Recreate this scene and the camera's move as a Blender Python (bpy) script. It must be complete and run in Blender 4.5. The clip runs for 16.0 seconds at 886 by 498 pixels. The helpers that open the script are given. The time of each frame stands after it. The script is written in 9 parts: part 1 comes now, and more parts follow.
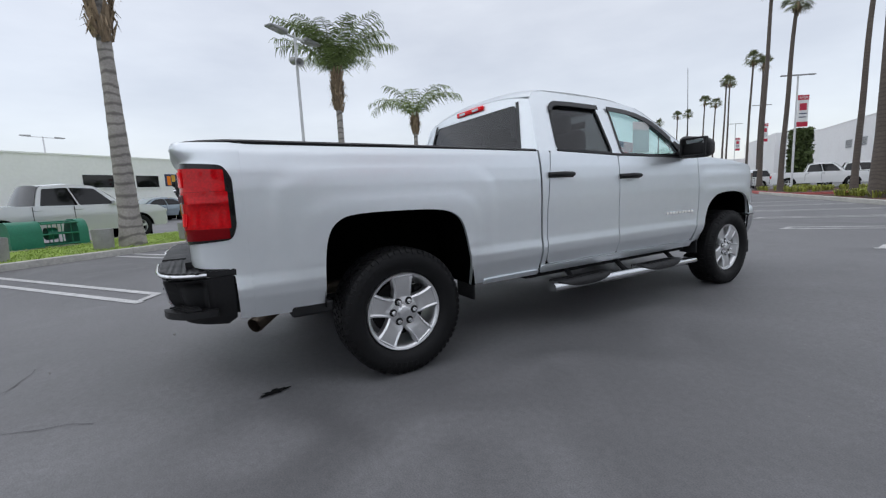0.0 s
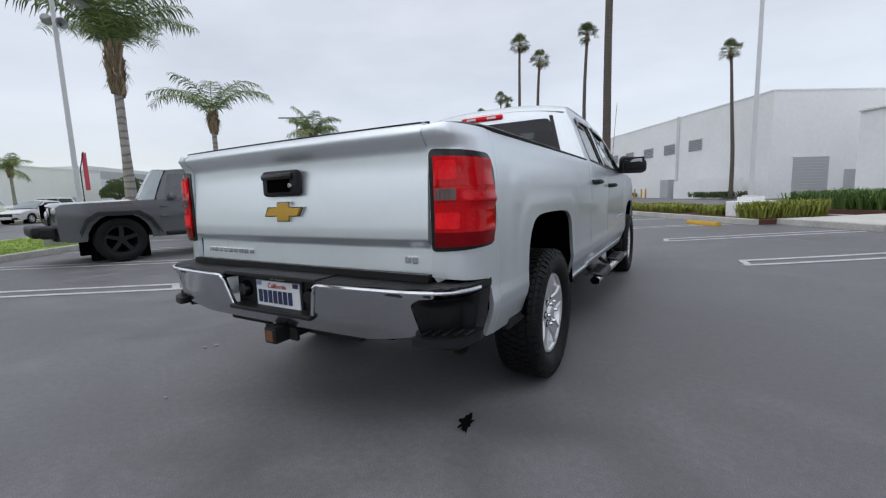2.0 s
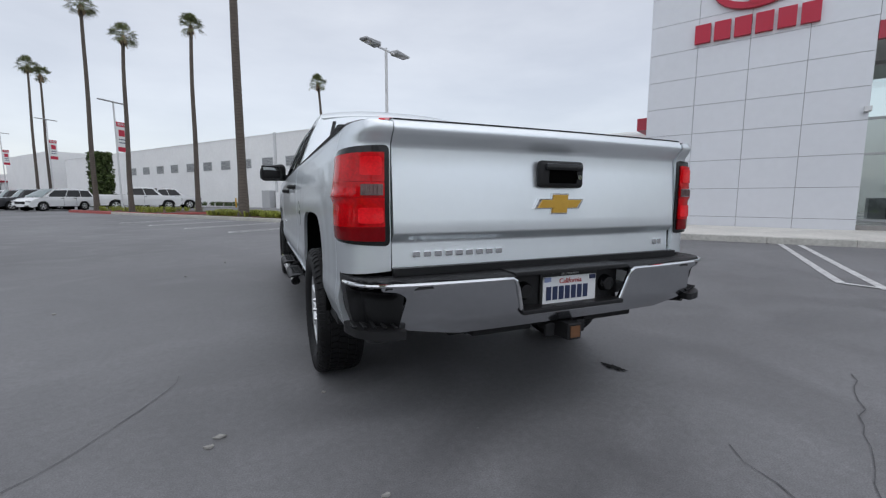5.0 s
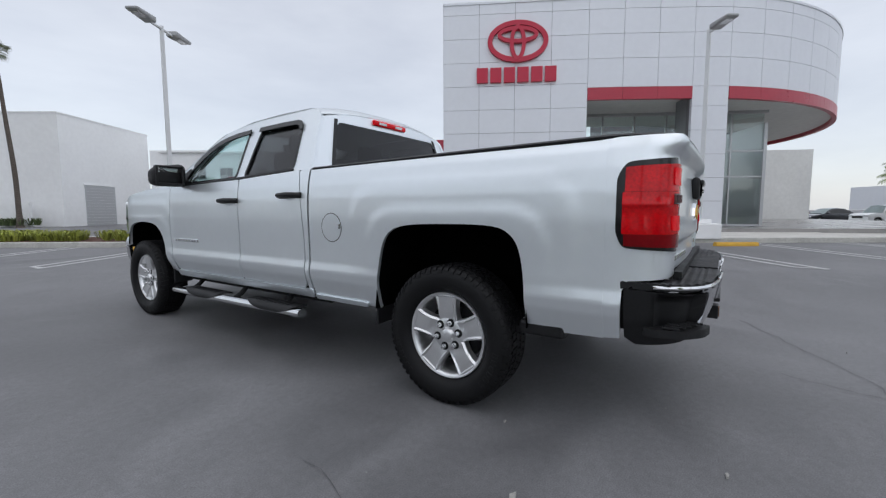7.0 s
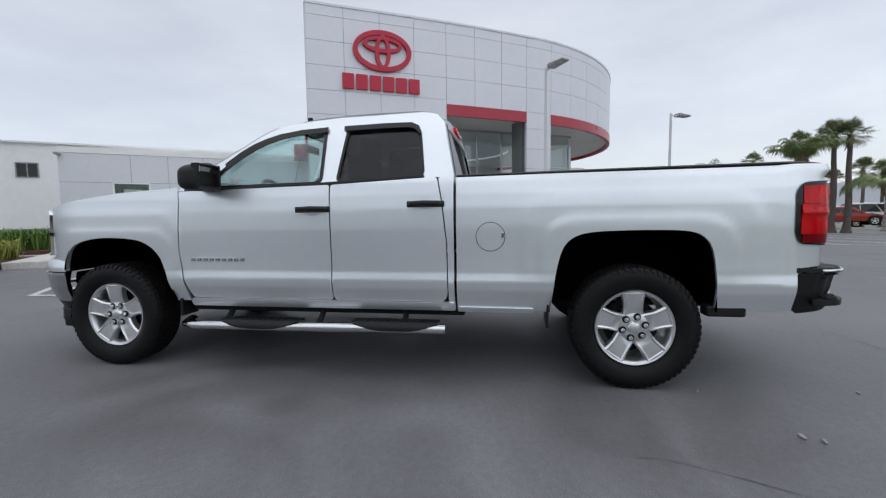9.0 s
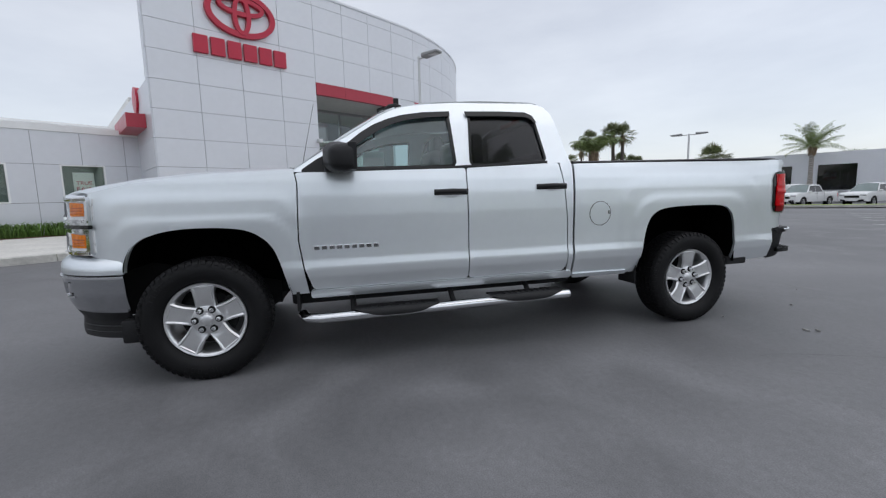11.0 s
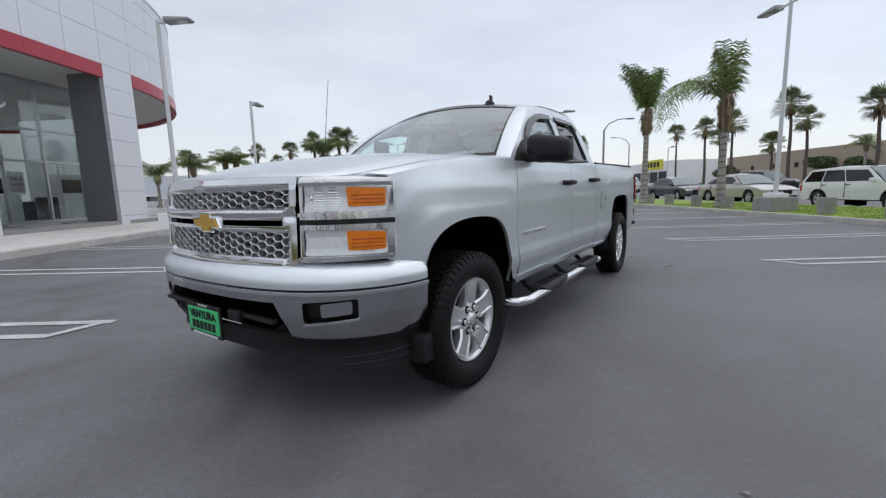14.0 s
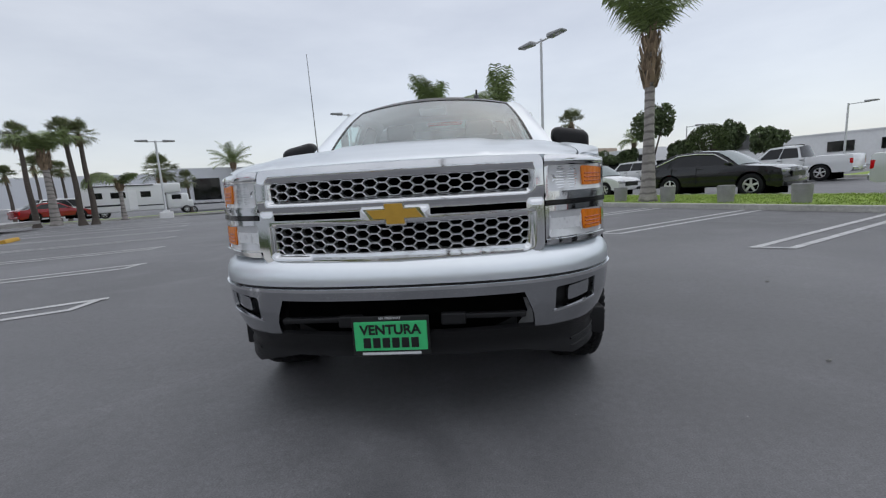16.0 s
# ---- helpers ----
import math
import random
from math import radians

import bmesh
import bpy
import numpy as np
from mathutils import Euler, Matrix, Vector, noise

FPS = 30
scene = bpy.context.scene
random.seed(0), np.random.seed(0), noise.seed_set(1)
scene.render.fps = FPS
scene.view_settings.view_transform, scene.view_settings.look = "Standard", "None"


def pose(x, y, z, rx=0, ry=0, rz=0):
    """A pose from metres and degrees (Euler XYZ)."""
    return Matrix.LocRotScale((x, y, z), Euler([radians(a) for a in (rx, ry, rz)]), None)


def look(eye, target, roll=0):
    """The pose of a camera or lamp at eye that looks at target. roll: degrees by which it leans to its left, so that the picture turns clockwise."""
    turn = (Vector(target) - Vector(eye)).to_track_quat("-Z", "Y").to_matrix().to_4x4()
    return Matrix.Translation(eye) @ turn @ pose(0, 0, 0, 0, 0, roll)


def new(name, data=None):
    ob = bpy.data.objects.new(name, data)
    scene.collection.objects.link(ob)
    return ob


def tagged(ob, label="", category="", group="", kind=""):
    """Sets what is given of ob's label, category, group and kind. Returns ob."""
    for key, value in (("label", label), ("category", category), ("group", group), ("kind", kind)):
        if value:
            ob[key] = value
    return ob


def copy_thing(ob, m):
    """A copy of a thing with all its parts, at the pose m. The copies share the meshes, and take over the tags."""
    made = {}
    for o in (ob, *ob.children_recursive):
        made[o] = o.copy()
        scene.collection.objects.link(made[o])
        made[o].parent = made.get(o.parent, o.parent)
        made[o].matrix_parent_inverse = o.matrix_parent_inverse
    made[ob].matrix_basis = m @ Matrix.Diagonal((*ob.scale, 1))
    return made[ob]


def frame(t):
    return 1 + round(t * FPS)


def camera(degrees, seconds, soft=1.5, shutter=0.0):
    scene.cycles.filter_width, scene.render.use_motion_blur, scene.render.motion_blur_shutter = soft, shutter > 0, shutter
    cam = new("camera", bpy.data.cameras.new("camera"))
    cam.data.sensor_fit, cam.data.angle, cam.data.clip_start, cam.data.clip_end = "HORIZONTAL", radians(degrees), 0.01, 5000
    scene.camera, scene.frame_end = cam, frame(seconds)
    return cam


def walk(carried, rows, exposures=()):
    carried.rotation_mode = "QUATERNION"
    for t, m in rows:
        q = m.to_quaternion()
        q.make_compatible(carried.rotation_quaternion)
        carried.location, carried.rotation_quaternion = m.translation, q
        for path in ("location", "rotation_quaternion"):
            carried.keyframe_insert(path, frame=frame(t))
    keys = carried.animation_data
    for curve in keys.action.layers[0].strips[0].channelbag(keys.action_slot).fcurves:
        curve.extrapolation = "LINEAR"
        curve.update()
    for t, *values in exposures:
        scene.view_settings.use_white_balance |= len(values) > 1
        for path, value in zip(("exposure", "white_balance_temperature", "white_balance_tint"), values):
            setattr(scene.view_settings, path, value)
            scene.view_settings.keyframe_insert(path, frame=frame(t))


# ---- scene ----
cam = camera(93.4, 16.0, soft=1.25)
PATH = [
    (0, (3.152, -0.995, 1.062), (1.437, -0.002, 0.796), -2.7),
    (0.5, (2.847, -1.41, 1.081), (1.261, -0.221, 0.81), -2.9),
    (1, (2.497, -1.813, 1.081), (1.074, -0.434, 0.812), -2.9),
    (1.5, (2.063, -2.111, 1.074), (0.827, -0.56, 0.811), -2.6),
    (2, (1.624, -2.39, 1.083), (0.619, -0.679, 0.829), -1.9),
    (2.5, (1.164, -2.562, 1.06), (0.433, -0.716, 0.822), -1.2),
    (3, (0.72, -2.759, 1.077), (0.3, -0.817, 0.849), -0.7),
    (3.5, (0.256, -2.862, 1.059), (0.158, -0.878, 0.831), -0.5),
    (4, (-0.259, -2.853, 1.056), (-0.047, -0.878, 0.824), -0.4),
    (4.2, (-0.467, -2.847, 1.052), (-0.135, -0.889, 0.821), -0.2),
    (6.3, (-2.341, -1.763, 1.056), (-0.921, -0.371, 0.842), 0.1),
    (6.5, (-2.488, -1.62, 1.044), (-0.994, -0.305, 0.848), 0.1),
    (7, (-2.782, -1.209, 1.042), (-1.127, -0.1, 0.861), -0.2),
    (7.5, (-3.043, -0.746, 1.063), (-1.264, 0.154, 0.9), -0.3),
    (8, (-3.327, -0.279, 1.081), (-1.46, 0.424, 0.927), -0.3),
    (8.5, (-3.489, 0.235, 1.075), (-1.56, 0.739, 0.919), -0.4),
    (10.8, (-3.778, 2.653, 1.071), (-1.836, 2.232, 0.845), -1.7),
    (11, (-3.75, 2.86, 1.09), (-1.831, 2.355, 0.846), -1.5),
    (11.5, (-3.627, 3.413, 1.104), (-1.773, 2.707, 0.85), -1.6),
    (12, (-3.383, 3.895, 1.085), (-1.618, 2.992, 0.818), -1.7),
    (12.5, (-3.143, 4.389, 1.096), (-1.495, 3.289, 0.819), -1.7),
    (13, (-2.833, 4.815, 1.071), (-1.331, 3.527, 0.787), -1.6),
    (13.5, (-2.46, 5.208, 1.073), (-1.131, 3.74, 0.79), -1.5),
    (14, (-2.1, 5.589, 1.092), (-0.975, 3.959, 0.814), -1.6),
    (14.5, (-1.64, 5.862, 1.085), (-0.76, 4.09, 0.796), -1.9),
    (15, (-1.187, 6.107, 1.105), (-0.578, 4.225, 0.804), -2.3),
    (15.5, (-0.735, 6.164, 1.065), (-0.385, 4.218, 0.761), -2.8),
    (16, (-0.31, 6.19, 1.072), (-0.155, 4.22, 0.765), -3.3),
]
walk(cam, [(t, look(e, g, r)) for t, e, g, r in PATH],
     [(0, 0.18), (2, 0.16), (4, 0.12), (7, 0.17), (11, 0.12), (13.5, 0.13), (15, 0.04), (16, -0.06)])

# ---- world and sun: high overcast ----
world = bpy.data.worlds.new("overcast_sky")
scene.world = world
world.use_nodes = True
wn, wl = world.node_tree.nodes, world.node_tree.links
wn.clear()
w_out = wn.new("ShaderNodeOutputWorld")
w_bg = wn.new("ShaderNodeBackground")
w_sky = wn.new("ShaderNodeTexSky")
w_sky.sky_type, w_sky.sun_disc = "NISHITA", False
w_sky.sun_elevation, w_sky.sun_rotation = radians(58), radians(200)
w_co = wn.new("ShaderNodeTexCoord")
w_map = wn.new("ShaderNodeMapping")
w_map.inputs["Scale"].default_value = (1.0, 1.0, 3.2)
w_noise = wn.new("ShaderNodeTexNoise")
w_noise.inputs["Scale"].default_value, w_noise.inputs["Detail"].default_value = 2.2, 7
w_noise.inputs["Roughness"].default_value = 0.55
w_ramp = wn.new("ShaderNodeValToRGB")
w_ramp.color_ramp.elements[0].position, w_ramp.color_ramp.elements[0].color = 0.30, (0.60, 0.615, 0.66, 1)
w_ramp.color_ramp.elements[1].position, w_ramp.color_ramp.elements[1].color = 0.70, (0.77, 0.785, 0.82, 1)
w_sep = wn.new("ShaderNodeSeparateXYZ")
w_up = wn.new("ShaderNodeMapRange")
w_up.interpolation_type = "SMOOTHSTEP"
w_up.inputs["From Min"].default_value, w_up.inputs["From Max"].default_value = 0.30, 0.95
w_up.inputs["To Min"].default_value, w_up.inputs["To Max"].default_value = 0.82, 1.05
w_mul = wn.new("ShaderNodeVectorMath")
w_mul.operation = "SCALE"
w_mix = wn.new("ShaderNodeMix")
w_mix.data_type = "RGBA"
w_mix.inputs[0].default_value = 0.04
wl.new(w_co.outputs["Generated"], w_map.inputs["Vector"])
wl.new(w_map.outputs["Vector"], w_noise.inputs["Vector"])
wl.new(w_noise.outputs["Fac"], w_ramp.inputs["Fac"])
wl.new(w_co.outputs["Generated"], w_sep.inputs["Vector"])
wl.new(w_sep.outputs["Z"], w_up.inputs["Value"])
wl.new(w_ramp.outputs["Color"], w_mul.inputs[0])
wl.new(w_up.outputs["Result"], w_mul.inputs["Scale"])
wl.new(w_mul.outputs["Vector"], w_mix.inputs[6])
wl.new(w_sky.outputs["Color"], w_mix.inputs[7])
wl.new(w_mix.outputs[2], w_bg.inputs["Color"])
w_bg.inputs["Strength"].default_value = 1.0
wl.new(w_bg.outputs["Background"], w_out.inputs["Surface"])

sun = new("sun", bpy.data.lights.new("sun", "SUN"))
sun.data.energy, sun.data.angle, sun.data.color = 0.38, radians(110), (1.0, 0.97, 0.92)
sun.matrix_world = look((0, 0, 30), (6, 10, 0))

# ---- materials ----
def material(name, color, rough=0.5, metal=0.0, var=0.1, scale=6.0, bump=0.0, bscale=80.0, coat=0.0,
             spec=0.5, island=0.0, rvar=0.06, edge=None):
    m = bpy.data.materials.new(name)
    m.use_nodes = True
    nt = m.node_tree
    b = nt.nodes["Principled BSDF"]
    b.inputs["Roughness"].default_value = rough
    b.inputs["Metallic"].default_value = metal
    b.inputs["Specular IOR Level"].default_value = spec
    if coat:
        b.inputs["Coat Weight"].default_value = coat
        b.inputs["Coat Roughness"].default_value = 0.04
    co = nt.nodes.new("ShaderNodeTexCoord")
    big, fine = nt.nodes.new("ShaderNodeTexNoise"), nt.nodes.new("ShaderNodeTexNoise")
    big.inputs["Scale"].default_value, big.inputs["Detail"].default_value = scale, 5
    fine.inputs["Scale"].default_value, fine.inputs["Detail"].default_value = scale * 9, 3
    add = nt.nodes.new("ShaderNodeMath")
    add.operation = "ADD"
    half = nt.nodes.new("ShaderNodeMapRange")
    half.inputs["From Min"].default_value, half.inputs["From Max"].default_value = 0.6, 1.4
    half.inputs["To Min"].default_value, half.inputs["To Max"].default_value = 1 - var, 1 + var
    mul = nt.nodes.new("ShaderNodeVectorMath")
    mul.operation = "SCALE"
    mul.inputs[0].default_value = color[:3]
    nt.links.new(co.outputs["Object"], big.inputs["Vector"])
    nt.links.new(co.outputs["Object"], fine.inputs["Vector"])
    nt.links.new(big.outputs["Fac"], add.inputs[0])
    nt.links.new(fine.outputs["Fac"], add.inputs[1])
    nt.links.new(add.outputs[0], half.inputs["Value"])
    nt.links.new(half.outputs["Result"], mul.inputs["Scale"])
    out = mul.outputs["Vector"]
    if island:
        geo, rnd = nt.nodes.new("ShaderNodeNewGeometry"), nt.nodes.new("ShaderNodeMapRange")
        rnd.inputs["To Min"].default_value, rnd.inputs["To Max"].default_value = 1 - island, 1 + island
        nt.links.new(geo.outputs["Random Per Island"], rnd.inputs["Value"])
        mul2 = nt.nodes.new("ShaderNodeVectorMath")
        mul2.operation = "SCALE"
        nt.links.new(out, mul2.inputs[0])
        nt.links.new(rnd.outputs["Result"], mul2.inputs["Scale"])
        out = mul2.outputs["Vector"]
    nt.links.new(out, b.inputs["Base Color"])
    rr = nt.nodes.new("ShaderNodeMapRange")
    rr.inputs["From Min"].default_value, rr.inputs["From Max"].default_value = 0.3, 0.7
    rr.inputs["To Min"].default_value, rr.inputs["To Max"].default_value = max(0.0, rough - rvar), min(1.0, rough + rvar)
    nt.links.new(big.outputs["Fac"], rr.inputs["Value"])
    nt.links.new(rr.outputs["Result"], b.inputs["Roughness"])
    if bump:
        bn, bp = nt.nodes.new("ShaderNodeTexNoise"), nt.nodes.new("ShaderNodeBump")
        bn.inputs["Scale"].default_value, bn.inputs["Detail"].default_value = bscale, 4
        bp.inputs["Strength"].default_value, bp.inputs["Distance"].default_value = bump, 0.01
        nt.links.new(co.outputs["Object"], bn.inputs["Vector"])
        nt.links.new(bn.outputs["Fac"], bp.inputs["Height"])
        nt.links.new(bp.outputs["Normal"], b.inputs["Normal"])
    if edge:
        b.inputs["Specular Tint"].default_value = (*edge, 1)
    return m


def glass(name, tint, rough=0.0, ior=1.45):
    m = bpy.data.materials.new(name)
    m.use_nodes = True
    b = m.node_tree.nodes["Principled BSDF"]
    b.inputs["Base Color"].default_value = (*tint, 1)
    b.inputs["Transmission Weight"].default_value = 1.0
    b.inputs["Roughness"].default_value, b.inputs["IOR"].default_value = rough, ior
    return m


SILVER = material("silver_paint", (0.90, 0.945, 0.97), 0.36, 0.80, 0.015, 2, coat=0.5, rvar=0.01, edge=(0.42, 0.44, 0.46))
CHROME = material("chrome", (0.78, 0.79, 0.80), 0.08, 1.0, 0.03, 8, rvar=0.03)
BUMPER = material("bright_bumper_steel", (0.47, 0.48, 0.50), 0.16, 1.0, 0.05, 5, rvar=0.05)
ALLOY = material("machined_alloy", (0.80, 0.805, 0.81), 0.34, 0.9, 0.06, 14)
ALLOY_DARK = material("shadowed_alloy", (0.16, 0.165, 0.17), 0.5, 0.7, 0.2, 20)
PLASTIC = material("black_textured_plastic", (0.011, 0.011, 0.012), 0.5, 0, 0.25, 10, bump=0.15, bscale=400, spec=0.35)
GLOSSBLACK = material("gloss_black_plastic", (0.006, 0.006, 0.0065), 0.18, 0, 0.1, 10)
RUBBER = material("tyre_rubber", (0.0075, 0.0075, 0.0082), 0.55, 0, 0.4, 14, bump=0.2, bscale=150, spec=0.25)
UNDER = material("dirty_underbody", (0.007, 0.007, 0.0075), 0.85, 0, 0.4, 5)
# near-black without specular, for wheel arches, grille backs and recesses
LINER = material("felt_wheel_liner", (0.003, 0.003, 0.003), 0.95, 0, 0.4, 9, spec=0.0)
RUST = material("rusty_steel", (0.16, 0.075, 0.035), 0.85, 0.2, 0.4, 30, bump=0.3)
PIPE = material("heat_stained_pipe", (0.14, 0.115, 0.09), 0.5, 0.8, 0.4, 20)
RED_LENS = material("red_lamp_lens", (0.60, 0.002, 0.006), 0.05, 0, 0.35, 10, spec=0.3, coat=0.15)
RED_DARK = material("deep_red_lamp_lens", (0.20, 0.001, 0.004), 0.08, 0, 0.2, 14, spec=0.22)
RED_BRIGHT = material("bright_red_lamp_lens", (0.88, 0.012, 0.02), 0.08, 0, 0.2, 14, spec=0.22)
CLEAR_LENS = material("clear_lamp_lens", (0.62, 0.62, 0.63), 0.12, 0.35, 0.3, 30, coat=1.0)
CLEAR_DIM = material("tinted_clear_lens", (0.20, 0.12, 0.12), 0.15, 0.3, 0.3, 60, coat=1.0)
AMBER_DARK = material("amber_lens_rib", (0.55, 0.10, 0.006), 0.2, 0, 0.1, 20)
FROST = material("frosted_lamp_diffuser", (0.82, 0.83, 0.84), 0.3, 0.1, 0.1, 40)
LENS_WHITE = material("silvered_lamp_lens", (0.74, 0.75, 0.76), 0.10, 0.25, 0.12, 30, coat=1.0)
LAMP_GLASS = glass("lamp_cover_glass", (0.95, 0.96, 0.96))
AMBER = material("amber_lamp_lens", (0.85, 0.23, 0.015), 0.18, 0, 0.2, 25, spec=0.35)
GOLD = material("gold_emblem", (0.62, 0.36, 0.05), 0.35, 0.3, 0.1, 40, bump=0.2, bscale=300)
PRIVACY = glass("privacy_glass", (0.10, 0.10, 0.105))
WINDOW = glass("green_tinted_glass", (0.76, 0.93, 0.92), 0.0, 1.6)
SHIELD_GLASS = glass("windscreen_glass", (0.82, 0.95, 0.94), 0.0, 1.9)
MIRROR = material("mirror_glass", (0.85, 0.86, 0.86), 0.02, 1.0, 0.0, 4, rvar=0.0)
INTERIOR = material("grey_cabin_trim", (0.20, 0.205, 0.21), 0.8, 0, 0.2, 12)
SEAT = material("grey_cloth_seat", (0.27, 0.27, 0.275), 0.9, 0, 0.25, 30)
PAPER = material("white_paper", (0.78, 0.79, 0.78), 0.7, 0, 0.03, 10)
PLATE_WHITE = material("plate_enamel", (0.78, 0.79, 0.80), 0.4, 0, 0.03, 10)
PLATE_BLUE = material("navy_plate_characters", (0.02, 0.03, 0.09), 0.5, 0, 0.1, 10)
PLATE_RED = material("red_plate_script", (0.5, 0.03, 0.03), 0.5, 0, 0.1, 10)
PLATE_GREEN = material("bright_green_plate", (0.06, 0.62, 0.22), 0.5, 0, 0.05, 10)
BLACK_INK = material("black_print", (0.012, 0.012, 0.012), 0.5, 0, 0.1, 20)
LINE_PAINT = material("worn_white_line_paint", (0.55, 0.55, 0.55), 0.7, 0, 0.35, 5, bump=0.2)
CONCRETE = material("pale_concrete", (0.62, 0.605, 0.565), 0.85, 0, 0.18, 1.5, bump=0.15, bscale=60)
KERB = material("kerb_concrete", (0.50, 0.49, 0.455), 0.88, 0, 0.25, 2.0, bump=0.25, bscale=50)
BOLLARD = material("rough_grey_concrete", (0.30, 0.30, 0.29), 0.9, 0, 0.25, 5, bump=0.3, bscale=50)
GRASS_SOIL = material("grass_soil", (0.27, 0.37, 0.075), 0.95, 0, 0.35, 2, bump=0.5, bscale=40)
GRASS = material("grass_blades", (0.31, 0.43, 0.09), 0.8, 0, 0.25, 2, island=0.35)
MULCH = material("dark_red_mulch", (0.10, 0.045, 0.03), 0.95, 0, 0.4, 6, bump=0.5, bscale=30)
BUSH = material("yellow_green_leaves", (0.27, 0.30, 0.05), 0.7, 0, 0.25, 4, island=0.5)
BUSH_DARK = material("dark_green_leaves", (0.085, 0.12, 0.045), 0.65, 0, 0.25, 4, island=0.5)
STRAP = material("green_strap_leaves", (0.11, 0.20, 0.04), 0.55, 0, 0.25, 4, island=0.5)
TOPIARY = material("clipped_hedge_leaves", (0.065, 0.095, 0.025), 0.75, 0, 0.3, 5, island=0.5)
PALM_LEAF = material("palm_leaflets", (0.19, 0.25, 0.09), 0.55, 0, 0.25, 2, island=0.45)
FAN_LEAF = material("fan_palm_leaves", (0.16, 0.185, 0.085), 0.6, 0, 0.25, 2, island=0.45)
DEAD_LEAF = material("dry_palm_skirt", (0.27, 0.20, 0.13), 0.9, 0, 0.35, 6, island=0.4)
PALM_TRUNK = material("ringed_palm_trunk", (0.36, 0.335, 0.31), 0.9, 0, 0.3, 3, bump=0.6, bscale=25)
FAN_TRUNK = material("brown_palm_trunk", (0.12, 0.10, 0.085), 0.9, 0, 0.3, 3, bump=0.6, bscale=25)
BARK = material("tree_bark", (0.09, 0.07, 0.055), 0.9, 0, 0.3, 6, bump=0.6, bscale=30)
PANEL = material("light_grey_composite_panel", (0.70, 0.715, 0.755), 0.38, 0.25, 0.03, 0.6, rvar=0.03)
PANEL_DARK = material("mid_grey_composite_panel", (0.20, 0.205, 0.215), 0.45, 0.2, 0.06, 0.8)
JOINT = material("dark_panel_joint", (0.16, 0.16, 0.17), 0.8, 0, 0.1, 4)
STUCCO = material("white_painted_stucco", (0.86, 0.865, 0.865), 0.85, 0, 0.05, 0.4, bump=0.12, bscale=30)
STUCCO_GREY = material("grey_painted_door", (0.46, 0.47, 0.48), 0.7, 0, 0.06, 1)
TAN = material("tan_stucco", (0.40, 0.33, 0.26), 0.85, 0, 0.08, 0.4)
RED_BAND = material("red_fascia", (0.42, 0.035, 0.06), 0.32, 0.1, 0.06, 0.8)
RED_SIGN = material("red_sign_face", (0.50, 0.012, 0.045), 0.35, 0, 0.05, 3)
STORE_GLASS = glass("storefront_glass", (0.78, 0.88, 0.86), 0.0, 1.6)
WING_GLASS = glass("office_window_glass", (0.84, 0.93, 0.88))
DARK_GLASS = material("dark_window_glass", (0.006, 0.007, 0.008), 0.05, 0, 0.2, 1, spec=0.5)
CAR_GLASS = material("smoked_car_glass", (0.035, 0.045, 0.048), 0.04, 0, 0.5, 3, spec=0.9, coat=1.0)
PANE_BACKING = material("grey_green_window_blind", (0.17, 0.20, 0.19), 0.8, 0, 0.06, 3)
LOUVRE = material("grey_window_louvres", (0.30, 0.31, 0.32), 0.6, 0.2, 0.1, 3)
FRAME_ALU = material("aluminium_frame", (0.50, 0.51, 0.52), 0.4, 0.8, 0.05, 4)
ROOM = material("showroom_plaster", (0.74, 0.74, 0.72), 0.9, 0, 0.08, 0.5)
ROOM_FLOOR = material("showroom_tiles", (0.30, 0.29, 0.28), 0.3, 0, 0.1, 1)
POLE_WHITE = material("white_painted_steel", (0.66, 0.67, 0.68), 0.45, 0.1, 0.05, 2)
LAMP_GREY = material("grey_lamp_housing", (0.34, 0.345, 0.35), 0.5, 0.3, 0.08, 5)
YELLOW = material("yellow_painted_concrete", (0.62, 0.36, 0.05), 0.8, 0, 0.15, 6, bump=0.2)
RED_KERB = material("red_kerb_paint", (0.42, 0.10, 0.09), 0.8, 0, 0.2, 4)
STAIN = material("oil_stain", (0.004, 0.004, 0.004), 0.6, 0, 0.3, 20, spec=0.05)
CRACK = material("filled_crack", (0.085, 0.085, 0.09), 0.7, 0, 0.3, 10)
LITTER = material("pale_litter", (0.36, 0.35, 0.33), 0.8, 0, 0.2, 60)
GREEN_BOX = material("green_painted_steel", (0.018, 0.19, 0.115), 0.4, 0.1, 0.15, 3)
HILL = material("green_hillside", (0.12, 0.14, 0.06), 0.95, 0, 0.4, 0.05)


def paint(name, color, metal=0.3):
    return material(name, color, 0.22, metal, 0.02, 2, coat=0.9, rvar=0.01, spec=0.3)


P_WHITE = paint("white_car_paint", (0.80, 0.81, 0.81), 0.0)
P_SILVER = paint("silver_car_paint", (0.66, 0.67, 0.68), 0.2)
P_CHAMP = paint("champagne_car_paint", (0.52, 0.49, 0.45), 0.4)
P_BLACK = paint("black_car_paint", (0.006, 0.0065, 0.008), 0.0)
P_DARK = paint("dark_grey_car_paint", (0.05, 0.052, 0.058), 0.4)
P_JEEP = paint("granite_grey_paint", (0.13, 0.137, 0.142), 0.2)
P_RED = paint("red_car_paint", (0.30, 0.015, 0.02), 0.2)
P_BLUE = paint("pale_blue_car_paint", (0.30, 0.36, 0.40), 0.5)


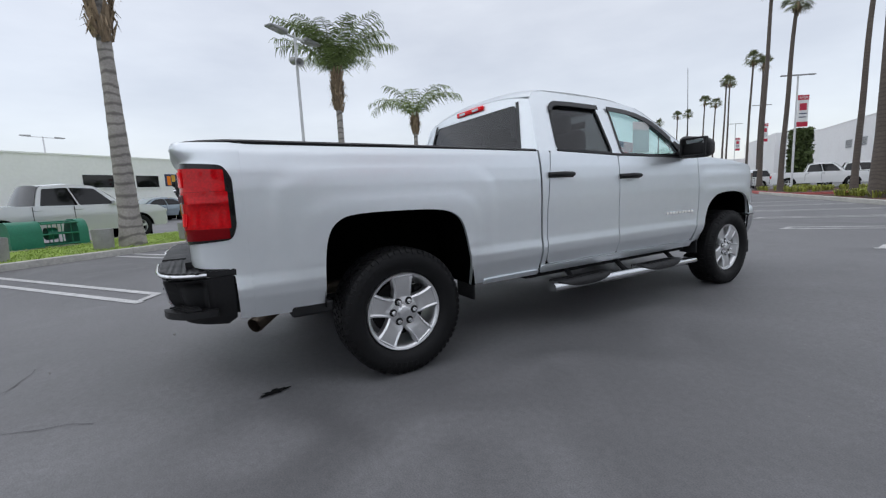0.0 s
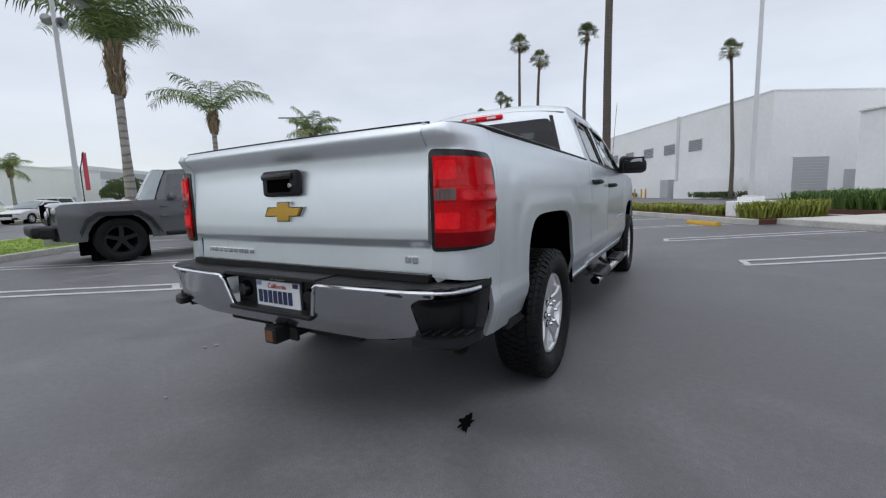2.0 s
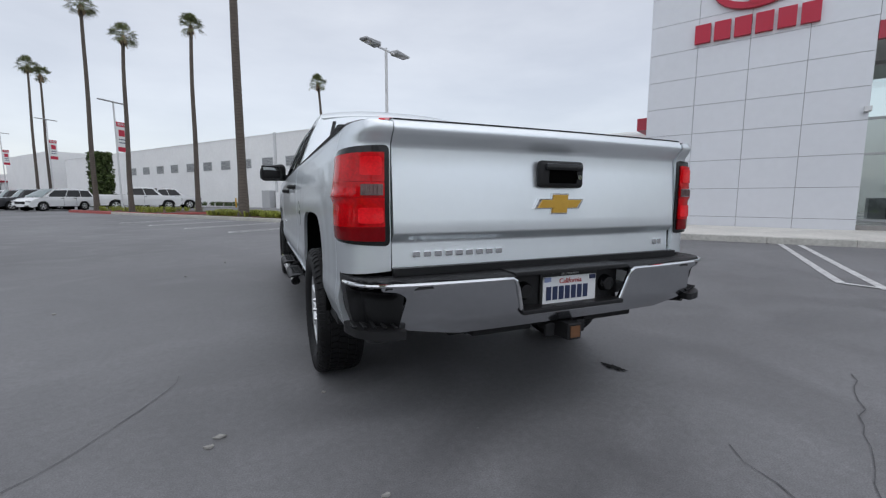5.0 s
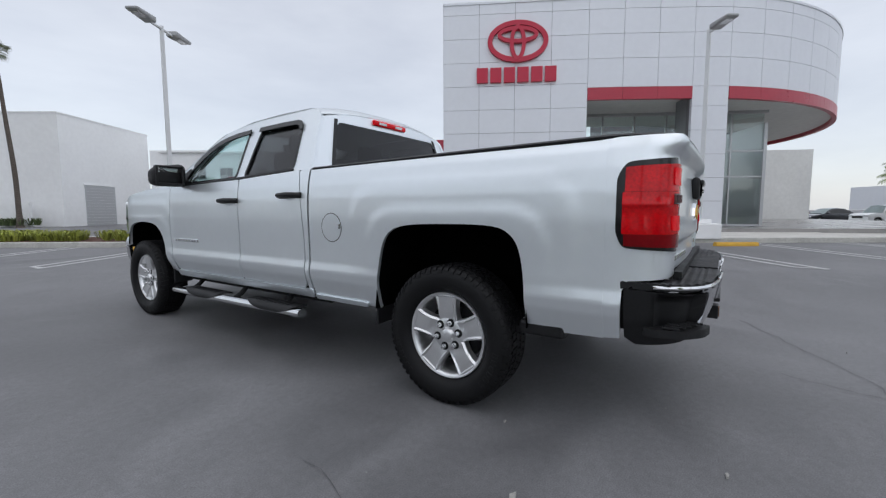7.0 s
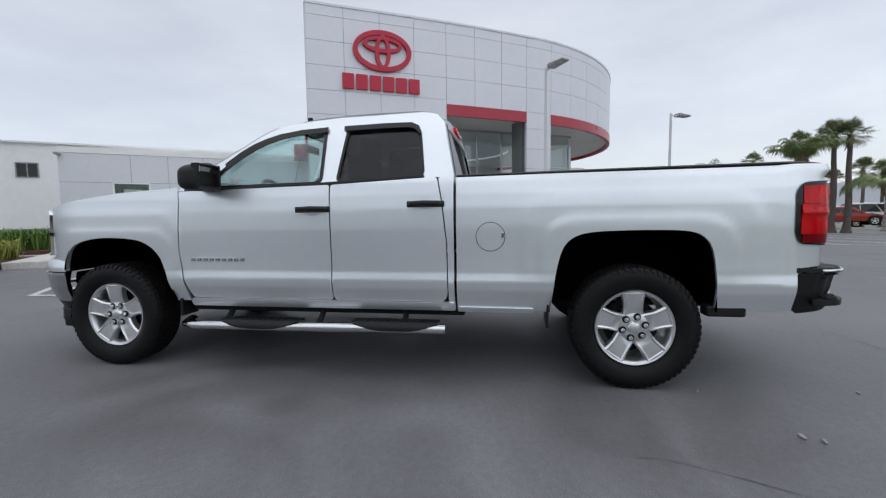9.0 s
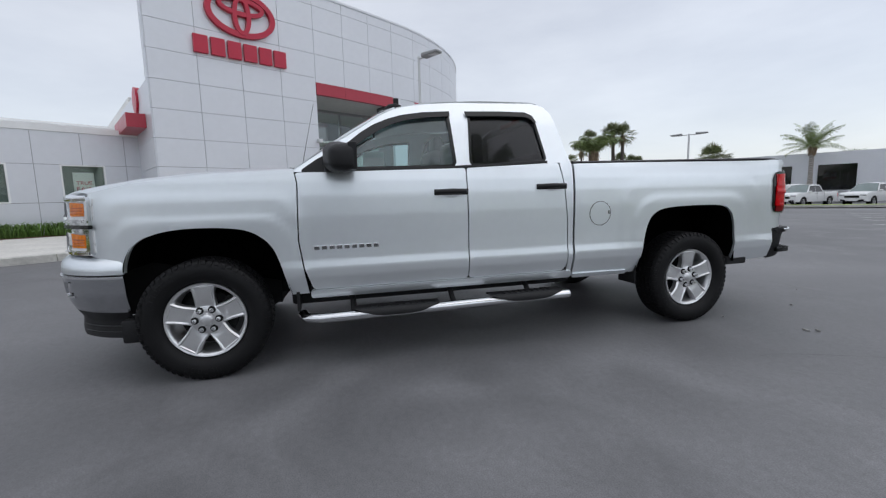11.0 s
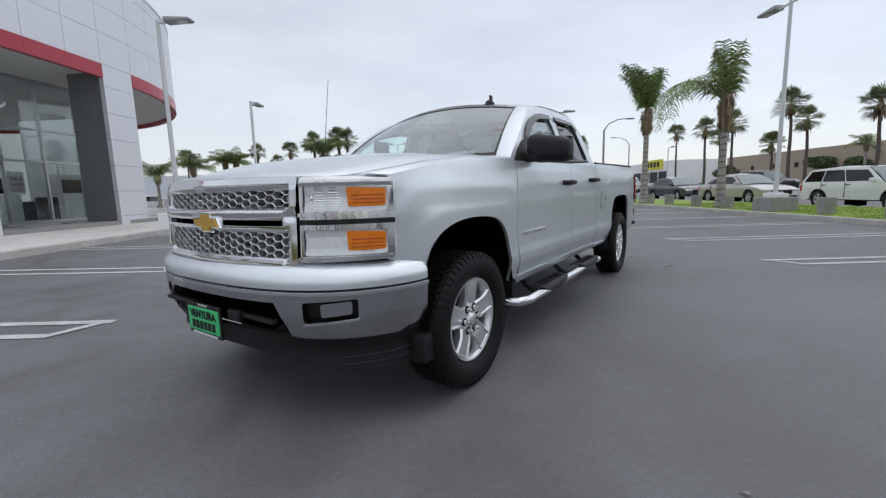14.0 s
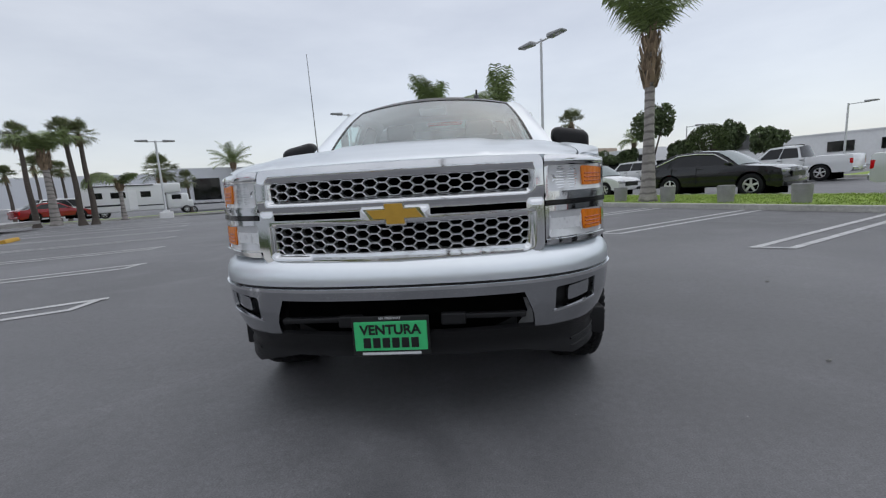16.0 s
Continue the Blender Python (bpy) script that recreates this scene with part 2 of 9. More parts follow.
def asphalt_material():
    m = bpy.data.materials.new("sealed_asphalt")
    m.use_nodes = True
    nt = m.node_tree
    N, L = nt.nodes.new, nt.links.new
    b = nt.nodes["Principled BSDF"]
    co = N("ShaderNodeTexCoord")
    def noise_tex(s, d, dist=0.0):
        n = N("ShaderNodeTexNoise")
        n.inputs["Scale"].default_value, n.inputs["Detail"].default_value, n.inputs["Distortion"].default_value = s, d, dist
        L(co.outputs["Object"], n.inputs["Vector"])
        return n
    big, mid, grain, mott = noise_tex(0.22, 4, 0.6), noise_tex(0.9, 8, 1.8), noise_tex(160, 2), noise_tex(28, 5, 0.5)
    def remap(src, a, b_, c, d):
        r = N("ShaderNodeMapRange")
        for k, v in zip(("From Min", "From Max", "To Min", "To Max"), (a, b_, c, d)):
            r.inputs[k].default_value = v
        L(src, r.inputs["Value"])
        return r.outputs["Result"]
    def times(a, c):
        q = N("ShaderNodeMath")
        q.operation = "MULTIPLY"
        L(a, q.inputs[0]), L(c, q.inputs[1])
        return q.outputs[0]
    v = times(times(remap(big.outputs["Fac"], 0.3, 0.7, 0.80, 1.22), remap(mid.outputs["Fac"], 0.3, 0.75, 0.74, 1.26)),
              remap(grain.outputs["Fac"], 0.3, 0.7, 0.80, 1.20))
    v = times(v, remap(mott.outputs["Fac"], 0.3, 0.7, 0.91, 1.09))
    sc = N("ShaderNodeVectorMath")
    sc.operation = "SCALE"
    sc.inputs[0].default_value = (0.158, 0.158, 0.164)
    L(v, sc.inputs["Scale"])
    # pale grit
    vor = N("ShaderNodeTexVoronoi")
    vor.inputs["Scale"].default_value = 11
    L(co.outputs["Object"], vor.inputs["Vector"])
    dots = remap(vor.outputs["Distance"], 0.03, 0.06, 1.0, 0.0)
    pick = N("ShaderNodeSeparateColor")
    L(vor.outputs["Color"], pick.inputs["Color"])
    few = remap(pick.outputs["Red"], 0.91, 0.93, 0.0, 0.75)
    mix = N("ShaderNodeMix")
    mix.data_type = "RGBA"
    L(times(dots, few), mix.inputs[0])
    L(sc.outputs["Vector"], mix.inputs[6])
    mix.inputs[7].default_value = (0.30, 0.30, 0.29, 1)
    L(mix.outputs[2], b.inputs["Base Color"])
    L(remap(mid.outputs["Fac"], 0.3, 0.7, 0.46, 0.80), b.inputs["Roughness"])
    bp = N("ShaderNodeBump")
    bp.inputs["Strength"].default_value, bp.inputs["Distance"].default_value = 0.25, 0.004
    L(grain.outputs["Fac"], bp.inputs["Height"])
    L(bp.outputs["Normal"], b.inputs["Normal"])
    return m


ASPHALT = asphalt_material()


def ring_bands(m, scale, depth):
    """Dark leaf-scar rings round a trunk, by a banded wave along its height."""
    nt = m.node_tree
    b = nt.nodes["Principled BSDF"]
    src = b.inputs["Base Color"].links[0].from_socket
    co, wave, ramp, mul = (nt.nodes.new(k) for k in ("ShaderNodeTexCoord", "ShaderNodeTexWave", "ShaderNodeMapRange", "ShaderNodeVectorMath"))
    wave.wave_type, wave.bands_direction = "BANDS", "Z"
    wave.inputs["Scale"].default_value, wave.inputs["Distortion"].default_value, wave.inputs["Detail"].default_value, wave.inputs["Detail Scale"].default_value = scale, 9.0, 4.0, 0.7
    ramp.inputs["From Min"].default_value, ramp.inputs["From Max"].default_value = 0.0, 0.35
    ramp.inputs["To Min"].default_value, ramp.inputs["To Max"].default_value = depth, 1.0
    mul.operation = "SCALE"
    nt.links.new(co.outputs["Object"], wave.inputs["Vector"])
    nt.links.new(wave.outputs["Fac"], ramp.inputs["Value"])
    nt.links.new(src, mul.inputs[0])
    nt.links.new(ramp.outputs["Result"], mul.inputs["Scale"])
    nt.links.new(mul.outputs["Vector"], b.inputs["Base Color"])


ring_bands(PALM_TRUNK, 1.3, 0.5)
ring_bands(FAN_TRUNK, 2.2, 0.75)
# Opaque pale grey-green: the sheen of the glass is put into the colour.
SCREEN = material("pale_tinted_windscreen", (0.20, 0.25, 0.25), 0.06, 0, 0.2, 2)

# ---- building blocks ----
from mathutils import geometry

UX, UY = (0.826, 0.565), (-0.565, 0.826)     # the lot's axes: towards the showroom, along the rows


def lot(u, v, z=0.0):
    return Vector((u * UX[0] + v * UY[0], u * UX[1] + v * UY[1], z))


LOT_TURN = math.degrees(math.atan2(UX[1], UX[0]))


def mesh_ob(name, verts, faces, mat, parent=None, label="", smooth=False):
    me = bpy.data.meshes.new(name)
    me.from_pydata([tuple(v) for v in verts], [], faces)
    me.materials.append(mat)
    if smooth:
        me.shade_smooth()
    ob = new(name, me)
    ob.parent = parent
    if label:
        ob["label"] = label
    return ob


def part(name, bm, mat, parent=None, label="", smooth=False, angle=None):
    me = bpy.data.meshes.new(name)
    bmesh.ops.recalc_face_normals(bm, faces=bm.faces)
    bm.to_mesh(me)
    bm.free()
    me.materials.append(mat)
    if smooth:
        me.shade_smooth()
        me.set_sharp_from_angle(angle=radians(angle or 38))
    ob = new(name, me)
    ob.parent = parent
    if label:
        ob["label"] = label
    return ob


def thing(name, m=None, label="", category="", group="", kind=""):
    ob = new(name)
    ob.empty_display_size = 0.2
    if m is not None:
        ob.matrix_basis = m
    return tagged(ob, label, category, group, kind)


def box(bm, c, s, bevel=0.0, seg=2, m=None):
    """A box of size s about c."""
    r = bmesh.ops.create_cube(bm, size=1.0)
    vs = r["verts"]
    for v in vs:
        v.co = Vector((v.co.x * s[0] + c[0], v.co.y * s[1] + c[1], v.co.z * s[2] + c[2]))
    if bevel:
        es = {e for v in vs for e in v.link_edges}
        g = bmesh.ops.bevel(bm, geom=list(es), offset=bevel, segments=seg, affect="EDGES", profile=0.5)
        vs = list({v for f in g["faces"] for v in f.verts} | {v for v in vs if v.is_valid})
    if m is not None:
        for v in vs:
            v.co = m @ v.co
    return bm


def boxed(c, s, bevel=0.0, seg=2):
    return box(bmesh.new(), c, s, bevel, seg)


def ring_frame(p, q):
    d = (Vector(q) - Vector(p)).normalized()
    a = d.cross(Vector((0, 0, 1)) if abs(d.z) < 0.8 else Vector((0, 1, 0)))
    a.normalize()
    return d, a, d.cross(a)


def tube(bm, pts, r, seg=10, caps=True, squash=1.0):
    """A round bar along pts; r is one radius or one for each point."""
    rs = r if isinstance(r, (list, tuple)) else [r] * len(pts)
    rings = []
    for i, p in enumerate(pts):
        _, a, b = ring_frame(pts[max(0, i - 1)], pts[min(len(pts) - 1, i + 1)])
        rings.append([bm.verts.new(Vector(p) + (a * math.cos(t) + b * math.sin(t) * squash) * rs[i])
                      for t in (2 * math.pi * k / seg for k in range(seg))])
    for x, y in zip(rings, rings[1:]):
        for k in range(seg):
            bm.faces.new((x[k], x[(k + 1) % seg], y[(k + 1) % seg], y[k]))
    if caps:
        bm.faces.new(rings[0][::-1])
        bm.faces.new(rings[-1])
    return bm


def lathe(bm, profile, seg=40, axis="x", centre=(0, 0, 0), close=False):
    """profile: (radius, height along the axis)."""
    c = Vector(centre)
    rings = []
    for rad, h in profile:
        ring = []
        for k in range(seg):
            t = 2 * math.pi * k / seg
            a, b = rad * math.cos(t), rad * math.sin(t)
            p = (h, a, b) if axis == "x" else (a, b, h) if axis == "z" else (a, h, b)
            ring.append(bm.verts.new(c + Vector(p)))
        rings.append(ring)
    for x, y in zip(rings, rings[1:] + ([rings[0]] if close else [])):
        for k in range(seg):
            bm.faces.new((x[k], x[(k + 1) % seg], y[(k + 1) % seg], y[k]))
    return bm


def inside(p, poly):
    hit = False
    for (x0, y0), (x1, y1) in zip(poly, poly[1:] + poly[:1]):
        if (y0 > p[1]) != (y1 > p[1]) and p[0] < (x1 - x0) * (p[1] - y0) / (y1 - y0) + x0:
            hit = not hit
    return hit


def rounded(poly, r, n=4):
    """The outline with its corners rounded."""
    out = []
    for i, p in enumerate(poly):
        a, b = Vector(poly[i - 1]), Vector(poly[(i + 1) % len(poly)])
        p = Vector(p)
        da, db = a - p, b - p
        k = min(r, da.length * 0.45, db.length * 0.45)
        s, e = p + da.normalized() * k, p + db.normalized() * k
        for j in range(n + 1):
            t = j / n
            out.append(tuple((1 - t) ** 2 * s + 2 * t * (1 - t) * p + t * t * e))
    return out


def dense(poly, step):
    out = []
    for p, q in zip(poly, poly[1:] + poly[:1]):
        n = max(1, int((Vector(q) - Vector(p)).length / step))
        out += [tuple(Vector(p).lerp(Vector(q), k / n)) for k in range(n)]
    return out


def sheet(name, outline, f, mat, parent=None, label="", step=0.04, thick=0.012, holes=(), flip=False, soft=0.006):
    """A curved panel: the flat outline (with holes), carried to space by f(a, b), given thickness inwards."""
    loops = [dense(list(outline), step)] + [dense(list(h), step) for h in holes]
    pts, edges = [], []
    for lp in loops:
        n0 = len(pts)
        pts += [Vector(p) for p in lp]
        edges += [(n0 + i, n0 + (i + 1) % len(lp)) for i in range(len(lp))]
    xs, ys = [p[0] for p in loops[0]], [p[1] for p in loops[0]]
    allowed = step * 0.45
    border = np.array([tuple(p) for p in pts])
    a = min(xs) + step / 2
    while a < max(xs):
        b = min(ys) + step / 2
        while b < max(ys):
            if inside((a, b), loops[0]) and not any(inside((a, b), h) for h in loops[1:]):
                if np.min(np.hypot(border[:, 0] - a, border[:, 1] - b)) > allowed:
                    pts.append(Vector((a, b)))
            b += step
        a += step
    vs, _, tris, *_ = geometry.delaunay_2d_cdt(pts, edges, [], 0, 1e-6)
    keep = []
    for t in tris:
        c = ((vs[t[0]].x + vs[t[1]].x + vs[t[2]].x) / 3, (vs[t[0]].y + vs[t[1]].y + vs[t[2]].y) / 3)
        if inside(c, loops[0]) and not any(inside(c, h) for h in loops[1:]):
            keep.append(tuple(t))
    F, nor = [], []
    for p in vs:
        x = Vector(f(p.x, p.y))
        n = (Vector(f(p.x + soft, p.y)) - Vector(f(p.x - soft, p.y))).cross(
            Vector(f(p.x, p.y + soft)) - Vector(f(p.x, p.y - soft))).normalized()
        F.append(x), nor.append(-n if flip else n)
    n = len(vs)
    B = [x - k * thick for x, k in zip(F, nor)]
    faces, rim = [], {}
    for t in keep:
        t = t if not flip else t[::-1]
        faces += [t, tuple(n + i for i in t[::-1])]
        for e in zip(t, t[1:] + t[:1]):
            rim[e] = (e[1], e[0]) not in rim
            if (e[1], e[0]) in rim:
                rim[e] = rim[(e[1], e[0])] = False
    verts, normals = F + B, nor + [-k for k in nor]
    for (i, j), edge in rim.items():
        if edge:
            k = len(verts)
            verts += [F[j], F[i], B[i], B[j]]
            w = (F[i] - F[j]).cross(B[j] - F[j])
            w.normalize()
            normals += [w] * 4
            faces.append((k, k + 1, k + 2, k + 3))
    ob = mesh_ob(name, verts, faces, mat, parent, label, smooth=True)
    ob.data.normals_split_custom_set_from_vertices([tuple(k) for k in normals])
    return ob


def table(rows, x):
    if x <= rows[0][0]:
        return rows[0][1]
    for (a, p), (b, q) in zip(rows, rows[1:]):
        if x <= b:
            return p + (q - p) * (x - a) / (b - a)
    return rows[-1][1]


def ease(a, b, x):
    t = min(1.0, max(0.0, (x - a) / (b - a)))
    return t * t * (3 - 2 * t)


def plan_curve(pts):
    """A smooth plan line through pts, by its length: s -> (x, y, nx, ny), and the whole length."""
    P = [Vector(p) for p in pts]
    fine = []
    for i in range(len(P) - 1):
        a, b, c, d = P[max(0, i - 1)], P[i], P[i + 1], P[min(len(P) - 1, i + 2)]
        for k in range(8):
            t = k / 8
            fine.append(0.5 * ((2 * b) + (c - a) * t + (2 * a - 5 * b + 4 * c - d) * t * t + (3 * b - a - 3 * c + d) * t ** 3))
    fine.append(P[-1])
    cum = [0.0]
    for p, q in zip(fine, fine[1:]):
        cum.append(cum[-1] + (q - p).length)
    def at(s):
        s = max(0.0, min(cum[-1], s))
        i = max(k for k in range(len(cum)) if cum[k] <= s + 1e-9)
        i = min(i, len(fine) - 2)
        u = (s - cum[i]) / max(1e-9, cum[i + 1] - cum[i])
        p = fine[i].lerp(fine[i + 1], u)
        j = min(len(fine) - 1, i + 1)
        t0 = (fine[min(j, len(fine) - 1)] - fine[max(0, i)]).normalized()
        t1 = (fine[min(j + 1, len(fine) - 1)] - fine[max(0, i)]).normalized()
        t = t0.lerp(t1, u).normalized()
        return p.x, p.y, t.y, -t.x
    return at, cum[-1]


def words(name, text, size, m, mat, parent=None, depth=0.002, fit=None, bold=0.0):
    cu = bpy.data.curves.new(name, "FONT")
    cu.body, cu.size, cu.extrude = text, size, depth
    cu.offset = bold * size
    cu.align_x, cu.align_y = "CENTER", "CENTER"
    tmp = bpy.data.objects.new(name, cu)
    me = bpy.data.meshes.new_from_object(tmp)
    bpy.data.objects.remove(tmp)
    if fit:
        w = max(v.co.x for v in me.vertices) - min(v.co.x for v in me.vertices)
        for v in me.vertices:
            v.co.x *= fit / w
    me.materials.clear()
    me.materials.append(mat)
    ob = new(name, me)
    ob.matrix_basis = m
    ob.parent = parent
    return ob
# ---- ground, kerbs, pavement ----
def gz(u, v):
    """The lot climbs a little towards the showroom and the road, and falls away to the south."""
    w = max(0.0, -u - 9.0)
    south = max(0.0, min(55.0, -v - 14.0)) * ease(-14.0, -6.0, u)
    return 0.03 * ease(2.8, 4.3, u) + 0.03 * ease(4.5, 9.6, u) + 0.012 * min(w * w / (w + 4.0), 120.0) - 0.016 * south


def rise(u, v):
    """How much taller a far post stands for the lower ground under it."""
    p = lot(u, v)
    d = max(0.0, math.hypot(p.x, p.y - 2.0) - 9.0)
    return 0.04 * ease(2.8, 4.3, u) + 0.02 * ease(4.5, 9.6, u) + 0.012 * min(d * d / (d + 4.0), 120.0) - gz(u, v) + 0.06 * ease(2.8, 9.6, u)


def on(u, v, up=0.0):
    return lot(u, v, gz(u, v) + up)


def ground_sheet():
    far = [30, 40, 55, 75, 100, 140, 250, 600, 1800]
    us = sorted([-x for x in far] + [-22, -17, -12.7, -8.7, -6, -3, 0, 2.8, 3.2, 3.6, 4.0, 4.4, 5.2, 6, 6.8, 7.5, 8.2, 9, 9.6, 11, 13, 16, 20, 25] + far)
    vs = sorted([-x for x in far] + [-24, -19, -15, -12, -9, -6, -3, 0, 3, 6, 9, 12, 15, 19, 24] + far)
    verts = [on(u, v) for u in us for v in vs]
    n = len(vs)
    faces = [(i * n + j, (i + 1) * n + j, (i + 1) * n + j + 1, i * n + j + 1) for i in range(len(us) - 1) for j in range(n - 1)]
    return tagged(mesh_ob("ground", verts, faces, ASPHALT, smooth=True), "dark grey sealed asphalt, faintly patched and gritty", "ground", kind="structure")


ground_sheet()


def strip(name, u0, u1, v0, v1, z0, z1, mat, label="", category="", parent=None, step=1.5, rise_to=None, kind="structure"):
    """A slab along the rows that follows the ground; rise_to: its height at u1."""
    bm = bmesh.new()
    n = max(1, int((v1 - v0) / step))
    rows = []
    for k in range(n + 1):
        v = v0 + (v1 - v0) * k / n
        h0, h1 = z1, z1 if rise_to is None else rise_to
        c = min(0.02, (u1 - u0) * 0.2)
        q = [on(u0, v, z0), on(u0, v, h0 - 0.012), on(u0 + c, v, h0), on(u1 - c, v, h1), on(u1, v, h1 - 0.012), on(u1, v, z0)]
        rows.append([bm.verts.new(p) for p in q])
    for p, q in zip(rows, rows[1:]):
        for i in range(6):
            bm.faces.new((p[i], p[(i + 1) % 6], q[(i + 1) % 6], q[i]))
    bm.faces.new(rows[0]), bm.faces.new(rows[-1][::-1])
    ob = part(name, bm, mat, parent)
    if label:
        tagged(ob, label, category, kind=kind)
    return ob


KERB_U = 9.4


def kerb_row(name, u0, u1, v0, v1, top, label, length=1.5):
    """A kerb of cast lengths with open joints between them."""
    root = thing(name, None, label, "kerb", kind="structure")
    v = v0
    while v < v1 - 0.05:
        w = min(length, v1 - v)
        strip("kerb_length", u0, u1, v + 0.004, v + w - 0.004, -0.03, top, KERB, parent=root, step=5)
        v += w
    return root


kerb_row("kerb_planting", 8.75, 8.91, 7.3, 30, 0.15, "pale concrete kerb with cast joints along the planting bed")
kerb_row("kerb_showroom", KERB_U, KERB_U + 0.16, -13.2, 7.3, 0.15, "pale concrete kerb with cast joints beside the pavement")
strip("pavement", KERB_U + 0.165, 15.2, -13.2, 7.3, -0.03, 0.145, CONCRETE, "pale broom-finished concrete pavement before the showroom", "pavement", rise_to=0.19)
bm = bmesh.new()        # the pavement's rounded end
cap = []
for k in range(17):
    a = radians(180 + 90 * k / 16)
    cap.append((KERB_U + 4.0 + 4.0 * math.cos(a), -13.2 + 4.0 * math.sin(a)))
cap += [(15.2, -17.2), (15.2, -13.2)]
lo, hi = [bm.verts.new(on(u, v, -0.03)) for u, v in cap], [bm.verts.new(on(u, v, 0.15)) for u, v in cap]
for i in range(len(cap)):
    bm.faces.new((lo[i], lo[(i + 1) % len(cap)], hi[(i + 1) % len(cap)], hi[i]))
bm.faces.new(hi)
tagged(part("pavement_end", bm, CONCRETE), "rounded pale concrete pavement end with kerb", "pavement", kind="structure")
kerb_row("kerb_grass", -8.75, -8.6, -24, 45, 0.14, "grey concrete kerb along the grass verge", 3.0)
strip("grass_verge", -12.6, -8.755, -24, 45, -0.03, 0.135, GRASS_SOIL, "mown green grass verge between car park and road", "grass")
kerb_row("kerb_road", -12.76, -12.605, -24, 45, 0.14, "grey concrete kerb between grass verge and road", 3.0)
strip("far_verge", -40, -27.2, -4, 70, -0.03, 0.12, GRASS_SOIL, "mown grass bank across the road", "grass", step=5)
strip("far_kerb", -27.2, -27.0, -60, 80, -0.03, 0.14, KERB, "pale concrete kerb across the road", "kerb", step=5)
strip("south_verge", -9, 24, -38.5, -35.2, -0.03, 0.12, GRASS_SOIL, "mown grass strip along the far edge of the car park", "grass", step=1.1)
strip("south_kerb", -9, 24, -35.2, -35.05, -0.03, 0.14, KERB, "pale concrete kerb along the far edge of the car park", "kerb")
# planting beds along the kerb and before the low wing
strip("planting_bed", 8.92, 11.6, 7.31, 22.5, -0.03, 0.13, MULCH, "dark mulched planting bed behind the kerb", "planting bed")
strip("bed_kerb", 11.6, 11.75, 7.31, 22.5, -0.03, 0.15, KERB, "pale concrete kerb behind the planting bed", "kerb")
strip("wing_bed", 15.22, 16.28, -1.6, 7.3, 0.0, 0.2, MULCH, "dark mulched planting bed under the windows", "planting bed")
strip("corner_bed", 13.6, 17.3, 7.4, 12.0, -0.03, 0.16, MULCH, "dark mulched planting bed at the building corner", "planting bed")
strip("island", 9.0, 13.4, 24.7, 37, -0.03, 0.14, MULCH, "planted traffic island with a red-painted kerb", "traffic island")
strip("island_kerb", 8.8, 9.0, 24.5, 37.2, -0.03, 0.16, RED_KERB, "red-painted concrete kerb of a traffic island", "kerb")
strip("island_kerb_end", 9.0, 13.4, 24.5, 24.7, -0.03, 0.16, RED_KERB, "red-painted concrete kerb of a traffic island", "kerb")

# ---- stall lines: narrow loops, closed at the aisle ----
def stall_loop(name, u0, u1, v, sign, label):
    """Two painted lines 0.34 m apart, joined by a slanted end at u0."""
    w, g = 0.05, 0.17
    bm = bmesh.new()
    n = 14
    for s in (-1, 1):
        a = u0 + (0.12 * sign if s > 0 else -0.12 * sign)
        rows = []
        for k in range(n + 1):
            u = a + (u1 - a) * k / n
            rows.append([bm.verts.new(on(u, v + s * g + q * w, 0.006)) for q in (-1, 1)])
        for p, q in zip(rows, rows[1:]):
            bm.faces.new((p[0], q[0], q[1], p[1]))
    a0, a1 = u0 - 0.12 * sign, u0 + 0.12 * sign
    e = [lot(a0, v - g - w), lot(a0 + 0.10 * sign, v - g - w), lot(a1 + 0.10 * sign, v + g + w), lot(a1, v + g + w)]
    bm.faces.new([bm.verts.new((p.x, p.y, gz(u0, v) + 0.0075)) for p in e])
    for f in bm.faces:
        if f.normal.z < 0:
            f.normal_flip()
    me = bpy.data.meshes.new(name)
    bm.to_mesh(me)
    bm.free()
    me.materials.append(LINE_PAINT)
    return tagged(new(name, me), label, "line marking", group="painted stall lines", kind="structure")


STALL, FIRST = 2.56, 0.22
for k in range(-6, 8):
    stall_loop("stall_line", 4.35 + 0.04 * (-0.33 + 2.77 * k) + (0.5 if k == 2 else 0.0), 9.3, -0.33 + 2.77 * k, 1, "worn white double stall line painted on asphalt")
for k in range(-16, -6):
    stall_loop("stall_line", 4.0, 15.0, -0.33 + 2.77 * k, 1, "long worn white double stall line on asphalt")
for k in range(-9, 14):
    stall_loop("stall_line", -3.13, -8.5, FIRST + STALL * k, -1, "worn white double stall line painted on asphalt")

# ---- showroom tower with its round end ----
T0, TD, TN = Vector((10.85, 7.85, 0)), Vector((0.472, -0.8816, 0)), Vector((0.8816, 0.472, 0))
ROW, BASE_Z, TOP_Z = 0.863, 0.20, 8.68
S_ROUND, R_ROUND = 9.3, 10.8


def heading(s):
    """How far the facade has turned, s metres along it: a faint bow, then the round end."""
    a = radians(4.0) * ease(4.3, 8.0, s) + max(0.0, s - S_ROUND) / R_ROUND
    return TD * math.cos(a) + TN * math.sin(a), TN * math.cos(a) - TD * math.sin(a)


FACE = [T0.copy()]
for k in range(1000):
    FACE.append(FACE[-1] + heading(0.05 * k + 0.025)[0] * 0.05)


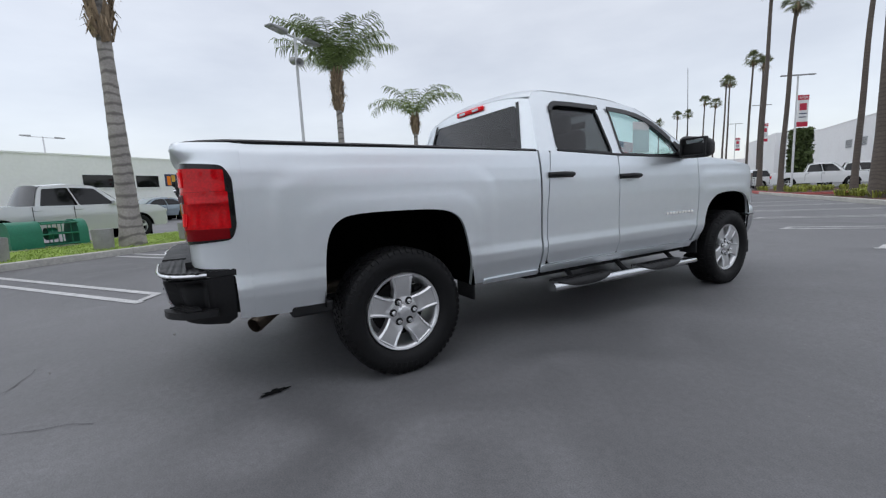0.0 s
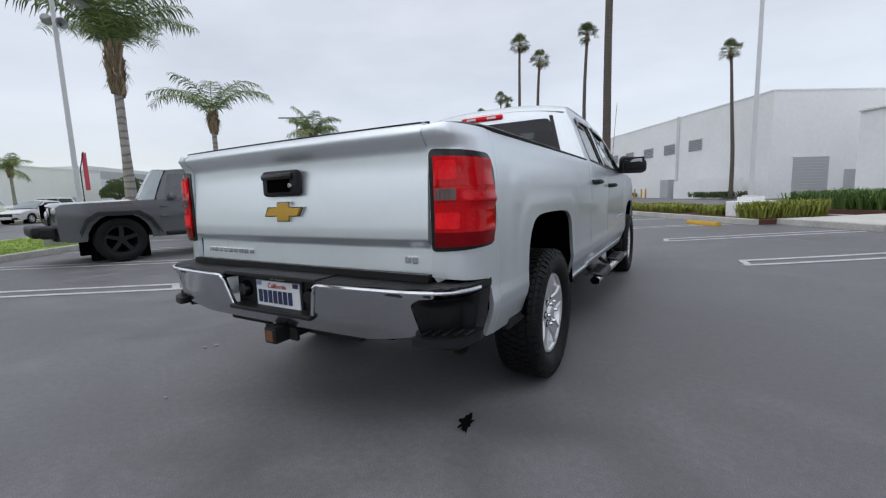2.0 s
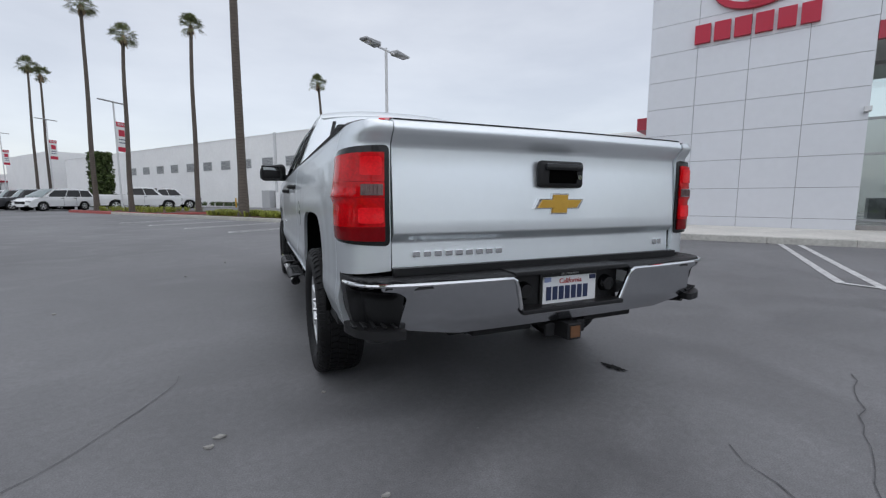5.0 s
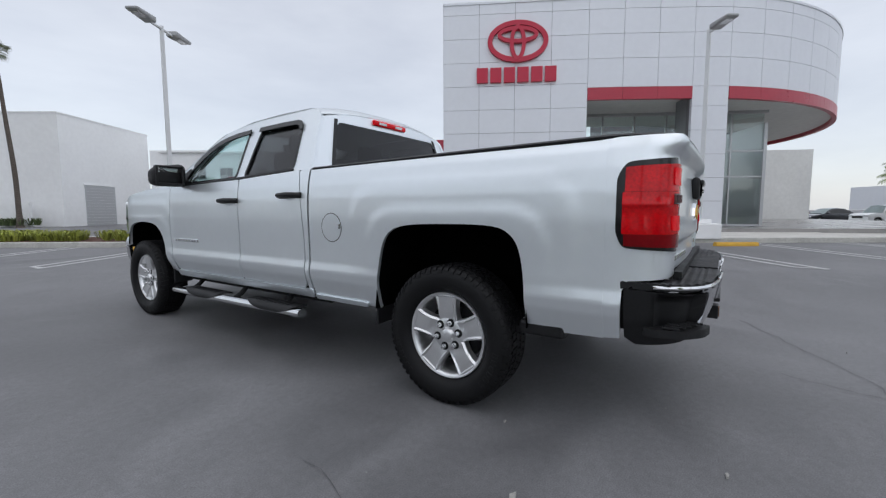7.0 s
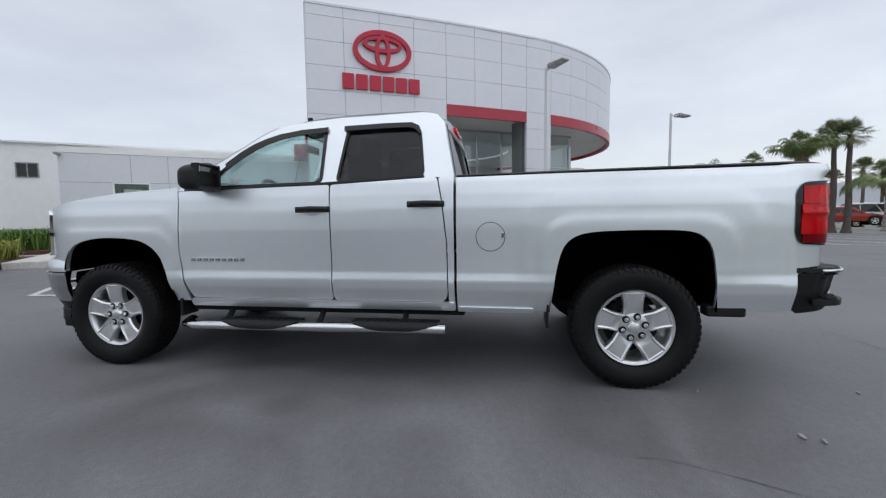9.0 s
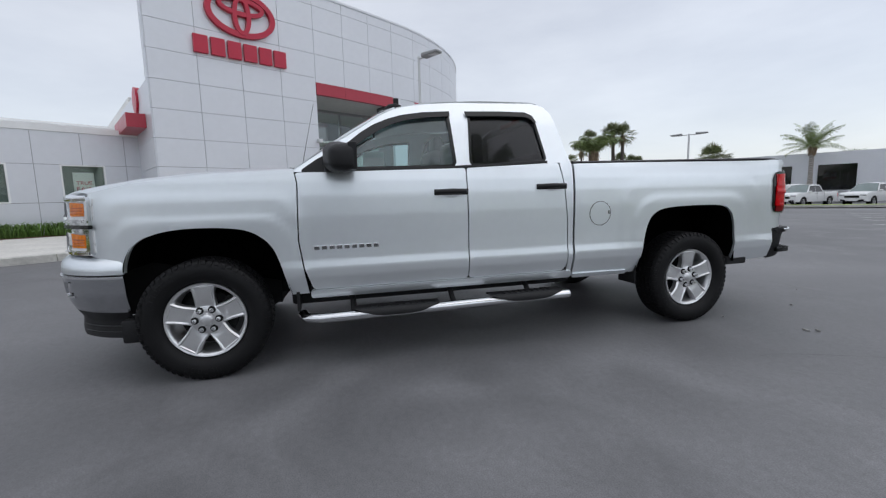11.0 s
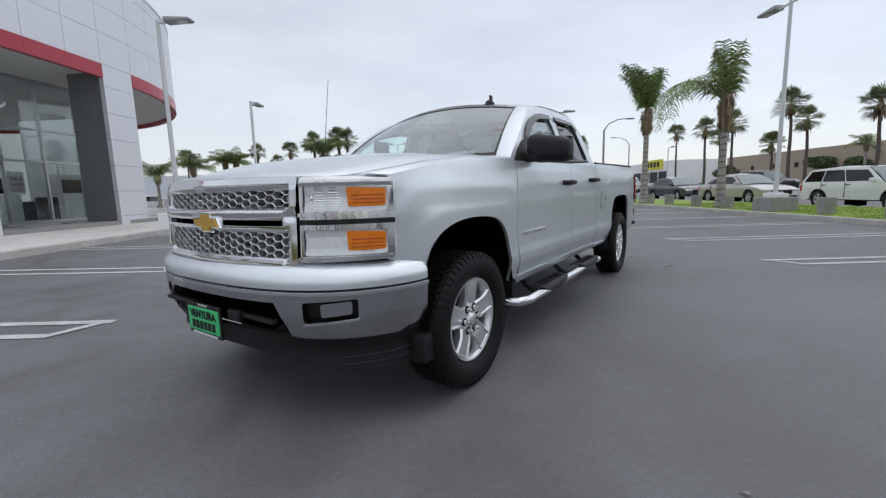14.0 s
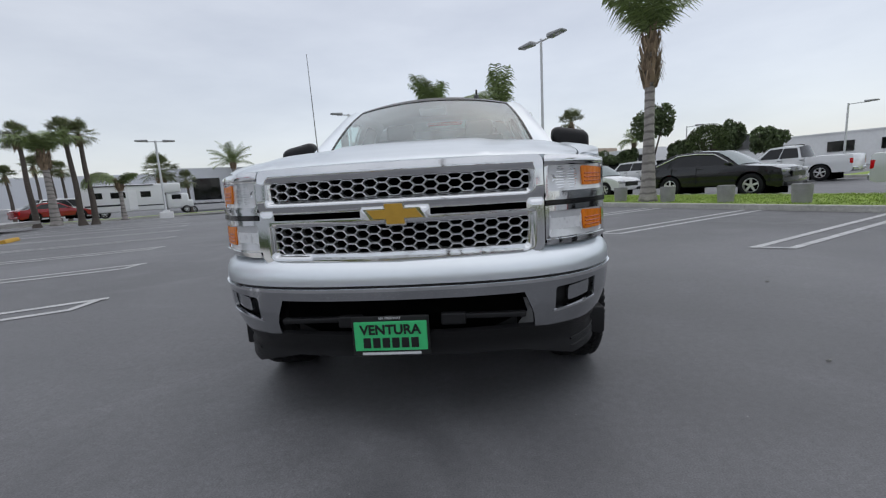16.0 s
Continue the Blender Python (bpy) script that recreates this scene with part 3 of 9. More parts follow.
def front(s, out=0.0):
    """A plan point of the facade, s metres along it, out metres before it; past S_ROUND it bends away."""
    if s <= 0:
        return T0 + TD * s - TN * out
    k = min(len(FACE) - 2, int(s / 0.05))
    return FACE[k].lerp(FACE[k + 1], s / 0.05 - k) - heading(s)[1] * out


tower = thing("showroom_tower", None, "tall light grey panel-clad showroom tower with a rounded end and red fascia", "building", kind="structure")


def clad(s0, s1, z0, z1, mat, name="cladding_panel", out=0.03, gap=0.012, parent=None):
    n = 1 if s1 <= S_ROUND else 4
    bm = bmesh.new()
    for k in range(n):
        a, b = s0 + (s1 - s0) * k / n, s0 + (s1 - s0) * (k + 1) / n
        a += gap / 2 if k == 0 else 0
        b -= gap / 2 if k == n - 1 else 0
        q = [front(a, out), front(b, out), front(b, -0.12), front(a, -0.12)]
        lo = [bm.verts.new((p.x, p.y, z0 + gap / 2)) for p in q]
        hi = [bm.verts.new((p.x, p.y, z1 - gap / 2)) for p in q]
        for i in range(4):
            if n == 1 or i in (0, 2) or (i == 3 and k == 0) or (i == 1 and k == n - 1):
                bm.faces.new((lo[i], lo[(i + 1) % 4], hi[(i + 1) % 4], hi[i]))
        bm.faces.new(lo[::-1]), bm.faces.new(hi)
    bmesh.ops.remove_doubles(bm, verts=bm.verts, dist=0.0005)
    return part(name, bm, mat, parent or tower)


def backing(name, s0, s1, z0, z1, mat, out=0.0, depth=0.35, n=10):
    bm = bmesh.new()
    rings = []
    for k in range(n + 1):
        s = s0 + (s1 - s0) * k / n
        a, b = front(s, out), front(s, -depth)
        rings.append([bm.verts.new((p.x, p.y, z)) for p, z in ((a, z0), (a, z1), (b, z1), (b, z0))])
    for p, q in zip(rings, rings[1:]):
        for i in range(4):
            bm.faces.new((p[i], p[(i + 1) % 4], q[(i + 1) % 4], q[i]))
    bm.faces.new(rings[0]), bm.faces.new(rings[-1][::-1])
    return part(name, bm, mat, tower)


S_END = S_ROUND + R_ROUND * radians(165)
OPEN_A, OPEN_B, COL_B = 5.30, 9.06, 10.40
z_rows = [BASE_Z, 0.52] + [0.52 + ROW * k for k in range(1, 10)] + [TOP_Z]
SOFFIT = 5.54
backing("wall_core", 0.02, OPEN_A - 0.02, BASE_Z, TOP_Z - 0.03, JOINT)
backing("wall_core", OPEN_A - 0.02, S_END, SOFFIT + 0.02, TOP_Z - 0.03, JOINT, n=44)
backing("wall_core", OPEN_B + 0.02, COL_B - 0.02, BASE_Z, SOFFIT + 0.02, JOINT)
backing("parapet_cap", -0.02, S_END, TOP_Z - 0.03, TOP_Z + 0.05, PANEL, out=0.06, n=48)
for z0, z1 in zip(z_rows, z_rows[1:]):
    for k in range(4):
        clad(1.325 * k, 1.325 * (k + 1), z0, z1, PANEL)
    if z0 < SOFFIT - 0.2:
        clad(OPEN_B, COL_B, z0, min(z1, SOFFIT), PANEL)
    else:
        s = OPEN_A
        while s < S_END - 0.1:
            w = 1.253 if s < OPEN_B - 0.1 else 1.34 if s < COL_B - 0.1 else 1.3
            clad(s, min(s + w, S_END), SOFFIT if z0 < SOFFIT + 0.3 else z0, z1, PANEL)
            s += w
# the tower's return wall towards the low wing
side = bmesh.new()
for z0, z1 in zip(z_rows, z_rows[1:]):
    for d0, d1 in ((0.02, 0.40),) if z1 > 4.9 else ((0.02, 1.3), (1.3, 2.6), (2.6, 3.9), (3.9, 5.2), (5.2, 6.5)):
        a = T0 + TN * d0 - TD * 0.03
        b = T0 + TN * (d1 - 0.014) - TD * 0.03
        c, d = b + TD * 0.1, a + TD * 0.1
        lo = [side.verts.new((p.x, p.y, z0 + 0.006)) for p in (a, b, c, d)]
        hi = [side.verts.new((p.x, p.y, z1 - 0.006)) for p in (a, b, c, d)]
        for i in range(4):
            side.faces.new((lo[i], lo[(i + 1) % 4], hi[(i + 1) % 4], hi[i]))
        side.faces.new(lo[::-1]), side.faces.new(hi)
part("side_cladding", side, PANEL, tower)
# red fascia under the opening and round the drum
for a, b in ((OPEN_A, OPEN_A + 1.253), (OPEN_A + 1.253, OPEN_A + 2.506), (OPEN_A + 2.506, OPEN_B)):
    clad(a, b, SOFFIT - 0.44, SOFFIT - 0.004, RED_BAND, "red_fascia", out=0.05, gap=0.006)
s = COL_B
while s < S_END - 0.1:
    clad(s, min(s + 1.3, S_END), SOFFIT - 0.44, SOFFIT - 0.004, RED_BAND, "red_fascia", out=0.05, gap=0.006)
    s += 1.3


def fan(name, s0, s1, z, depth, mat, thick=0.12, n=30):
    bm = bmesh.new()
    rows = []
    for k in range(n + 1):
        s = s0 + (s1 - s0) * k / n
        a, b = front(s, -0.1), front(s, -depth)
        rows.append([bm.verts.new((p.x, p.y, zz)) for p, zz in ((a, z), (b, z), (b, z + thick), (a, z + thick))])
    for p, q in zip(rows, rows[1:]):
        for i in range(4):
            bm.faces.new((p[i], p[(i + 1) % 4], q[(i + 1) % 4], q[i]))
    return part(name, bm, mat, tower)


fan("soffit", OPEN_A + 0.02, S_END - 0.1, SOFFIT - 0.25, 6.0, ROOM, n=40)

# recessed storefront, columns, showroom interior
def tz(s, d, z):
    p = T0 + TD * s + TN * d
    return Vector((p.x, p.y, z))


def slab_t(name, s0, s1, d0, d1, z0, z1, mat, parent=tower, label=""):
    """A block square to the tower: s along the facade, d behind it."""
    bm = bmesh.new()
    lo = [bm.verts.new(tz(s, d, z0)) for s, d in ((s0, d0), (s1, d0), (s1, d1), (s0, d1))]
    hi = [bm.verts.new(tz(s, d, z1)) for s, d in ((s0, d0), (s1, d0), (s1, d1), (s0, d1))]
    for i in range(4):
        bm.faces.new((lo[i], lo[(i + 1) % 4], hi[(i + 1) % 4], hi[i]))
    bm.faces.new(lo[::-1]), bm.faces.new(hi)
    return part(name, bm, mat, parent, label)


FLOOR_Z = 0.36
slab_t("showroom_floor", -0.0, 26, 0.2, 24, 0.20, FLOOR_Z, ROOM_FLOOR)
# Darker grey puts the soffit's shade into recess walls and column sides.
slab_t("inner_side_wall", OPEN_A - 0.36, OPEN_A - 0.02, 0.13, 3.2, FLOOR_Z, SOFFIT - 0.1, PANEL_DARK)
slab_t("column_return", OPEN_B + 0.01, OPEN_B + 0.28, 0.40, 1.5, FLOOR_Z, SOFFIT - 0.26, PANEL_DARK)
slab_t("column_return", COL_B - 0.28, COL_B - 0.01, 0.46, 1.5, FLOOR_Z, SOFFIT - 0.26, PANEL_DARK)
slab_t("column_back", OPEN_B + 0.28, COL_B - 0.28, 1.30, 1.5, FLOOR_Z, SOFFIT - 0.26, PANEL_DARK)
slab_t("showroom_back_wall", -0.0, 26, 18, 18.3, FLOOR_Z, SOFFIT, ROOM)
slab_t("showroom_wall", 0.3, 0.6, 6.6, 18, FLOOR_Z, SOFFIT, ROOM)
slab_t("storefront_head", OPEN_A - 0.02, 13.6, 3.22, 3.4, SOFFIT - 0.36, SOFFIT - 0.25, FRAME_ALU)
GLASS_D = 3.3
for a, b in ((5.40, 6.75), (6.75, 8.10), (8.10, 9.45), (9.45, 10.8), (10.8, 12.15), (12.15, 13.5)):
    for z0, z1 in ((FLOOR_Z + 0.06, 2.45), (2.52, 3.55), (3.62, SOFFIT - 0.38)):
        pane = slab_t("storefront_pane", a + 0.03, b - 0.03, GLASS_D, GLASS_D + 0.01, z0, z1, STORE_GLASS)
        pane.visible_shadow = False
    slab_t("storefront_mullion", a - 0.03, a + 0.03, GLASS_D - 0.06, GLASS_D + 0.06, FLOOR_Z, SOFFIT - 0.36, FRAME_ALU)
for z in (FLOOR_Z + 0.03, 2.485, 3.585):
    slab_t("storefront_transom", 5.40, 13.5, GLASS_D - 0.05, GLASS_D + 0.05, z - 0.035, z + 0.035, FRAME_ALU)
slab_t("showroom_door_frame", 13.47, 13.60, GLASS_D - 0.08, 9.0, FLOOR_Z, 4.75, FRAME_ALU)
for d0 in (4.0, 5.4, 6.8):
    pane = slab_t("storefront_pane", 13.53, 13.545, d0, d0 + 1.3, FLOOR_Z + 0.06, 4.7, STORE_GLASS)
    pane.visible_shadow = False
for s_, d_ in ((14.6, 8.6), (17.4, 12.5)):
    slab_t("column", s_, s_ + 0.8, d_, d_ + 0.8, 0.2, SOFFIT - 0.25, PANEL_DARK, label="clad column, darkened in colour for the shade under the round canopy")
# desks and a bench inside
for s_, d_ in ((6.2, 5.5), (8.2, 6.4), (10.6, 6.0)):
    slab_t("showroom_desk", s_, s_ + 1.4, d_, d_ + 0.7, FLOOR_Z, FLOOR_Z + 0.75, PANEL_DARK)
    slab_t("showroom_chair", s_ + 0.4, s_ + 0.9, d_ - 0.7, d_ - 0.2, FLOOR_Z, FLOOR_Z + 0.9, PLASTIC)

# display stands with screens in the showroom
for s_, d_ in ((7.9, 4.5), (9.3, 4.9), (11.4, 4.6)):
    slab_t("display_stand", s_, s_ + 0.5, d_, d_ + 0.3, FLOOR_Z, FLOOR_Z + 1.0, ROOM)
    slab_t("display_screen", s_ - 0.15, s_ + 0.65, d_ + 0.10, d_ + 0.16, FLOOR_Z + 1.05, FLOOR_Z + 1.6, GLOSSBLACK)

# red sign: an oval emblem of plain rings and six letter blocks
sign = thing("facade_sign", None, "red raised oval emblem above six red letter blocks", "sign")


def oval(name, s, z, a, b, w, d, parent):
    bm = bmesh.new()
    n = 48
    rows = []
    for k in range(n):
        t = 2 * math.pi * k / n
        pr = []
        for q, dd in ((1.0, 0.0), (1.0, -d), (0.0, -d), (0.0, 0.0)):
            rr_a, rr_b = a - w * (1 - q), b - w * (1 - q)
            pr.append(bm.verts.new(tz(s + rr_a * math.cos(t), -0.035 + dd, z + rr_b * math.sin(t))))
        rows.append(pr)
    for p, q in zip(rows, rows[1:] + rows[:1]):
        for i in range(4):
            bm.faces.new((p[i], p[(i + 1) % 4], q[(i + 1) % 4], q[i]))
    return part(name, bm, RED_SIGN, parent)


oval("emblem_ring", 2.74, 7.25, 1.10, 0.74, 0.17, 0.14, sign)
oval("emblem_inner_ring", 2.74, 7.48, 0.74, 0.30, 0.14, 0.15, sign)
oval("emblem_inner_ring", 2.74, 7.20, 0.29, 0.62, 0.14, 0.16, sign)
for k in range(6):
    s_ = 1.24 + 0.50 * k
    slab_t("letter_block", s_, s_ + 0.41, -0.16, -0.035, 5.80 + 0.0 * k, 6.33, RED_SIGN, sign)
side_sign = thing("round_side_sign", None, "round red sign on the tower's side wall", "sign")
bm = bmesh.new()
pc = T0 + TN * 2.3 - TD * 0.10
ring = [bm.verts.new((pc.x + TN.x * 0.42 * math.cos(a), pc.y + TN.y * 0.42 * math.cos(a), 4.58 + 0.42 * math.sin(a))) for a in (2 * math.pi * k / 30 for k in range(30))]
ring2 = [bm.verts.new(v.co + TD * 0.14) for v in ring]
bm.faces.new(ring), bm.faces.new(ring2[::-1])
for i in range(30):
    bm.faces.new((ring[i], ring[(i + 1) % 30], ring2[(i + 1) % 30], ring2[i]))
part("sign_disc", bm, RED_SIGN, side_sign)
slab_t("side_canopy", -0.55, -0.04, 0.9, 3.8, 3.50, 3.92, RED_BAND)
drum_sign = thing("drum_sign", None, "black letter blocks on the round canopy edge", "sign")
for k in range(4):
    s_ = S_ROUND + R_ROUND * radians(62) + 0.62 * k
    a, b = front(s_, 0.06), front(s_ + 0.5, 0.06)
    a2, b2 = front(s_, 0.16), front(s_ + 0.5, 0.16)
    bm = bmesh.new()
    lo = [bm.verts.new((p.x, p.y, 5.75)) for p in (a, b, b2, a2)]
    hi = [bm.verts.new((p.x, p.y, 6.35)) for p in (a, b, b2, a2)]
    for i in range(4):
        bm.faces.new((lo[i], lo[(i + 1) % 4], hi[(i + 1) % 4], hi[i]))
    bm.faces.new(lo[::-1]), bm.faces.new(hi)
    part("letter_block", bm, BLACK_INK, drum_sign)

# camera on the tower
cctv = thing("wall_camera", None, "small white security camera on a bracket", "camera")
slab_t("camera_body", 5.18, 5.32, -0.28, -0.06, 3.30, 3.42, POLE_WHITE, cctv)
slab_t("camera_bracket", 5.22, 5.28, -0.10, -0.02, 3.36, 3.40, POLE_WHITE, cctv)


# ---- low wings and far buildings, square to the lot ----
def block(name, u0, u1, v0, v1, z0, z1, mat, parent=None, bevel=0.0):
    bm = boxed(((u0 + u1) / 2, (v0 + v1) / 2, (z0 + z1) / 2), (u1 - u0, v1 - v0, z1 - z0), bevel)
    ob = part(name, bm, mat, parent)
    ob.matrix_basis = pose(0, 0, 0, 0, 0, LOT_TURN)
    return ob


wing = thing("panel_wing", None, "single-storey wing clad in light grey panels with windows", "building", kind="structure")
WU, WTOP = 16.3, 3.44
win_v = (1.65, 3.95, 6.25)
# core with real window openings
edges = [-2.2]
for c in win_v:
    edges += [c - 0.56, c + 0.56]
edges.append(8.3)
for a, b in zip(edges[0::2], edges[1::2]):
    block("wall_pier", WU, WU + 0.25, a, b, 0.1, WTOP - 0.02, JOINT, wing)
for c in win_v:
    block("wall_under_window", WU, WU + 0.25, c - 0.56, c + 0.56, 0.1, 1.26, JOINT, wing)
    block("wall_over_window", WU, WU + 0.25, c - 0.56, c + 0.56, 2.42, WTOP - 0.02, JOINT, wing)
rows_z = [0.22, 1.25, 2.43, WTOP]
cols_v = [-2.2, -0.66, 0.5, 1.65, 2.8, 3.95, 5.1, 6.25, 8.3]
for z0, z1 in zip(rows_z, rows_z[1:]):
    for a, b in zip(cols_v, cols_v[1:]):
        segs = [(a + 0.006, b - 0.006)]
        if z0 == 1.25:
            segs = []
            lo_v = a + 0.006
            for c in win_v:
                if c + 0.56 > a and c - 0.56 < b:
                    if c - 0.56 > lo_v:
                        segs.append((lo_v, c - 0.56))
                    lo_v = c + 0.56
            if lo_v < b - 0.03:
                segs.append((lo_v, b - 0.006))
        for p, q in segs:
            if q - p > 0.03:
                block("cladding_panel", WU - 0.035, WU, p, q, z0 + 0.006, z1 - 0.006, PANEL, wing)
block("roof_edge", WU - 0.06, WU + 6.6, -2.2, 8.3, WTOP, WTOP + 0.19, STUCCO, wing)
block("end_wall", WU + 0.26, WU + 6.6, 8.05, 8.28, 0.1, WTOP, STUCCO, wing)
block("room_floor", WU + 0.25, WU + 4, -2.2, 8.3, 0.1, 0.35, ROOM_FLOOR, wing)
block("room_back", WU + 3.8, WU + 4, -2.2, 8.3, 0.35, WTOP, ROOM, wing)
for c in win_v:
    w = thing("wing_window", None, "aluminium-framed window with a paper sign behind the glass", "window", group="wing windows", kind="structure")
    pane = block("pane", WU + 0.05, WU + 0.06, c - 0.53, c + 0.53, 1.29, 2.39, WING_GLASS, w)
    pane.visible_shadow = False
    for a, b, z0, z1 in ((c - 0.565, c - 0.52, 1.25, 2.43), (c + 0.52, c + 0.565, 1.25, 2.43), (c - 0.52, c + 0.52, 1.25, 1.29), (c - 0.52, c + 0.52, 2.39, 2.43)):
        block("window_frame", WU - 0.055, WU + 0.08, a, b, z0, z1, STUCCO, w)
    # added sheet behind the glass; the dim room's tone is put into its colour
    block("blind", WU + 0.10, WU + 0.105, c - 0.55, c + 0.55, 1.27, 2.41, PANE_BACKING, w)
    block("paper_sign", WU + 0.074, WU + 0.078, c - 0.27, c + 0.27, 1.38, 2.20, PAPER, w)
    for k, line in enumerate(("TRUE", "FAIR", "EASY")):
        words("sign_words", line, 0.17, pose(*lot(WU + 0.056, c, 1.86 - 0.19 * k), 90, 0, LOT_TURN - 90), RED_SIGN, w, 0.002, fit=0.40)
slab_t("storefront_paper_sign", 8.22, 8.74, GLASS_D + 0.05, GLASS_D + 0.055, 1.36, 2.12, PAPER)
for k, line in enumerate(("TRUE", "FAIR", "EASY")):
    words("storefront_sign_words", line, 0.17, pose(*tz(8.48, GLASS_D + 0.04, 1.86 - 0.19 * k), 90, 0, math.degrees(math.atan2(TD.y, TD.x))), RED_SIGN, tower, 0.002, fit=0.40)

low = thing("white_low_wing", None, "low white stuccoed building wing with small dark windows", "building", kind="structure")
LU, LTOP = 23.0, 4.62
block("wall", LU, LU + 0.3, 8.31, 17.5, -0.1, LTOP, STUCCO, low)
block("wall", LU + 0.3, 36, 17.2, 17.5, -0.1, LTOP, STUCCO, low)
block("roof_slab", LU - 0.08, 40, -6, 17.55, LTOP, LTOP + 0.10, STUCCO, low)
block("wall_behind_wing", LU, LU + 0.3, -6, 8.31, -0.1, LTOP, STUCCO, low)
for c in (15.2, 13.55, 11.4):
    w = thing("small_window", None, "small dark square window in the white wall", "window", group="low wing windows", kind="structure")
    for a, b, z0, z1 in ((c - 0.41, c - 0.36, 3.06, 3.76), (c + 0.36, c + 0.41, 3.06, 3.76), (c - 0.36, c + 0.36, 3.06, 3.11), (c - 0.36, c + 0.36, 3.71, 3.76)):
        block("window_frame", LU - 0.03, LU, a, b, z0, z1, LOUVRE, w)
    block("pane", LU - 0.016, LU - 0.004, c - 0.36, c + 0.36, 3.11, 3.71, DARK_GLASS, w)
    block("glazing_bar", LU - 0.028, LU - 0.018, c - 0.02, c + 0.02, 3.11, 3.71, LOUVRE, w)
block("gutter", LU - 0.14, LU - 0.08, 8.4, 17.5, LTOP + 0.01, LTOP + 0.09, STUCCO, low)
block("wall_lamp", WU - 0.45, WU - 0.06, 8.18, 8.28, WTOP - 0.12, WTOP - 0.05, LAMP_GREY, wing)

hall = thing("white_hall", None, "tall white stuccoed industrial hall with louvred windows", "building", kind="structure")
HU, HV, HZ = 26.2, 26.4, 7.75
block("wall", HU, HU + 0.4, HV, 96, -0.1, HZ, STUCCO, hall)
block("end_wall", HU + 0.4, 35, HV, HV + 0.4, -0.1, HZ, STUCCO, hall)
block("wall", 34.6, 35, HV + 0.4, 96, -0.1, HZ, STUCCO, hall)
block("roof", HU - 0.05, 35.05, HV - 0.05, 96, HZ, HZ + 0.09, STUCCO, hall)
for v in (33.8, 37.7, 41.5, 45.5, 49.3, 53.2, 57.2, 61.0, 65.0, 69.0):
    w = thing("hall_window", None, "grey louvred window high in the white wall", "window", group="hall windows", kind="structure")
    for a, b, z0, z1 in ((v - 0.05, v, 4.4, 5.42), (v + 1.7, v + 1.75, 4.4, 5.42), (v, v + 1.7, 4.4, 4.45), (v, v + 1.7, 5.37, 5.42)):
        block("frame", HU - 0.06, HU, a, b, z0, z1, FRAME_ALU, w)
    for q in range(6):
        block("slat", HU - 0.045, HU - 0.01, v, v + 1.7, 4.46 + 0.152 * q, 4.46 + 0.152 * q + 0.12, LOUVRE, w)
block("annex_wall", 35.05, 44, 17.6, HV - 0.1, -0.1, 6.5, STUCCO, hall)
block("downpipe", HU - 0.18, HU, 37.0, 37.25, 0.0, HZ + 0.15, POLE_WHITE, hall)
block("utility_box", HU - 0.8, HU - 0.1, 37.4, 38.7, -0.1, 1.9, STUCCO_GREY, hall)
block("yard_wall", HU - 1.1, HU - 0.95, 27.7, 36, -0.1, 1.7, STUCCO, hall)
block("door_lintel", 27.9, 30.9, HV - 0.07, HV, 3.03, 3.12, STUCCO, hall)
for p in range(14):
    block("roll_door_slat", 28.0, 30.8, HV - 0.05, HV, 0.0 + 0.216 * p, 0.205 + 0.216 * p, STUCCO_GREY, hall)
block("small_door", 32.1, 33.9, HV - 0.04, HV, 0.0, 2.05, STUCCO_GREY, hall)
for p in (40.2, 41.0, 42.4):
    block("yellow_post", HU - 1.5, HU - 1.38, p, p + 0.12, -0.1, 1.1, YELLOW, hall)

shop = thing("repair_building", None, "long low white building with dark windows across the road", "building", kind="structure")
BU = -45.0
block("wall", BU - 0.4, BU, 10, 62, 0.3, 6.0, STUCCO, shop)
block("roof_edge", BU - 12, BU + 0.08, 10, 62, 6.0, 6.15, STUCCO, shop)
block("end_wall", BU - 12, BU - 0.4, 61.6, 62, 0.3, 6.0, STUCCO, shop)
for a, b, z0, z1 in ((18.8, 23.0, 3.1, 4.3), (23.4, 25.6, 3.1, 4.3), (29.9, 30.9, 3.2, 4.0), (31.2, 33.6, 3.2, 4.0), (33.9, 35.1, 3.2, 4.0)):
    block("dark_window", BU, BU + 0.06, a, b, z0, z1, DARK_GLASS, shop)
    block("window_ledge", BU, BU + 0.12, a - 0.1, b + 0.1, z0 - 0.08, z0, STUCCO, shop)
block("poster", BU, BU + 0.05, 26.3, 27.6, 3.2, 4.5, PLATE_BLUE, shop)
block("poster_panel", BU + 0.05, BU + 0.06, 26.5, 26.9, 3.3, 4.3, AMBER, shop)
block("poster_panel", BU + 0.05, BU + 0.06, 27.0, 27.4, 3.5, 4.4, YELLOW, shop)
words("sign_words", "BODYSHOP", 0.85, pose(*lot(BU + 0.06, 32.5, 5.15), 90, 0, LOT_TURN + 90), BLACK_INK, shop, 0.03, fit=4.0)
yardhall = thing("low_white_hall", None, "low white commercial hall with a dark sign board across the road", "building", kind="structure")
block("wall", -74, -62, -34, 9, 0.4, 4.3, STUCCO, yardhall)
block("roof_edge", -74.1, -61.9, -34.1, 9.1, 4.3, 4.45, STUCCO, yardhall)
block("sign_board", -61.8, -61.6, -27.5, -23.5, 3.4, 5.4, P_DARK, yardhall)
for k in range(6):
    block("dark_window", -62, -61.94, -20 + 4.6 * k, -17.6 + 4.6 * k, 2.2, 3.4, DARK_GLASS, yardhall)
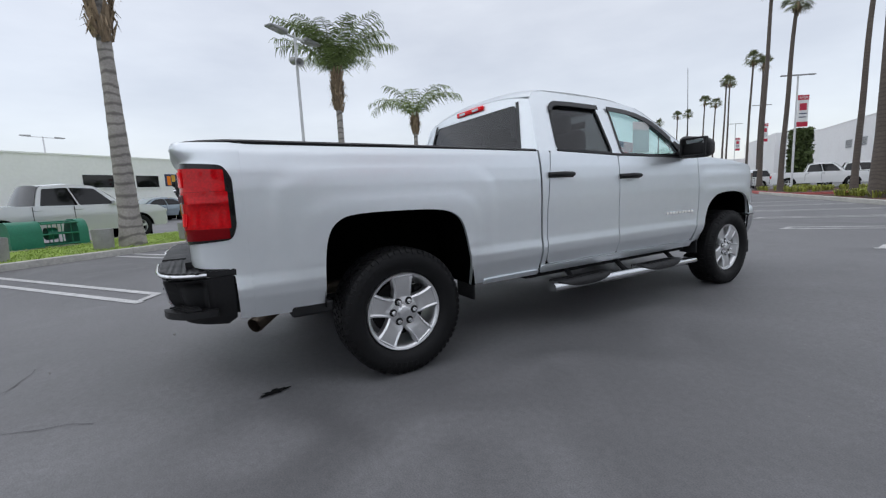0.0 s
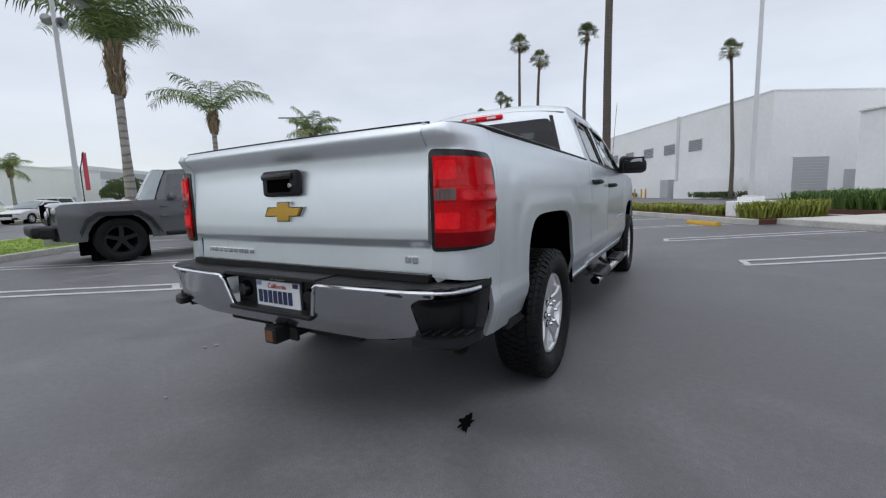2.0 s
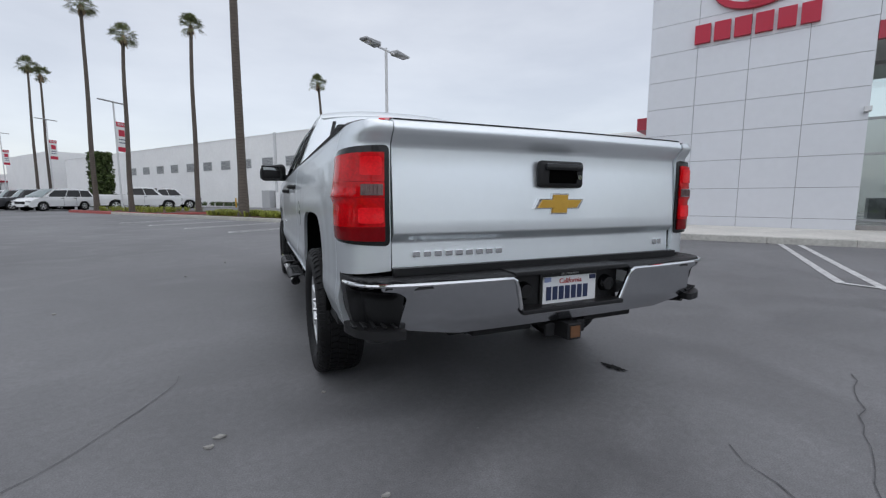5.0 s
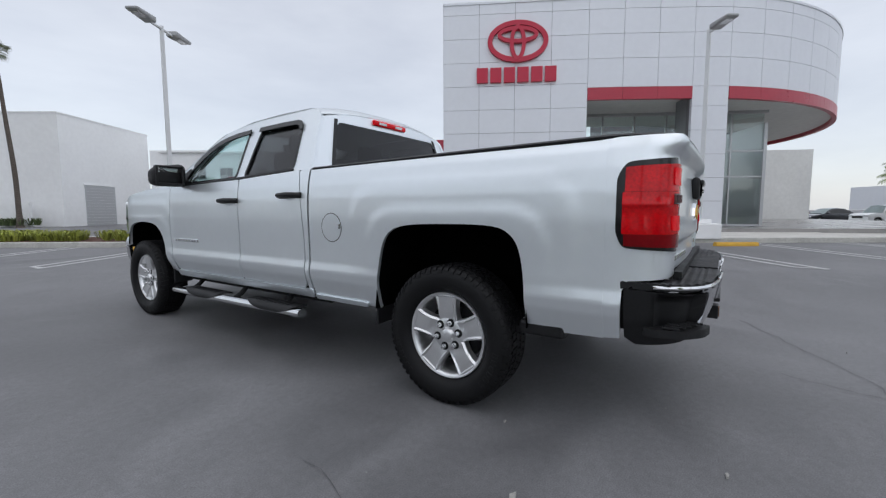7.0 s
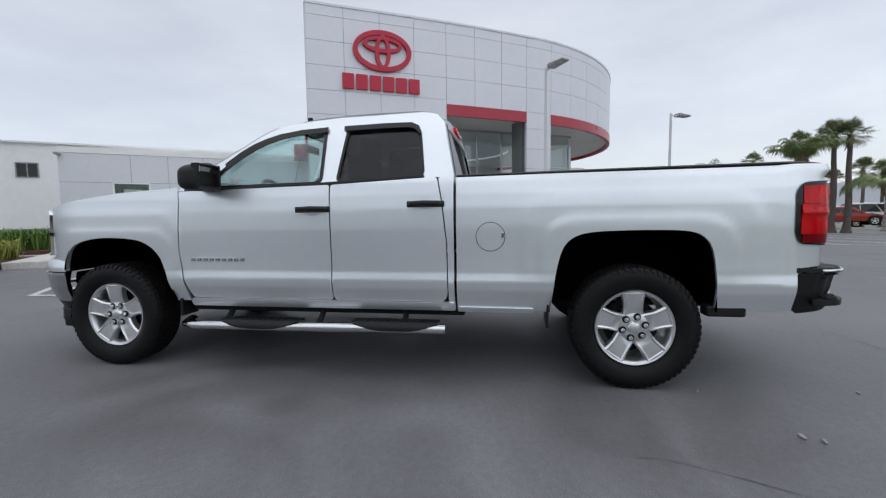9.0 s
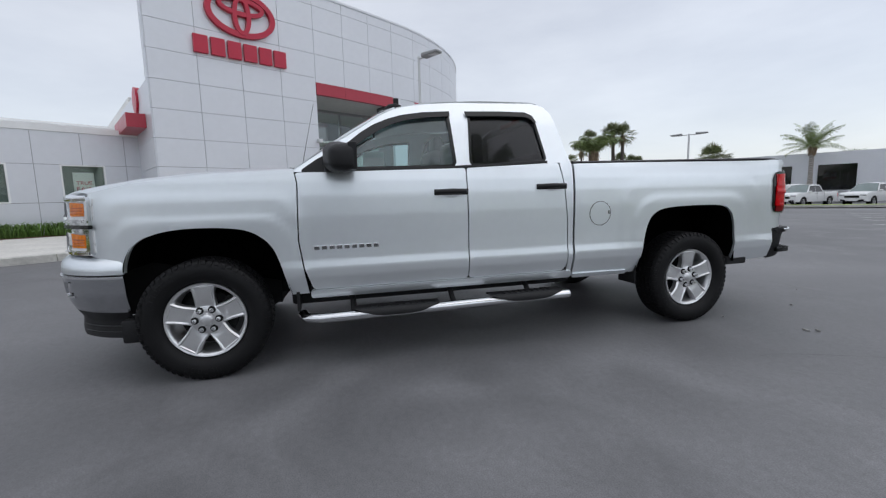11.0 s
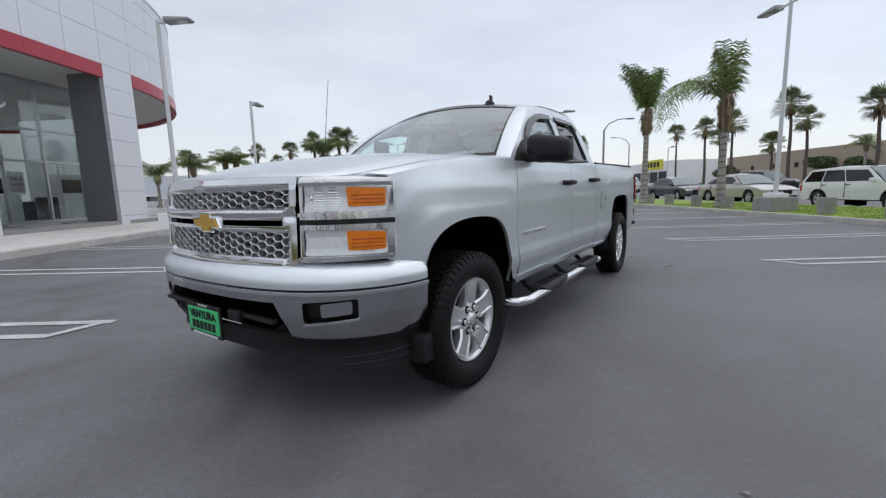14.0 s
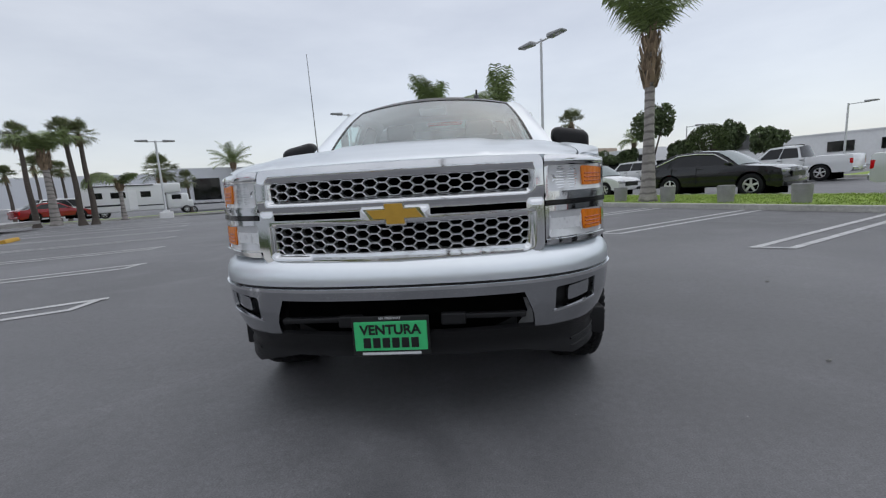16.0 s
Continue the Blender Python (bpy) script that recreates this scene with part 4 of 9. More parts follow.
annex = thing("grey_annex", None, "pale grey commercial building block behind the white shop", "building", kind="structure")
block("wall", -60, -48, 64, 92, 0.3, 7.2, PANEL, annex)
block("upper_band", -60, -47.9, 64, 92, 5.4, 6.6, STUCCO_GREY, annex)

tan = thing("tan_building", None, "long tan stuccoed building across the road", "building", kind="structure")
block("wall", -72, -60, -86, -52, 0.5, 6.3, TAN, tan)
for k in range(6):
    block("dark_window", -60, -59.94, -84 + 5.2 * k, -83.2 + 5.2 * k, 3.4, 4.2, DARK_GLASS, tan)
modern = thing("glazed_building", None, "pale modern building with dark glazing and white fins", "building", kind="structure")
block("wall", -72, -60.2, -51.9, -36, 0.5, 5.0, STUCCO, modern)
for k in range(5):
    block("dark_window", -60.2, -60.1, -50.5 + 2.9 * k, -48.4 + 2.9 * k, 1.0, 4.0, DARK_GLASS, modern)
rental = thing("rental_building", None, "white rental office with a yellow sign and blue-green glazing", "building", kind="structure")
block("wall", -66, -54, -128, -96, 0.8, 6.8, STUCCO, rental)
block("yellow_sign", -54, -53.8, -112, -101, 4.9, 7.4, material("yellow_sign_face", (0.72, 0.66, 0.05), 0.5), rental)
for k in range(5):
    block("letter_block", -53.8, -53.7, -110.6 + 1.75 * k, -109.5 + 1.75 * k, 5.5, 6.8, BLACK_INK, rental)
for k in range(6):
    block("glazing", -54, -53.9, -126 + 4.6 * k, -122 + 4.6 * k, 1.5, 4.3, DARK_GLASS, rental)
longhall = thing("distant_hall", None, "very long pale blue-grey hall on the skyline", "building", kind="structure")
block("wall", -62, 190, -205, -190, 1.0, 11.2, PANEL, longhall)
for k in range(5):
    block("letter_block", -44.2 + 1.5 * k, -43.0 + 1.5 * k, -189.98, -189.7, 6.6, 9.0, BLACK_INK, longhall)
farshow = thing("distant_showroom", None, "distant white showroom with a red band and columns", "building", kind="structure")
block("wall", 8, 52, 134, 150, 0.0, 6.4, STUCCO, farshow)
block("red_band", 8, 46, 133.6, 134, 4.6, 5.0, RED_BAND, farshow)
block("white_portal", 5.8, 8, 130, 136, 0.0, 8.2, STUCCO, farshow)
for k in range(6):
    block("glazing", 9 + 6 * k, 13.5 + 6 * k, 133.7, 134, 0.8, 4.4, DARK_GLASS, farshow)
farwhite = thing("distant_white_hall", None, "white building far down the lot", "building", kind="structure")
block("wall", 26, 40, 103, 130, 0.8, 9.8, STUCCO, farwhite)
workshop = thing("distant_workshop", None, "low grey workshop, its open bays drawn as dark panels", "building", kind="structure")
block("wall", -14, 8, -75, -66, 0.6, 5.4, PANEL, workshop)
for k in range(3):
    # dark panel on the wall: the shaded inside of an open bay as colour
    block("bay_door", -12 + 6 * k, -8.5 + 6 * k, -66, -65.9, 0.8, 3.9, DARK_GLASS, workshop)

# green hills beyond the lot
bm = bmesh.new()
rows = []
for k in range(61):
    a = radians(60 + 75 * k / 60)
    h = 10 + 7 * noise.noise(Vector((k * 0.16, 3.1, 0))) + 4 * noise.noise(Vector((k * 0.5, 1.7, 0)))
    rows.append([bm.verts.new((r * math.cos(a), r * math.sin(a), z)) for r, z in ((420, 0), (500, h * 0.7), (620, h * 1.4), (760, 0))])
for p, q in zip(rows, rows[1:]):
    for i in range(3):
        bm.faces.new((p[i], p[i + 1], q[i + 1], q[i]))
tagged(part("hills", bm, HILL, smooth=True), "low green scrubby hills on the skyline", "hill", kind="structure")

# ---- the silver pickup ----
truck = thing("pickup_truck", None, "silver four-door pickup truck with chrome bumpers and side steps", "truck")
WB = 3.645
BODY = [(0.42, 0.885), (0.48, 0.918), (0.54, 0.938), (0.60, 0.959), (0.645, 0.9655), (0.71, 0.955), (0.80, 0.9545),
        (1.00, 0.960), (1.12, 0.958), (1.22, 0.948), (1.30, 0.932), (1.37, 0.905)]


def rbox(y, z, cy, hy, top, r=0.10):
    a, b = abs(y - cy) - hy + r, z - top + r
    return math.hypot(max(a, 0), max(b, 0)) + min(max(a, b), 0) - r


def side_x(y, z):
    x = table(BODY, z)
    x -= 0.62 * max(0.0, y - 3.86) ** 2
    low = 0.30 + 0.70 * ease(0.62, 0.74, z)
    for cy, h1, t1, h2, t2 in ((0.0, 0.685, 1.205, 0.565, 1.06), (3.62, 0.58, 1.14, 0.53, 1.005)):
        x += low * (0.005 * (1 - ease(-0.045, 0.045, rbox(y, z, cy, h1, t1, 0.20))) + 0.0045 * (1 - ease(-0.035, 0.035, rbox(y, z, cy, h2, t2, 0.22))))
    return x


def spline(pts, n=5):
    """A smooth line through pts."""
    P, out = [Vector(p) for p in pts], []
    for i in range(len(P) - 1):
        a, b, c, d = P[max(0, i - 1)], P[i], P[i + 1], P[min(len(P) - 1, i + 2)]
        for k in range(n):
            t = k / n
            out.append(tuple(0.5 * ((2 * b) + (c - a) * t + (2 * a - 5 * b + 4 * c - d) * t * t + (3 * b - a - 3 * c + d) * t ** 3)))
    return out + [tuple(P[-1])]


ARCH_R = spline([(0.50, 0.455), (0.475, 0.68), (0.435, 0.85), (0.37, 0.93), (0.25, 0.965), (0.0, 0.975), (-0.26, 0.97), (-0.365, 0.935), (-0.42, 0.85), (-0.445, 0.68), (-0.45, 0.48)])
ARCH_F = spline([(3.14, 0.49), (3.185, 0.68), (3.24, 0.82), (3.34, 0.905), (3.47, 0.938), (3.70, 0.945), (3.87, 0.92), (3.98, 0.865), (4.035, 0.77), (4.05, 0.70)])
PANELS = (
    ("front_fender", [(3.03, 0.49)] + ARCH_F + [(4.08, 0.745), (4.235, 0.80), (4.222, 1.0), (4.216, 1.163), (4.17, 1.175), (4.0, 1.212), (3.6, 1.258), (3.08, 1.288), (3.066, 1.2), (3.078, 0.84), (3.055, 0.66)]),
    ("front_door", [(3.0, 0.515), (3.046, 0.66), (3.070, 0.84), (3.058, 1.2), (3.072, 1.270), (2.0, 1.290), (1.943, 1.291), (1.938, 0.9), (1.938, 0.515)]),
    ("rear_door", [(1.930, 0.515), (1.930, 0.9), (1.935, 1.291), (1.215, 1.325), (1.185, 1.17), (1.155, 0.9), (1.150, 0.56), (1.175, 0.515)]),
    ("cab_corner", [(1.142, 0.50), (1.147, 0.9), (1.177, 1.17), (1.206, 1.326), (1.105, 1.335), (1.105, 0.47), (1.142, 0.47)]),
    ("bed_side", [(1.088, 0.458), (1.088, 1.318), (0.1, 1.332), (-0.80, 1.344), (-0.80, 0.49)] + ARCH_R[::-1]),
    ("rocker_moulding", [(1.10, 0.452), (3.02, 0.452), (3.02, 0.507), (1.10, 0.507)]),
    ("bed_moulding", [(0.60, 0.446), (1.086, 0.446), (1.086, 0.480), (0.60, 0.476)]),
)
for sx in (-1, 1):
    for nm, outline in PANELS:
        def f(y, z, sx=sx):
            return (sx * (side_x(y, z) + (0.012 if nm.endswith("moulding") else 0.0)), y, z)
        sheet(nm, rounded(outline, 0.02, 3) if nm not in ("bed_side", "front_fender") else outline, f, SILVER, truck, thick=0.02, flip=sx < 0, step=0.028)
    # dark sill: the thin shadow under the doors put into colour; and the wheel arch lips
    part("sill", boxed((sx * 0.88, 2.06, 0.50), (0.08, 1.92, 0.07)), UNDER, truck)

# greenhouse
def cab_x(y, z):
    return 0.928 - (z - 1.28) * 0.40 - 0.05 * max(0, z - 1.62) ** 1.3 * 4 - 0.10 * max(0, y - 2.75) ** 2


CAB_TOP = [(1.24, 1.772), (1.33, 1.792), (1.95, 1.778), (2.15, 1.762), (2.28, 1.744), (2.40, 1.716), (2.50, 1.666), (2.60, 1.600), (2.78, 1.485), (2.96, 1.370), (3.10, 1.275)]
CAB = [(3.10, 1.275), (2.96, 1.370), (2.78, 1.485), (2.60, 1.600), (2.50, 1.666), (2.40, 1.716), (2.28, 1.744), (2.15, 1.762), (1.95, 1.778), (1.33, 1.792), (1.24, 1.772), (1.185, 1.71), (1.105, 1.33), (1.22, 1.326), (1.94, 1.292)]
WIN_F = [(2.86, 1.297), (2.76, 1.42), (2.62, 1.535), (2.45, 1.625), (2.28, 1.672), (2.02, 1.698), (2.01, 1.312)]
WIN_R = [(1.895, 1.316), (1.855, 1.702), (1.40, 1.708), (1.345, 1.65), (1.305, 1.345)]
for sx in (-1, 1):
    def g(y, z, sx=sx, k=0.0):
        return (sx * (cab_x(y, z) + k), y, z)
    sheet("cab_frame", CAB, g, SILVER, truck, thick=0.03, holes=(rounded(WIN_F, 0.03, 3), rounded(WIN_R, 0.03, 3)), flip=sx < 0, step=0.035)
    grow = lambda P, c, k: [(c[0] + (p[0] - c[0]) * k, c[1] + (p[1] - c[1]) * k) for p in P]
    for nm, W, gm, c in (("front_window", WIN_F, WINDOW, (2.38, 1.48)), ("rear_window", WIN_R, PRIVACY, (1.6, 1.51))):
        pane = sheet(nm, rounded(grow(W, c, 1.015), 0.03, 3), lambda y, z, sx=sx: (sx * (cab_x(y, z) - 0.012), y, z), gm, truck, thick=0.004, flip=sx < 0, step=0.1)
        pane.visible_shadow = False
        sheet("window_seal", rounded(grow(W, c, 1.035), 0.04, 3), lambda y, z, sx=sx: (sx * (cab_x(y, z) + 0.004), y, z), GLOSSBLACK, truck, thick=0.012,
              holes=(rounded(grow(W, c, 0.97), 0.03, 3),), flip=sx < 0, step=0.05)
    # wind deflectors over the windows
    for top, in (([(2.74, 1.462), (2.64, 1.542), (2.55, 1.598), (2.45, 1.640), (2.36, 1.668), (2.2, 1.694), (2.005, 1.706), (2.005, 1.668), (2.18, 1.656), (2.33, 1.632), (2.43, 1.600), (2.52, 1.556), (2.62, 1.494), (2.72, 1.418)],),
                 ([(1.888, 1.708), (1.60, 1.716), (1.41, 1.714), (1.355, 1.688), (1.332, 1.635), (1.350, 1.628), (1.378, 1.664), (1.42, 1.678), (1.60, 1.679), (1.882, 1.672)],)):
        sheet("wind_deflector", top, lambda y, z, sx=sx: (sx * (cab_x(y, z) + 0.018), y, z), GLOSSBLACK, truck, thick=0.006, flip=sx < 0, step=0.03)
    sheet("belt_moulding", [(2.95, 1.272), (2.95, 1.288), (2.0, 1.309), (1.30, 1.342), (1.30, 1.328), (2.0, 1.294)], lambda y, z, sx=sx: (sx * (cab_x(y, z) + 0.012), y, z), PLASTIC, truck, thick=0.02, flip=sx < 0, step=0.06)
    sheet("mirror_sail", [(3.03, 1.262), (2.84, 1.29), (2.76, 1.41), (2.80, 1.43), (2.93, 1.36), (3.03, 1.29)], lambda y, z, sx=sx: (sx * (cab_x(y, z) + 0.008), y, z), PLASTIC, truck, thick=0.02, flip=sx < 0, step=0.06)


def roof_z(x, y):
    return 1.842 + 0.022 * ease(2.3, 1.6, y) - 0.055 * (abs(x) / 0.66) ** 2.6 - 0.055 * max(0.0, (y - 2.0) / 0.5) ** 2 - 0.07 * max(0.0, (1.36 - y) / 0.165) ** 2 - 0.030 * max(0.0, (y - 2.0) / 0.4) ** 2 * (x / 0.7) ** 2


roof_side = [(cab_x(y, table(CAB_TOP, y)) + 0.001, y) for y in (1.25, 1.33, 1.6, 1.95, 2.15, 2.28, 2.38)]
sheet("roof", [(0.72 * k / 10, 1.193 + 0.02 * (k / 10) ** 2) for k in range(-10, 11)] + roof_side + [(0.645, 2.395), (0.5, 2.42), (0.3, 2.447), (0.0, 2.465), (-0.3, 2.447), (-0.5, 2.42), (-0.645, 2.395)] + [(-x, y) for x, y in roof_side[::-1]],
      lambda x, y: (x, y, roof_z(x, y)), SILVER, truck, step=0.035)


def shield(u, v):
    """The windscreen: u across (-1 to 1), v from cowl to header."""
    half = 0.80 - 0.155 * v
    y = 3.17 - 0.72 * v - 0.13 * abs(u) ** 2 * (1 - 0.4 * v)
    z = 1.295 + 0.503 * v - 0.062 * v * v * u * u + 0.025 * math.sin(math.pi * v)
    return (u * half, y, z)


ws = sheet("windscreen", rounded([(-1, 0), (1, 0), (1, 1), (-1, 1)], 0.05), shield, SHIELD_GLASS, truck, step=0.12, thick=0.005, flip=True)
ws.visible_shadow = False
sheet("windscreen_frit", rounded([(-1.02, -0.02), (1.02, -0.02), (1.02, 1.02), (-1.02, 1.02)], 0.06), lambda u, v: tuple(Vector(shield(u, v)) + Vector((0, 0.004, 0.003))), GLOSSBLACK, truck,
      step=0.12, thick=0.01, flip=True, holes=([(-0.965, 0.07), (0.965, 0.07), (0.965, 0.955), (-0.965, 0.955)],))
for sx in (-1, 1):
    def pillar(v, k, sx=sx):
        p = Vector(shield(sx * 0.985, v))
        y = p.y + 0.02
        q = Vector((sx * (cab_x(y, table(CAB_TOP, y)) + 0.002), y, table(CAB_TOP, y)))
        return tuple(p.lerp(q, k) + Vector((0, 0.004, 0.003 + 0.010 * math.sin(math.pi * k))))
    sheet("a_pillar", [(-0.03, 0), (1.0, 0), (1.0, 1), (-0.03, 1)], pillar, SILVER, truck, step=0.07, flip=sx < 0)
part("cowl", boxed((0, 3.13, 1.262), (1.56, 0.16, 0.04), 0.01), PLASTIC, truck)
for x0, x1 in ((-0.62, 0.02), (0.10, 0.66)):
    part("wiper", tube(bmesh.new(), [(x0, 3.12, 1.318), ((x0 + x1) / 2, 3.10, 1.338), (x1, 3.08, 1.345)], 0.008, 6), PLASTIC, truck)


def hood_front(x):
    return 4.522 - 0.22 * x * x - 1.7 * max(0.0, abs(x) - 0.60) ** 2


RISE = [(-0.05, -0.02), (0.0, 0.0), (0.012, 0.010), (0.04, 0.019), (0.09, 0.032), (0.2, 0.056), (0.4, 0.092), (0.7, 0.127), (1.1, 0.150), (1.5, 0.154)]


def hood_z(x, y):
    e = abs(x)
    bulge = 0.014 * (1 - ease(0.36, 0.46, e + 0.10 * (y - 3.6))) * ease(0.02, 0.35, hood_front(e) - y)
    return 1.177 + table(RISE, hood_front(e) - y) - 0.020 * (e / 0.82) ** 3 - 0.010 * ease(0.70, 0.83, e) + bulge


def hood_edge(y):
    return table([(3.0, 0.815), (3.8, 0.815), (4.1, 0.802), (4.22, 0.785), (4.30, 0.768), (4.37, 0.742)], y)


def fender_edge(y):
    return table([(3.08, 1.288), (3.6, 1.258), (4.0, 1.212), (4.17, 1.176), (4.25, 1.158)], y)


front = [(x / 20, hood_front(x / 20)) for x in range(14, -15, -1)]
hood = [(-0.815, 3.10), (-0.5, 3.165), (0, 3.19), (0.5, 3.165)] + [(hood_edge(y), y) for y in (3.10, 3.6, 3.9, 4.1, 4.22, 4.30, 4.35)] + front + [(-hood_edge(y), y) for y in (4.35, 4.30, 4.22, 4.1, 3.9, 3.6)]
sheet("hood", hood, lambda x, y: (x, y, hood_z(x, y)), SILVER, truck, step=0.035, thick=0.03)
for sx in (-1, 1):      # the fender's top, from the hood's edge to the side
    def ft(k, y, sx=sx):
        x0, z1 = hood_edge(y) + 0.007, fender_edge(y)
        z0 = hood_z(x0, y)
        return (sx * (x0 * (1 - k) + side_x(y, z1) * k), y, z0 + (z1 - z0) * k ** 2 + 0.006 * math.sin(math.pi * k))
    sheet("fender_top", [(0, 3.09), (1, 3.08), (1, 3.6), (1, 4.0), (1, 4.215), (0.6, 4.285), (0.3, 4.332), (0, 4.366)], ft, SILVER, truck, step=0.07, flip=sx < 0)

# rear of the cab, bed, tailgate
cab_back = [(-0.93, 1.0), (0.93, 1.0), (0.915, 1.32), (0.762, 1.66)] + [(0.734 * k / 8, roof_z(0.734 * k / 8, 1.196) - 0.003) for k in range(8, -9, -1)] + [(-0.762, 1.66), (-0.915, 1.32)]
BACK = [(-0.70, 1.345), (0.70, 1.345), (0.60, 1.70), (-0.60, 1.70)]
fy = lambda x, z: (x, 1.098 + 0.20 * max(0, z - 1.30) + 0.02 * x * x, z)
sheet("cab_back", cab_back, fy, SILVER, truck, holes=(rounded(BACK, 0.05),), flip=False, step=0.07)
sheet("back_window", rounded([(-0.71, 1.34), (0.71, 1.34), (0.61, 1.71), (-0.61, 1.71)], 0.05), lambda x, z: tuple(Vector(fy(x, z)) + Vector((0, 0.006, 0))), PRIVACY, truck, thick=0.004, step=0.15).visible_shadow = False
for sx in (-1, 1):
    sheet("back_window_seal", [(sx * 0.70, 1.335), (sx * 0.73, 1.335), (sx * 0.625, 1.72), (sx * 0.595, 1.72)], lambda x, z: tuple(Vector(fy(x, z)) - Vector((0, 0.004, 0))), GLOSSBLACK, truck, step=0.1)
brake = thing("high_brake_light")
brake.parent = truck
part("lens", box(bmesh.new(), (-0.02, 1.192, 1.758), (0.40, 0.05, 0.042), 0.010), RED_BRIGHT, brake, "red lens", smooth=True)
for x in (-0.12, 0.08):
    part("clear_lens", boxed((x, 1.168, 1.757), (0.09, 0.008, 0.022), 0.003), CLEAR_LENS, brake)

for sx in (-1, 1):
    part("bed_wall", boxed((sx * 0.80, 0.02, 1.17), (0.10, 2.05, 0.30)), UNDER, truck)
    bm = bmesh.new()
    prof = [(0.920, 1.315), (0.926, 1.328), (0.912, 1.337), (0.80, 1.337), (0.79, 1.30)]
    rings = [[bm.verts.new((sx * (px - 0.62 * max(0, -0.72 - y) ** 2), y, pz + dz)) for px, pz in prof] for y, dz in ((1.085, 0.0), (0.5, 0.007), (0, 0.014), (-0.5, 0.019), (-0.75, 0.022), (-0.85, 0.023), (-0.95, 0.020), (-1.02, 0.014))]
    for p, q in zip(rings, rings[1:]):
        for i in range(len(prof) - 1):
            bm.faces.new((p[i], p[i + 1], q[i + 1], q[i]))
    bm.faces.new(rings[0]), bm.faces.new(rings[-1])
    part("bed_rail_cap", bm, PLASTIC, truck, smooth=True)
GATE_LINE = [(0.78, 1.050), (0.874, 1.044), (0.884, 1.044), (0.914, 1.074), (0.922, 1.076), (1.1, 1.064), (1.245, 1.052), (1.258, 1.055), (1.306, 1.096), (1.318, 1.100), (1.336, 1.092), (1.352, 1.080)]
corner_at, L = plan_curve([(0.958, -0.78), (0.955, -0.87), (0.943, -0.945), (0.912, -1.005), (0.86, -1.035), (0.784, -1.046)])


def corner(s, z, k=0.0):
    """The bed's rear corner: s runs from the side round to the tailgate."""
    x, y, nx, ny = corner_at(s)
    a, b = abs(nx), abs(ny)
    lip = (table(GATE_LINE, z) - 1.060) * ease(1.22, 1.30, z) if z > 1.22 else 0.0
    k -= 0.0018 * (1 - ease(0.0, 0.05, s))
    return (x + a * (k + table(BODY, z) - 0.958), y - b * (k + lip), z)


for sx in (-1, 1):      # painted rear corners round the lamps
    sheet("rear_corner", [(0.0, 0.49), (0.085, 0.50), (0.092, 0.71), (0.115, 0.752), (L, 0.772), (L, 1.338), (0.3, 1.345), (0.0, 1.344)],
          lambda s, z, sx=sx: (sx * corner(s, z)[0],) + corner(s, z)[1:], SILVER, truck, thick=0.02, flip=sx > 0, step=0.022)
    part("corner_core", boxed((sx * 0.84, -0.94, 1.06), (0.12, 0.08, 0.54)), UNDER, truck)
part("bed_floor", boxed((0, 0.02, 0.82), (1.0, 2.05, 0.06)), UNDER, truck)
part("bed_front_wall", boxed((0, 1.05, 1.06), (1.7, 0.05, 0.52)), UNDER, truck)


def gate_y(x, z):
    return -table(GATE_LINE, z) + 0.022 * (x / 0.78) ** 2


GATE = [(-0.772, 0.782), (0.772, 0.782), (0.778, 1.0), (0.772, 1.352), (-0.772, 1.352), (-0.778, 1.0)]
gate_rows = sorted([z for z, _ in GATE_LINE] + [0.83, 0.892, 0.900, 0.907, 0.97, 1.03, 1.17, 1.268, 1.280, 1.292, 1.326, 1.344])
gate_cols = [0.774 * k / 20 for k in range(-20, 21)]
gate_pts, gate_faces = [], []
for back in (0.0, 0.05):
    gate_pts += [(x, gate_y(x, z) + back, z) for z in gate_rows for x in gate_cols]
nc, nr = len(gate_cols), len(gate_rows)
for j in range(nr - 1):
    for i in range(nc - 1):
        q = (j * nc + i, j * nc + i + 1, (j + 1) * nc + i + 1, (j + 1) * nc + i)
        gate_faces += [q, tuple(nr * nc + n for n in q[::-1])]
rim_loop = list(range(nc)) + [j * nc + nc - 1 for j in range(1, nr)] + [(nr - 1) * nc + i for i in range(nc - 2, -1, -1)] + [j * nc for j in range(nr - 2, 0, -1)]
for a, b in zip(rim_loop, rim_loop[1:] + rim_loop[:1]):
    gate_faces.append((b, a, nr * nc + a, nr * nc + b))
gate = mesh_ob("tailgate", gate_pts, gate_faces, SILVER, truck)
gate.data.shade_smooth()
gate.data.set_sharp_from_angle(angle=radians(60))
sheet("tailgate_cap", [(-0.772, 0), (0.772, 0), (0.772, 0.055), (-0.772, 0.055)], lambda x, k: (x, gate_y(x, 1.352) - 0.004 + k, 1.353 + 0.010 * math.sin(k / 0.055 * 1.57)), PLASTIC, truck, step=0.03, thick=0.02)
handle = part("tailgate_handle", box(bmesh.new(), (0, -1.076, 1.162), (0.242, 0.04, 0.118), 0.018, 3), PLASTIC, gate, "black plastic tailgate handle", smooth=True)
# the hollow is a flat near-black plate; its shade is only colour
part("handle_recess", boxed((0, -1.0975, 1.150), (0.15, 0.006, 0.055), 0.002), LINER, gate)
part("handle_grip", box(bmesh.new(), (0, -1.104, 1.192), (0.20, 0.02, 0.03), 0.008), GLOSSBLACK, gate, smooth=True)
part("lock", lathe(bmesh.new(), [(0.0, -0.012), (0.011, -0.012), (0.012, 0.0)], 16, "y", (0.085, -1.096, 1.15)), CHROME, gate)


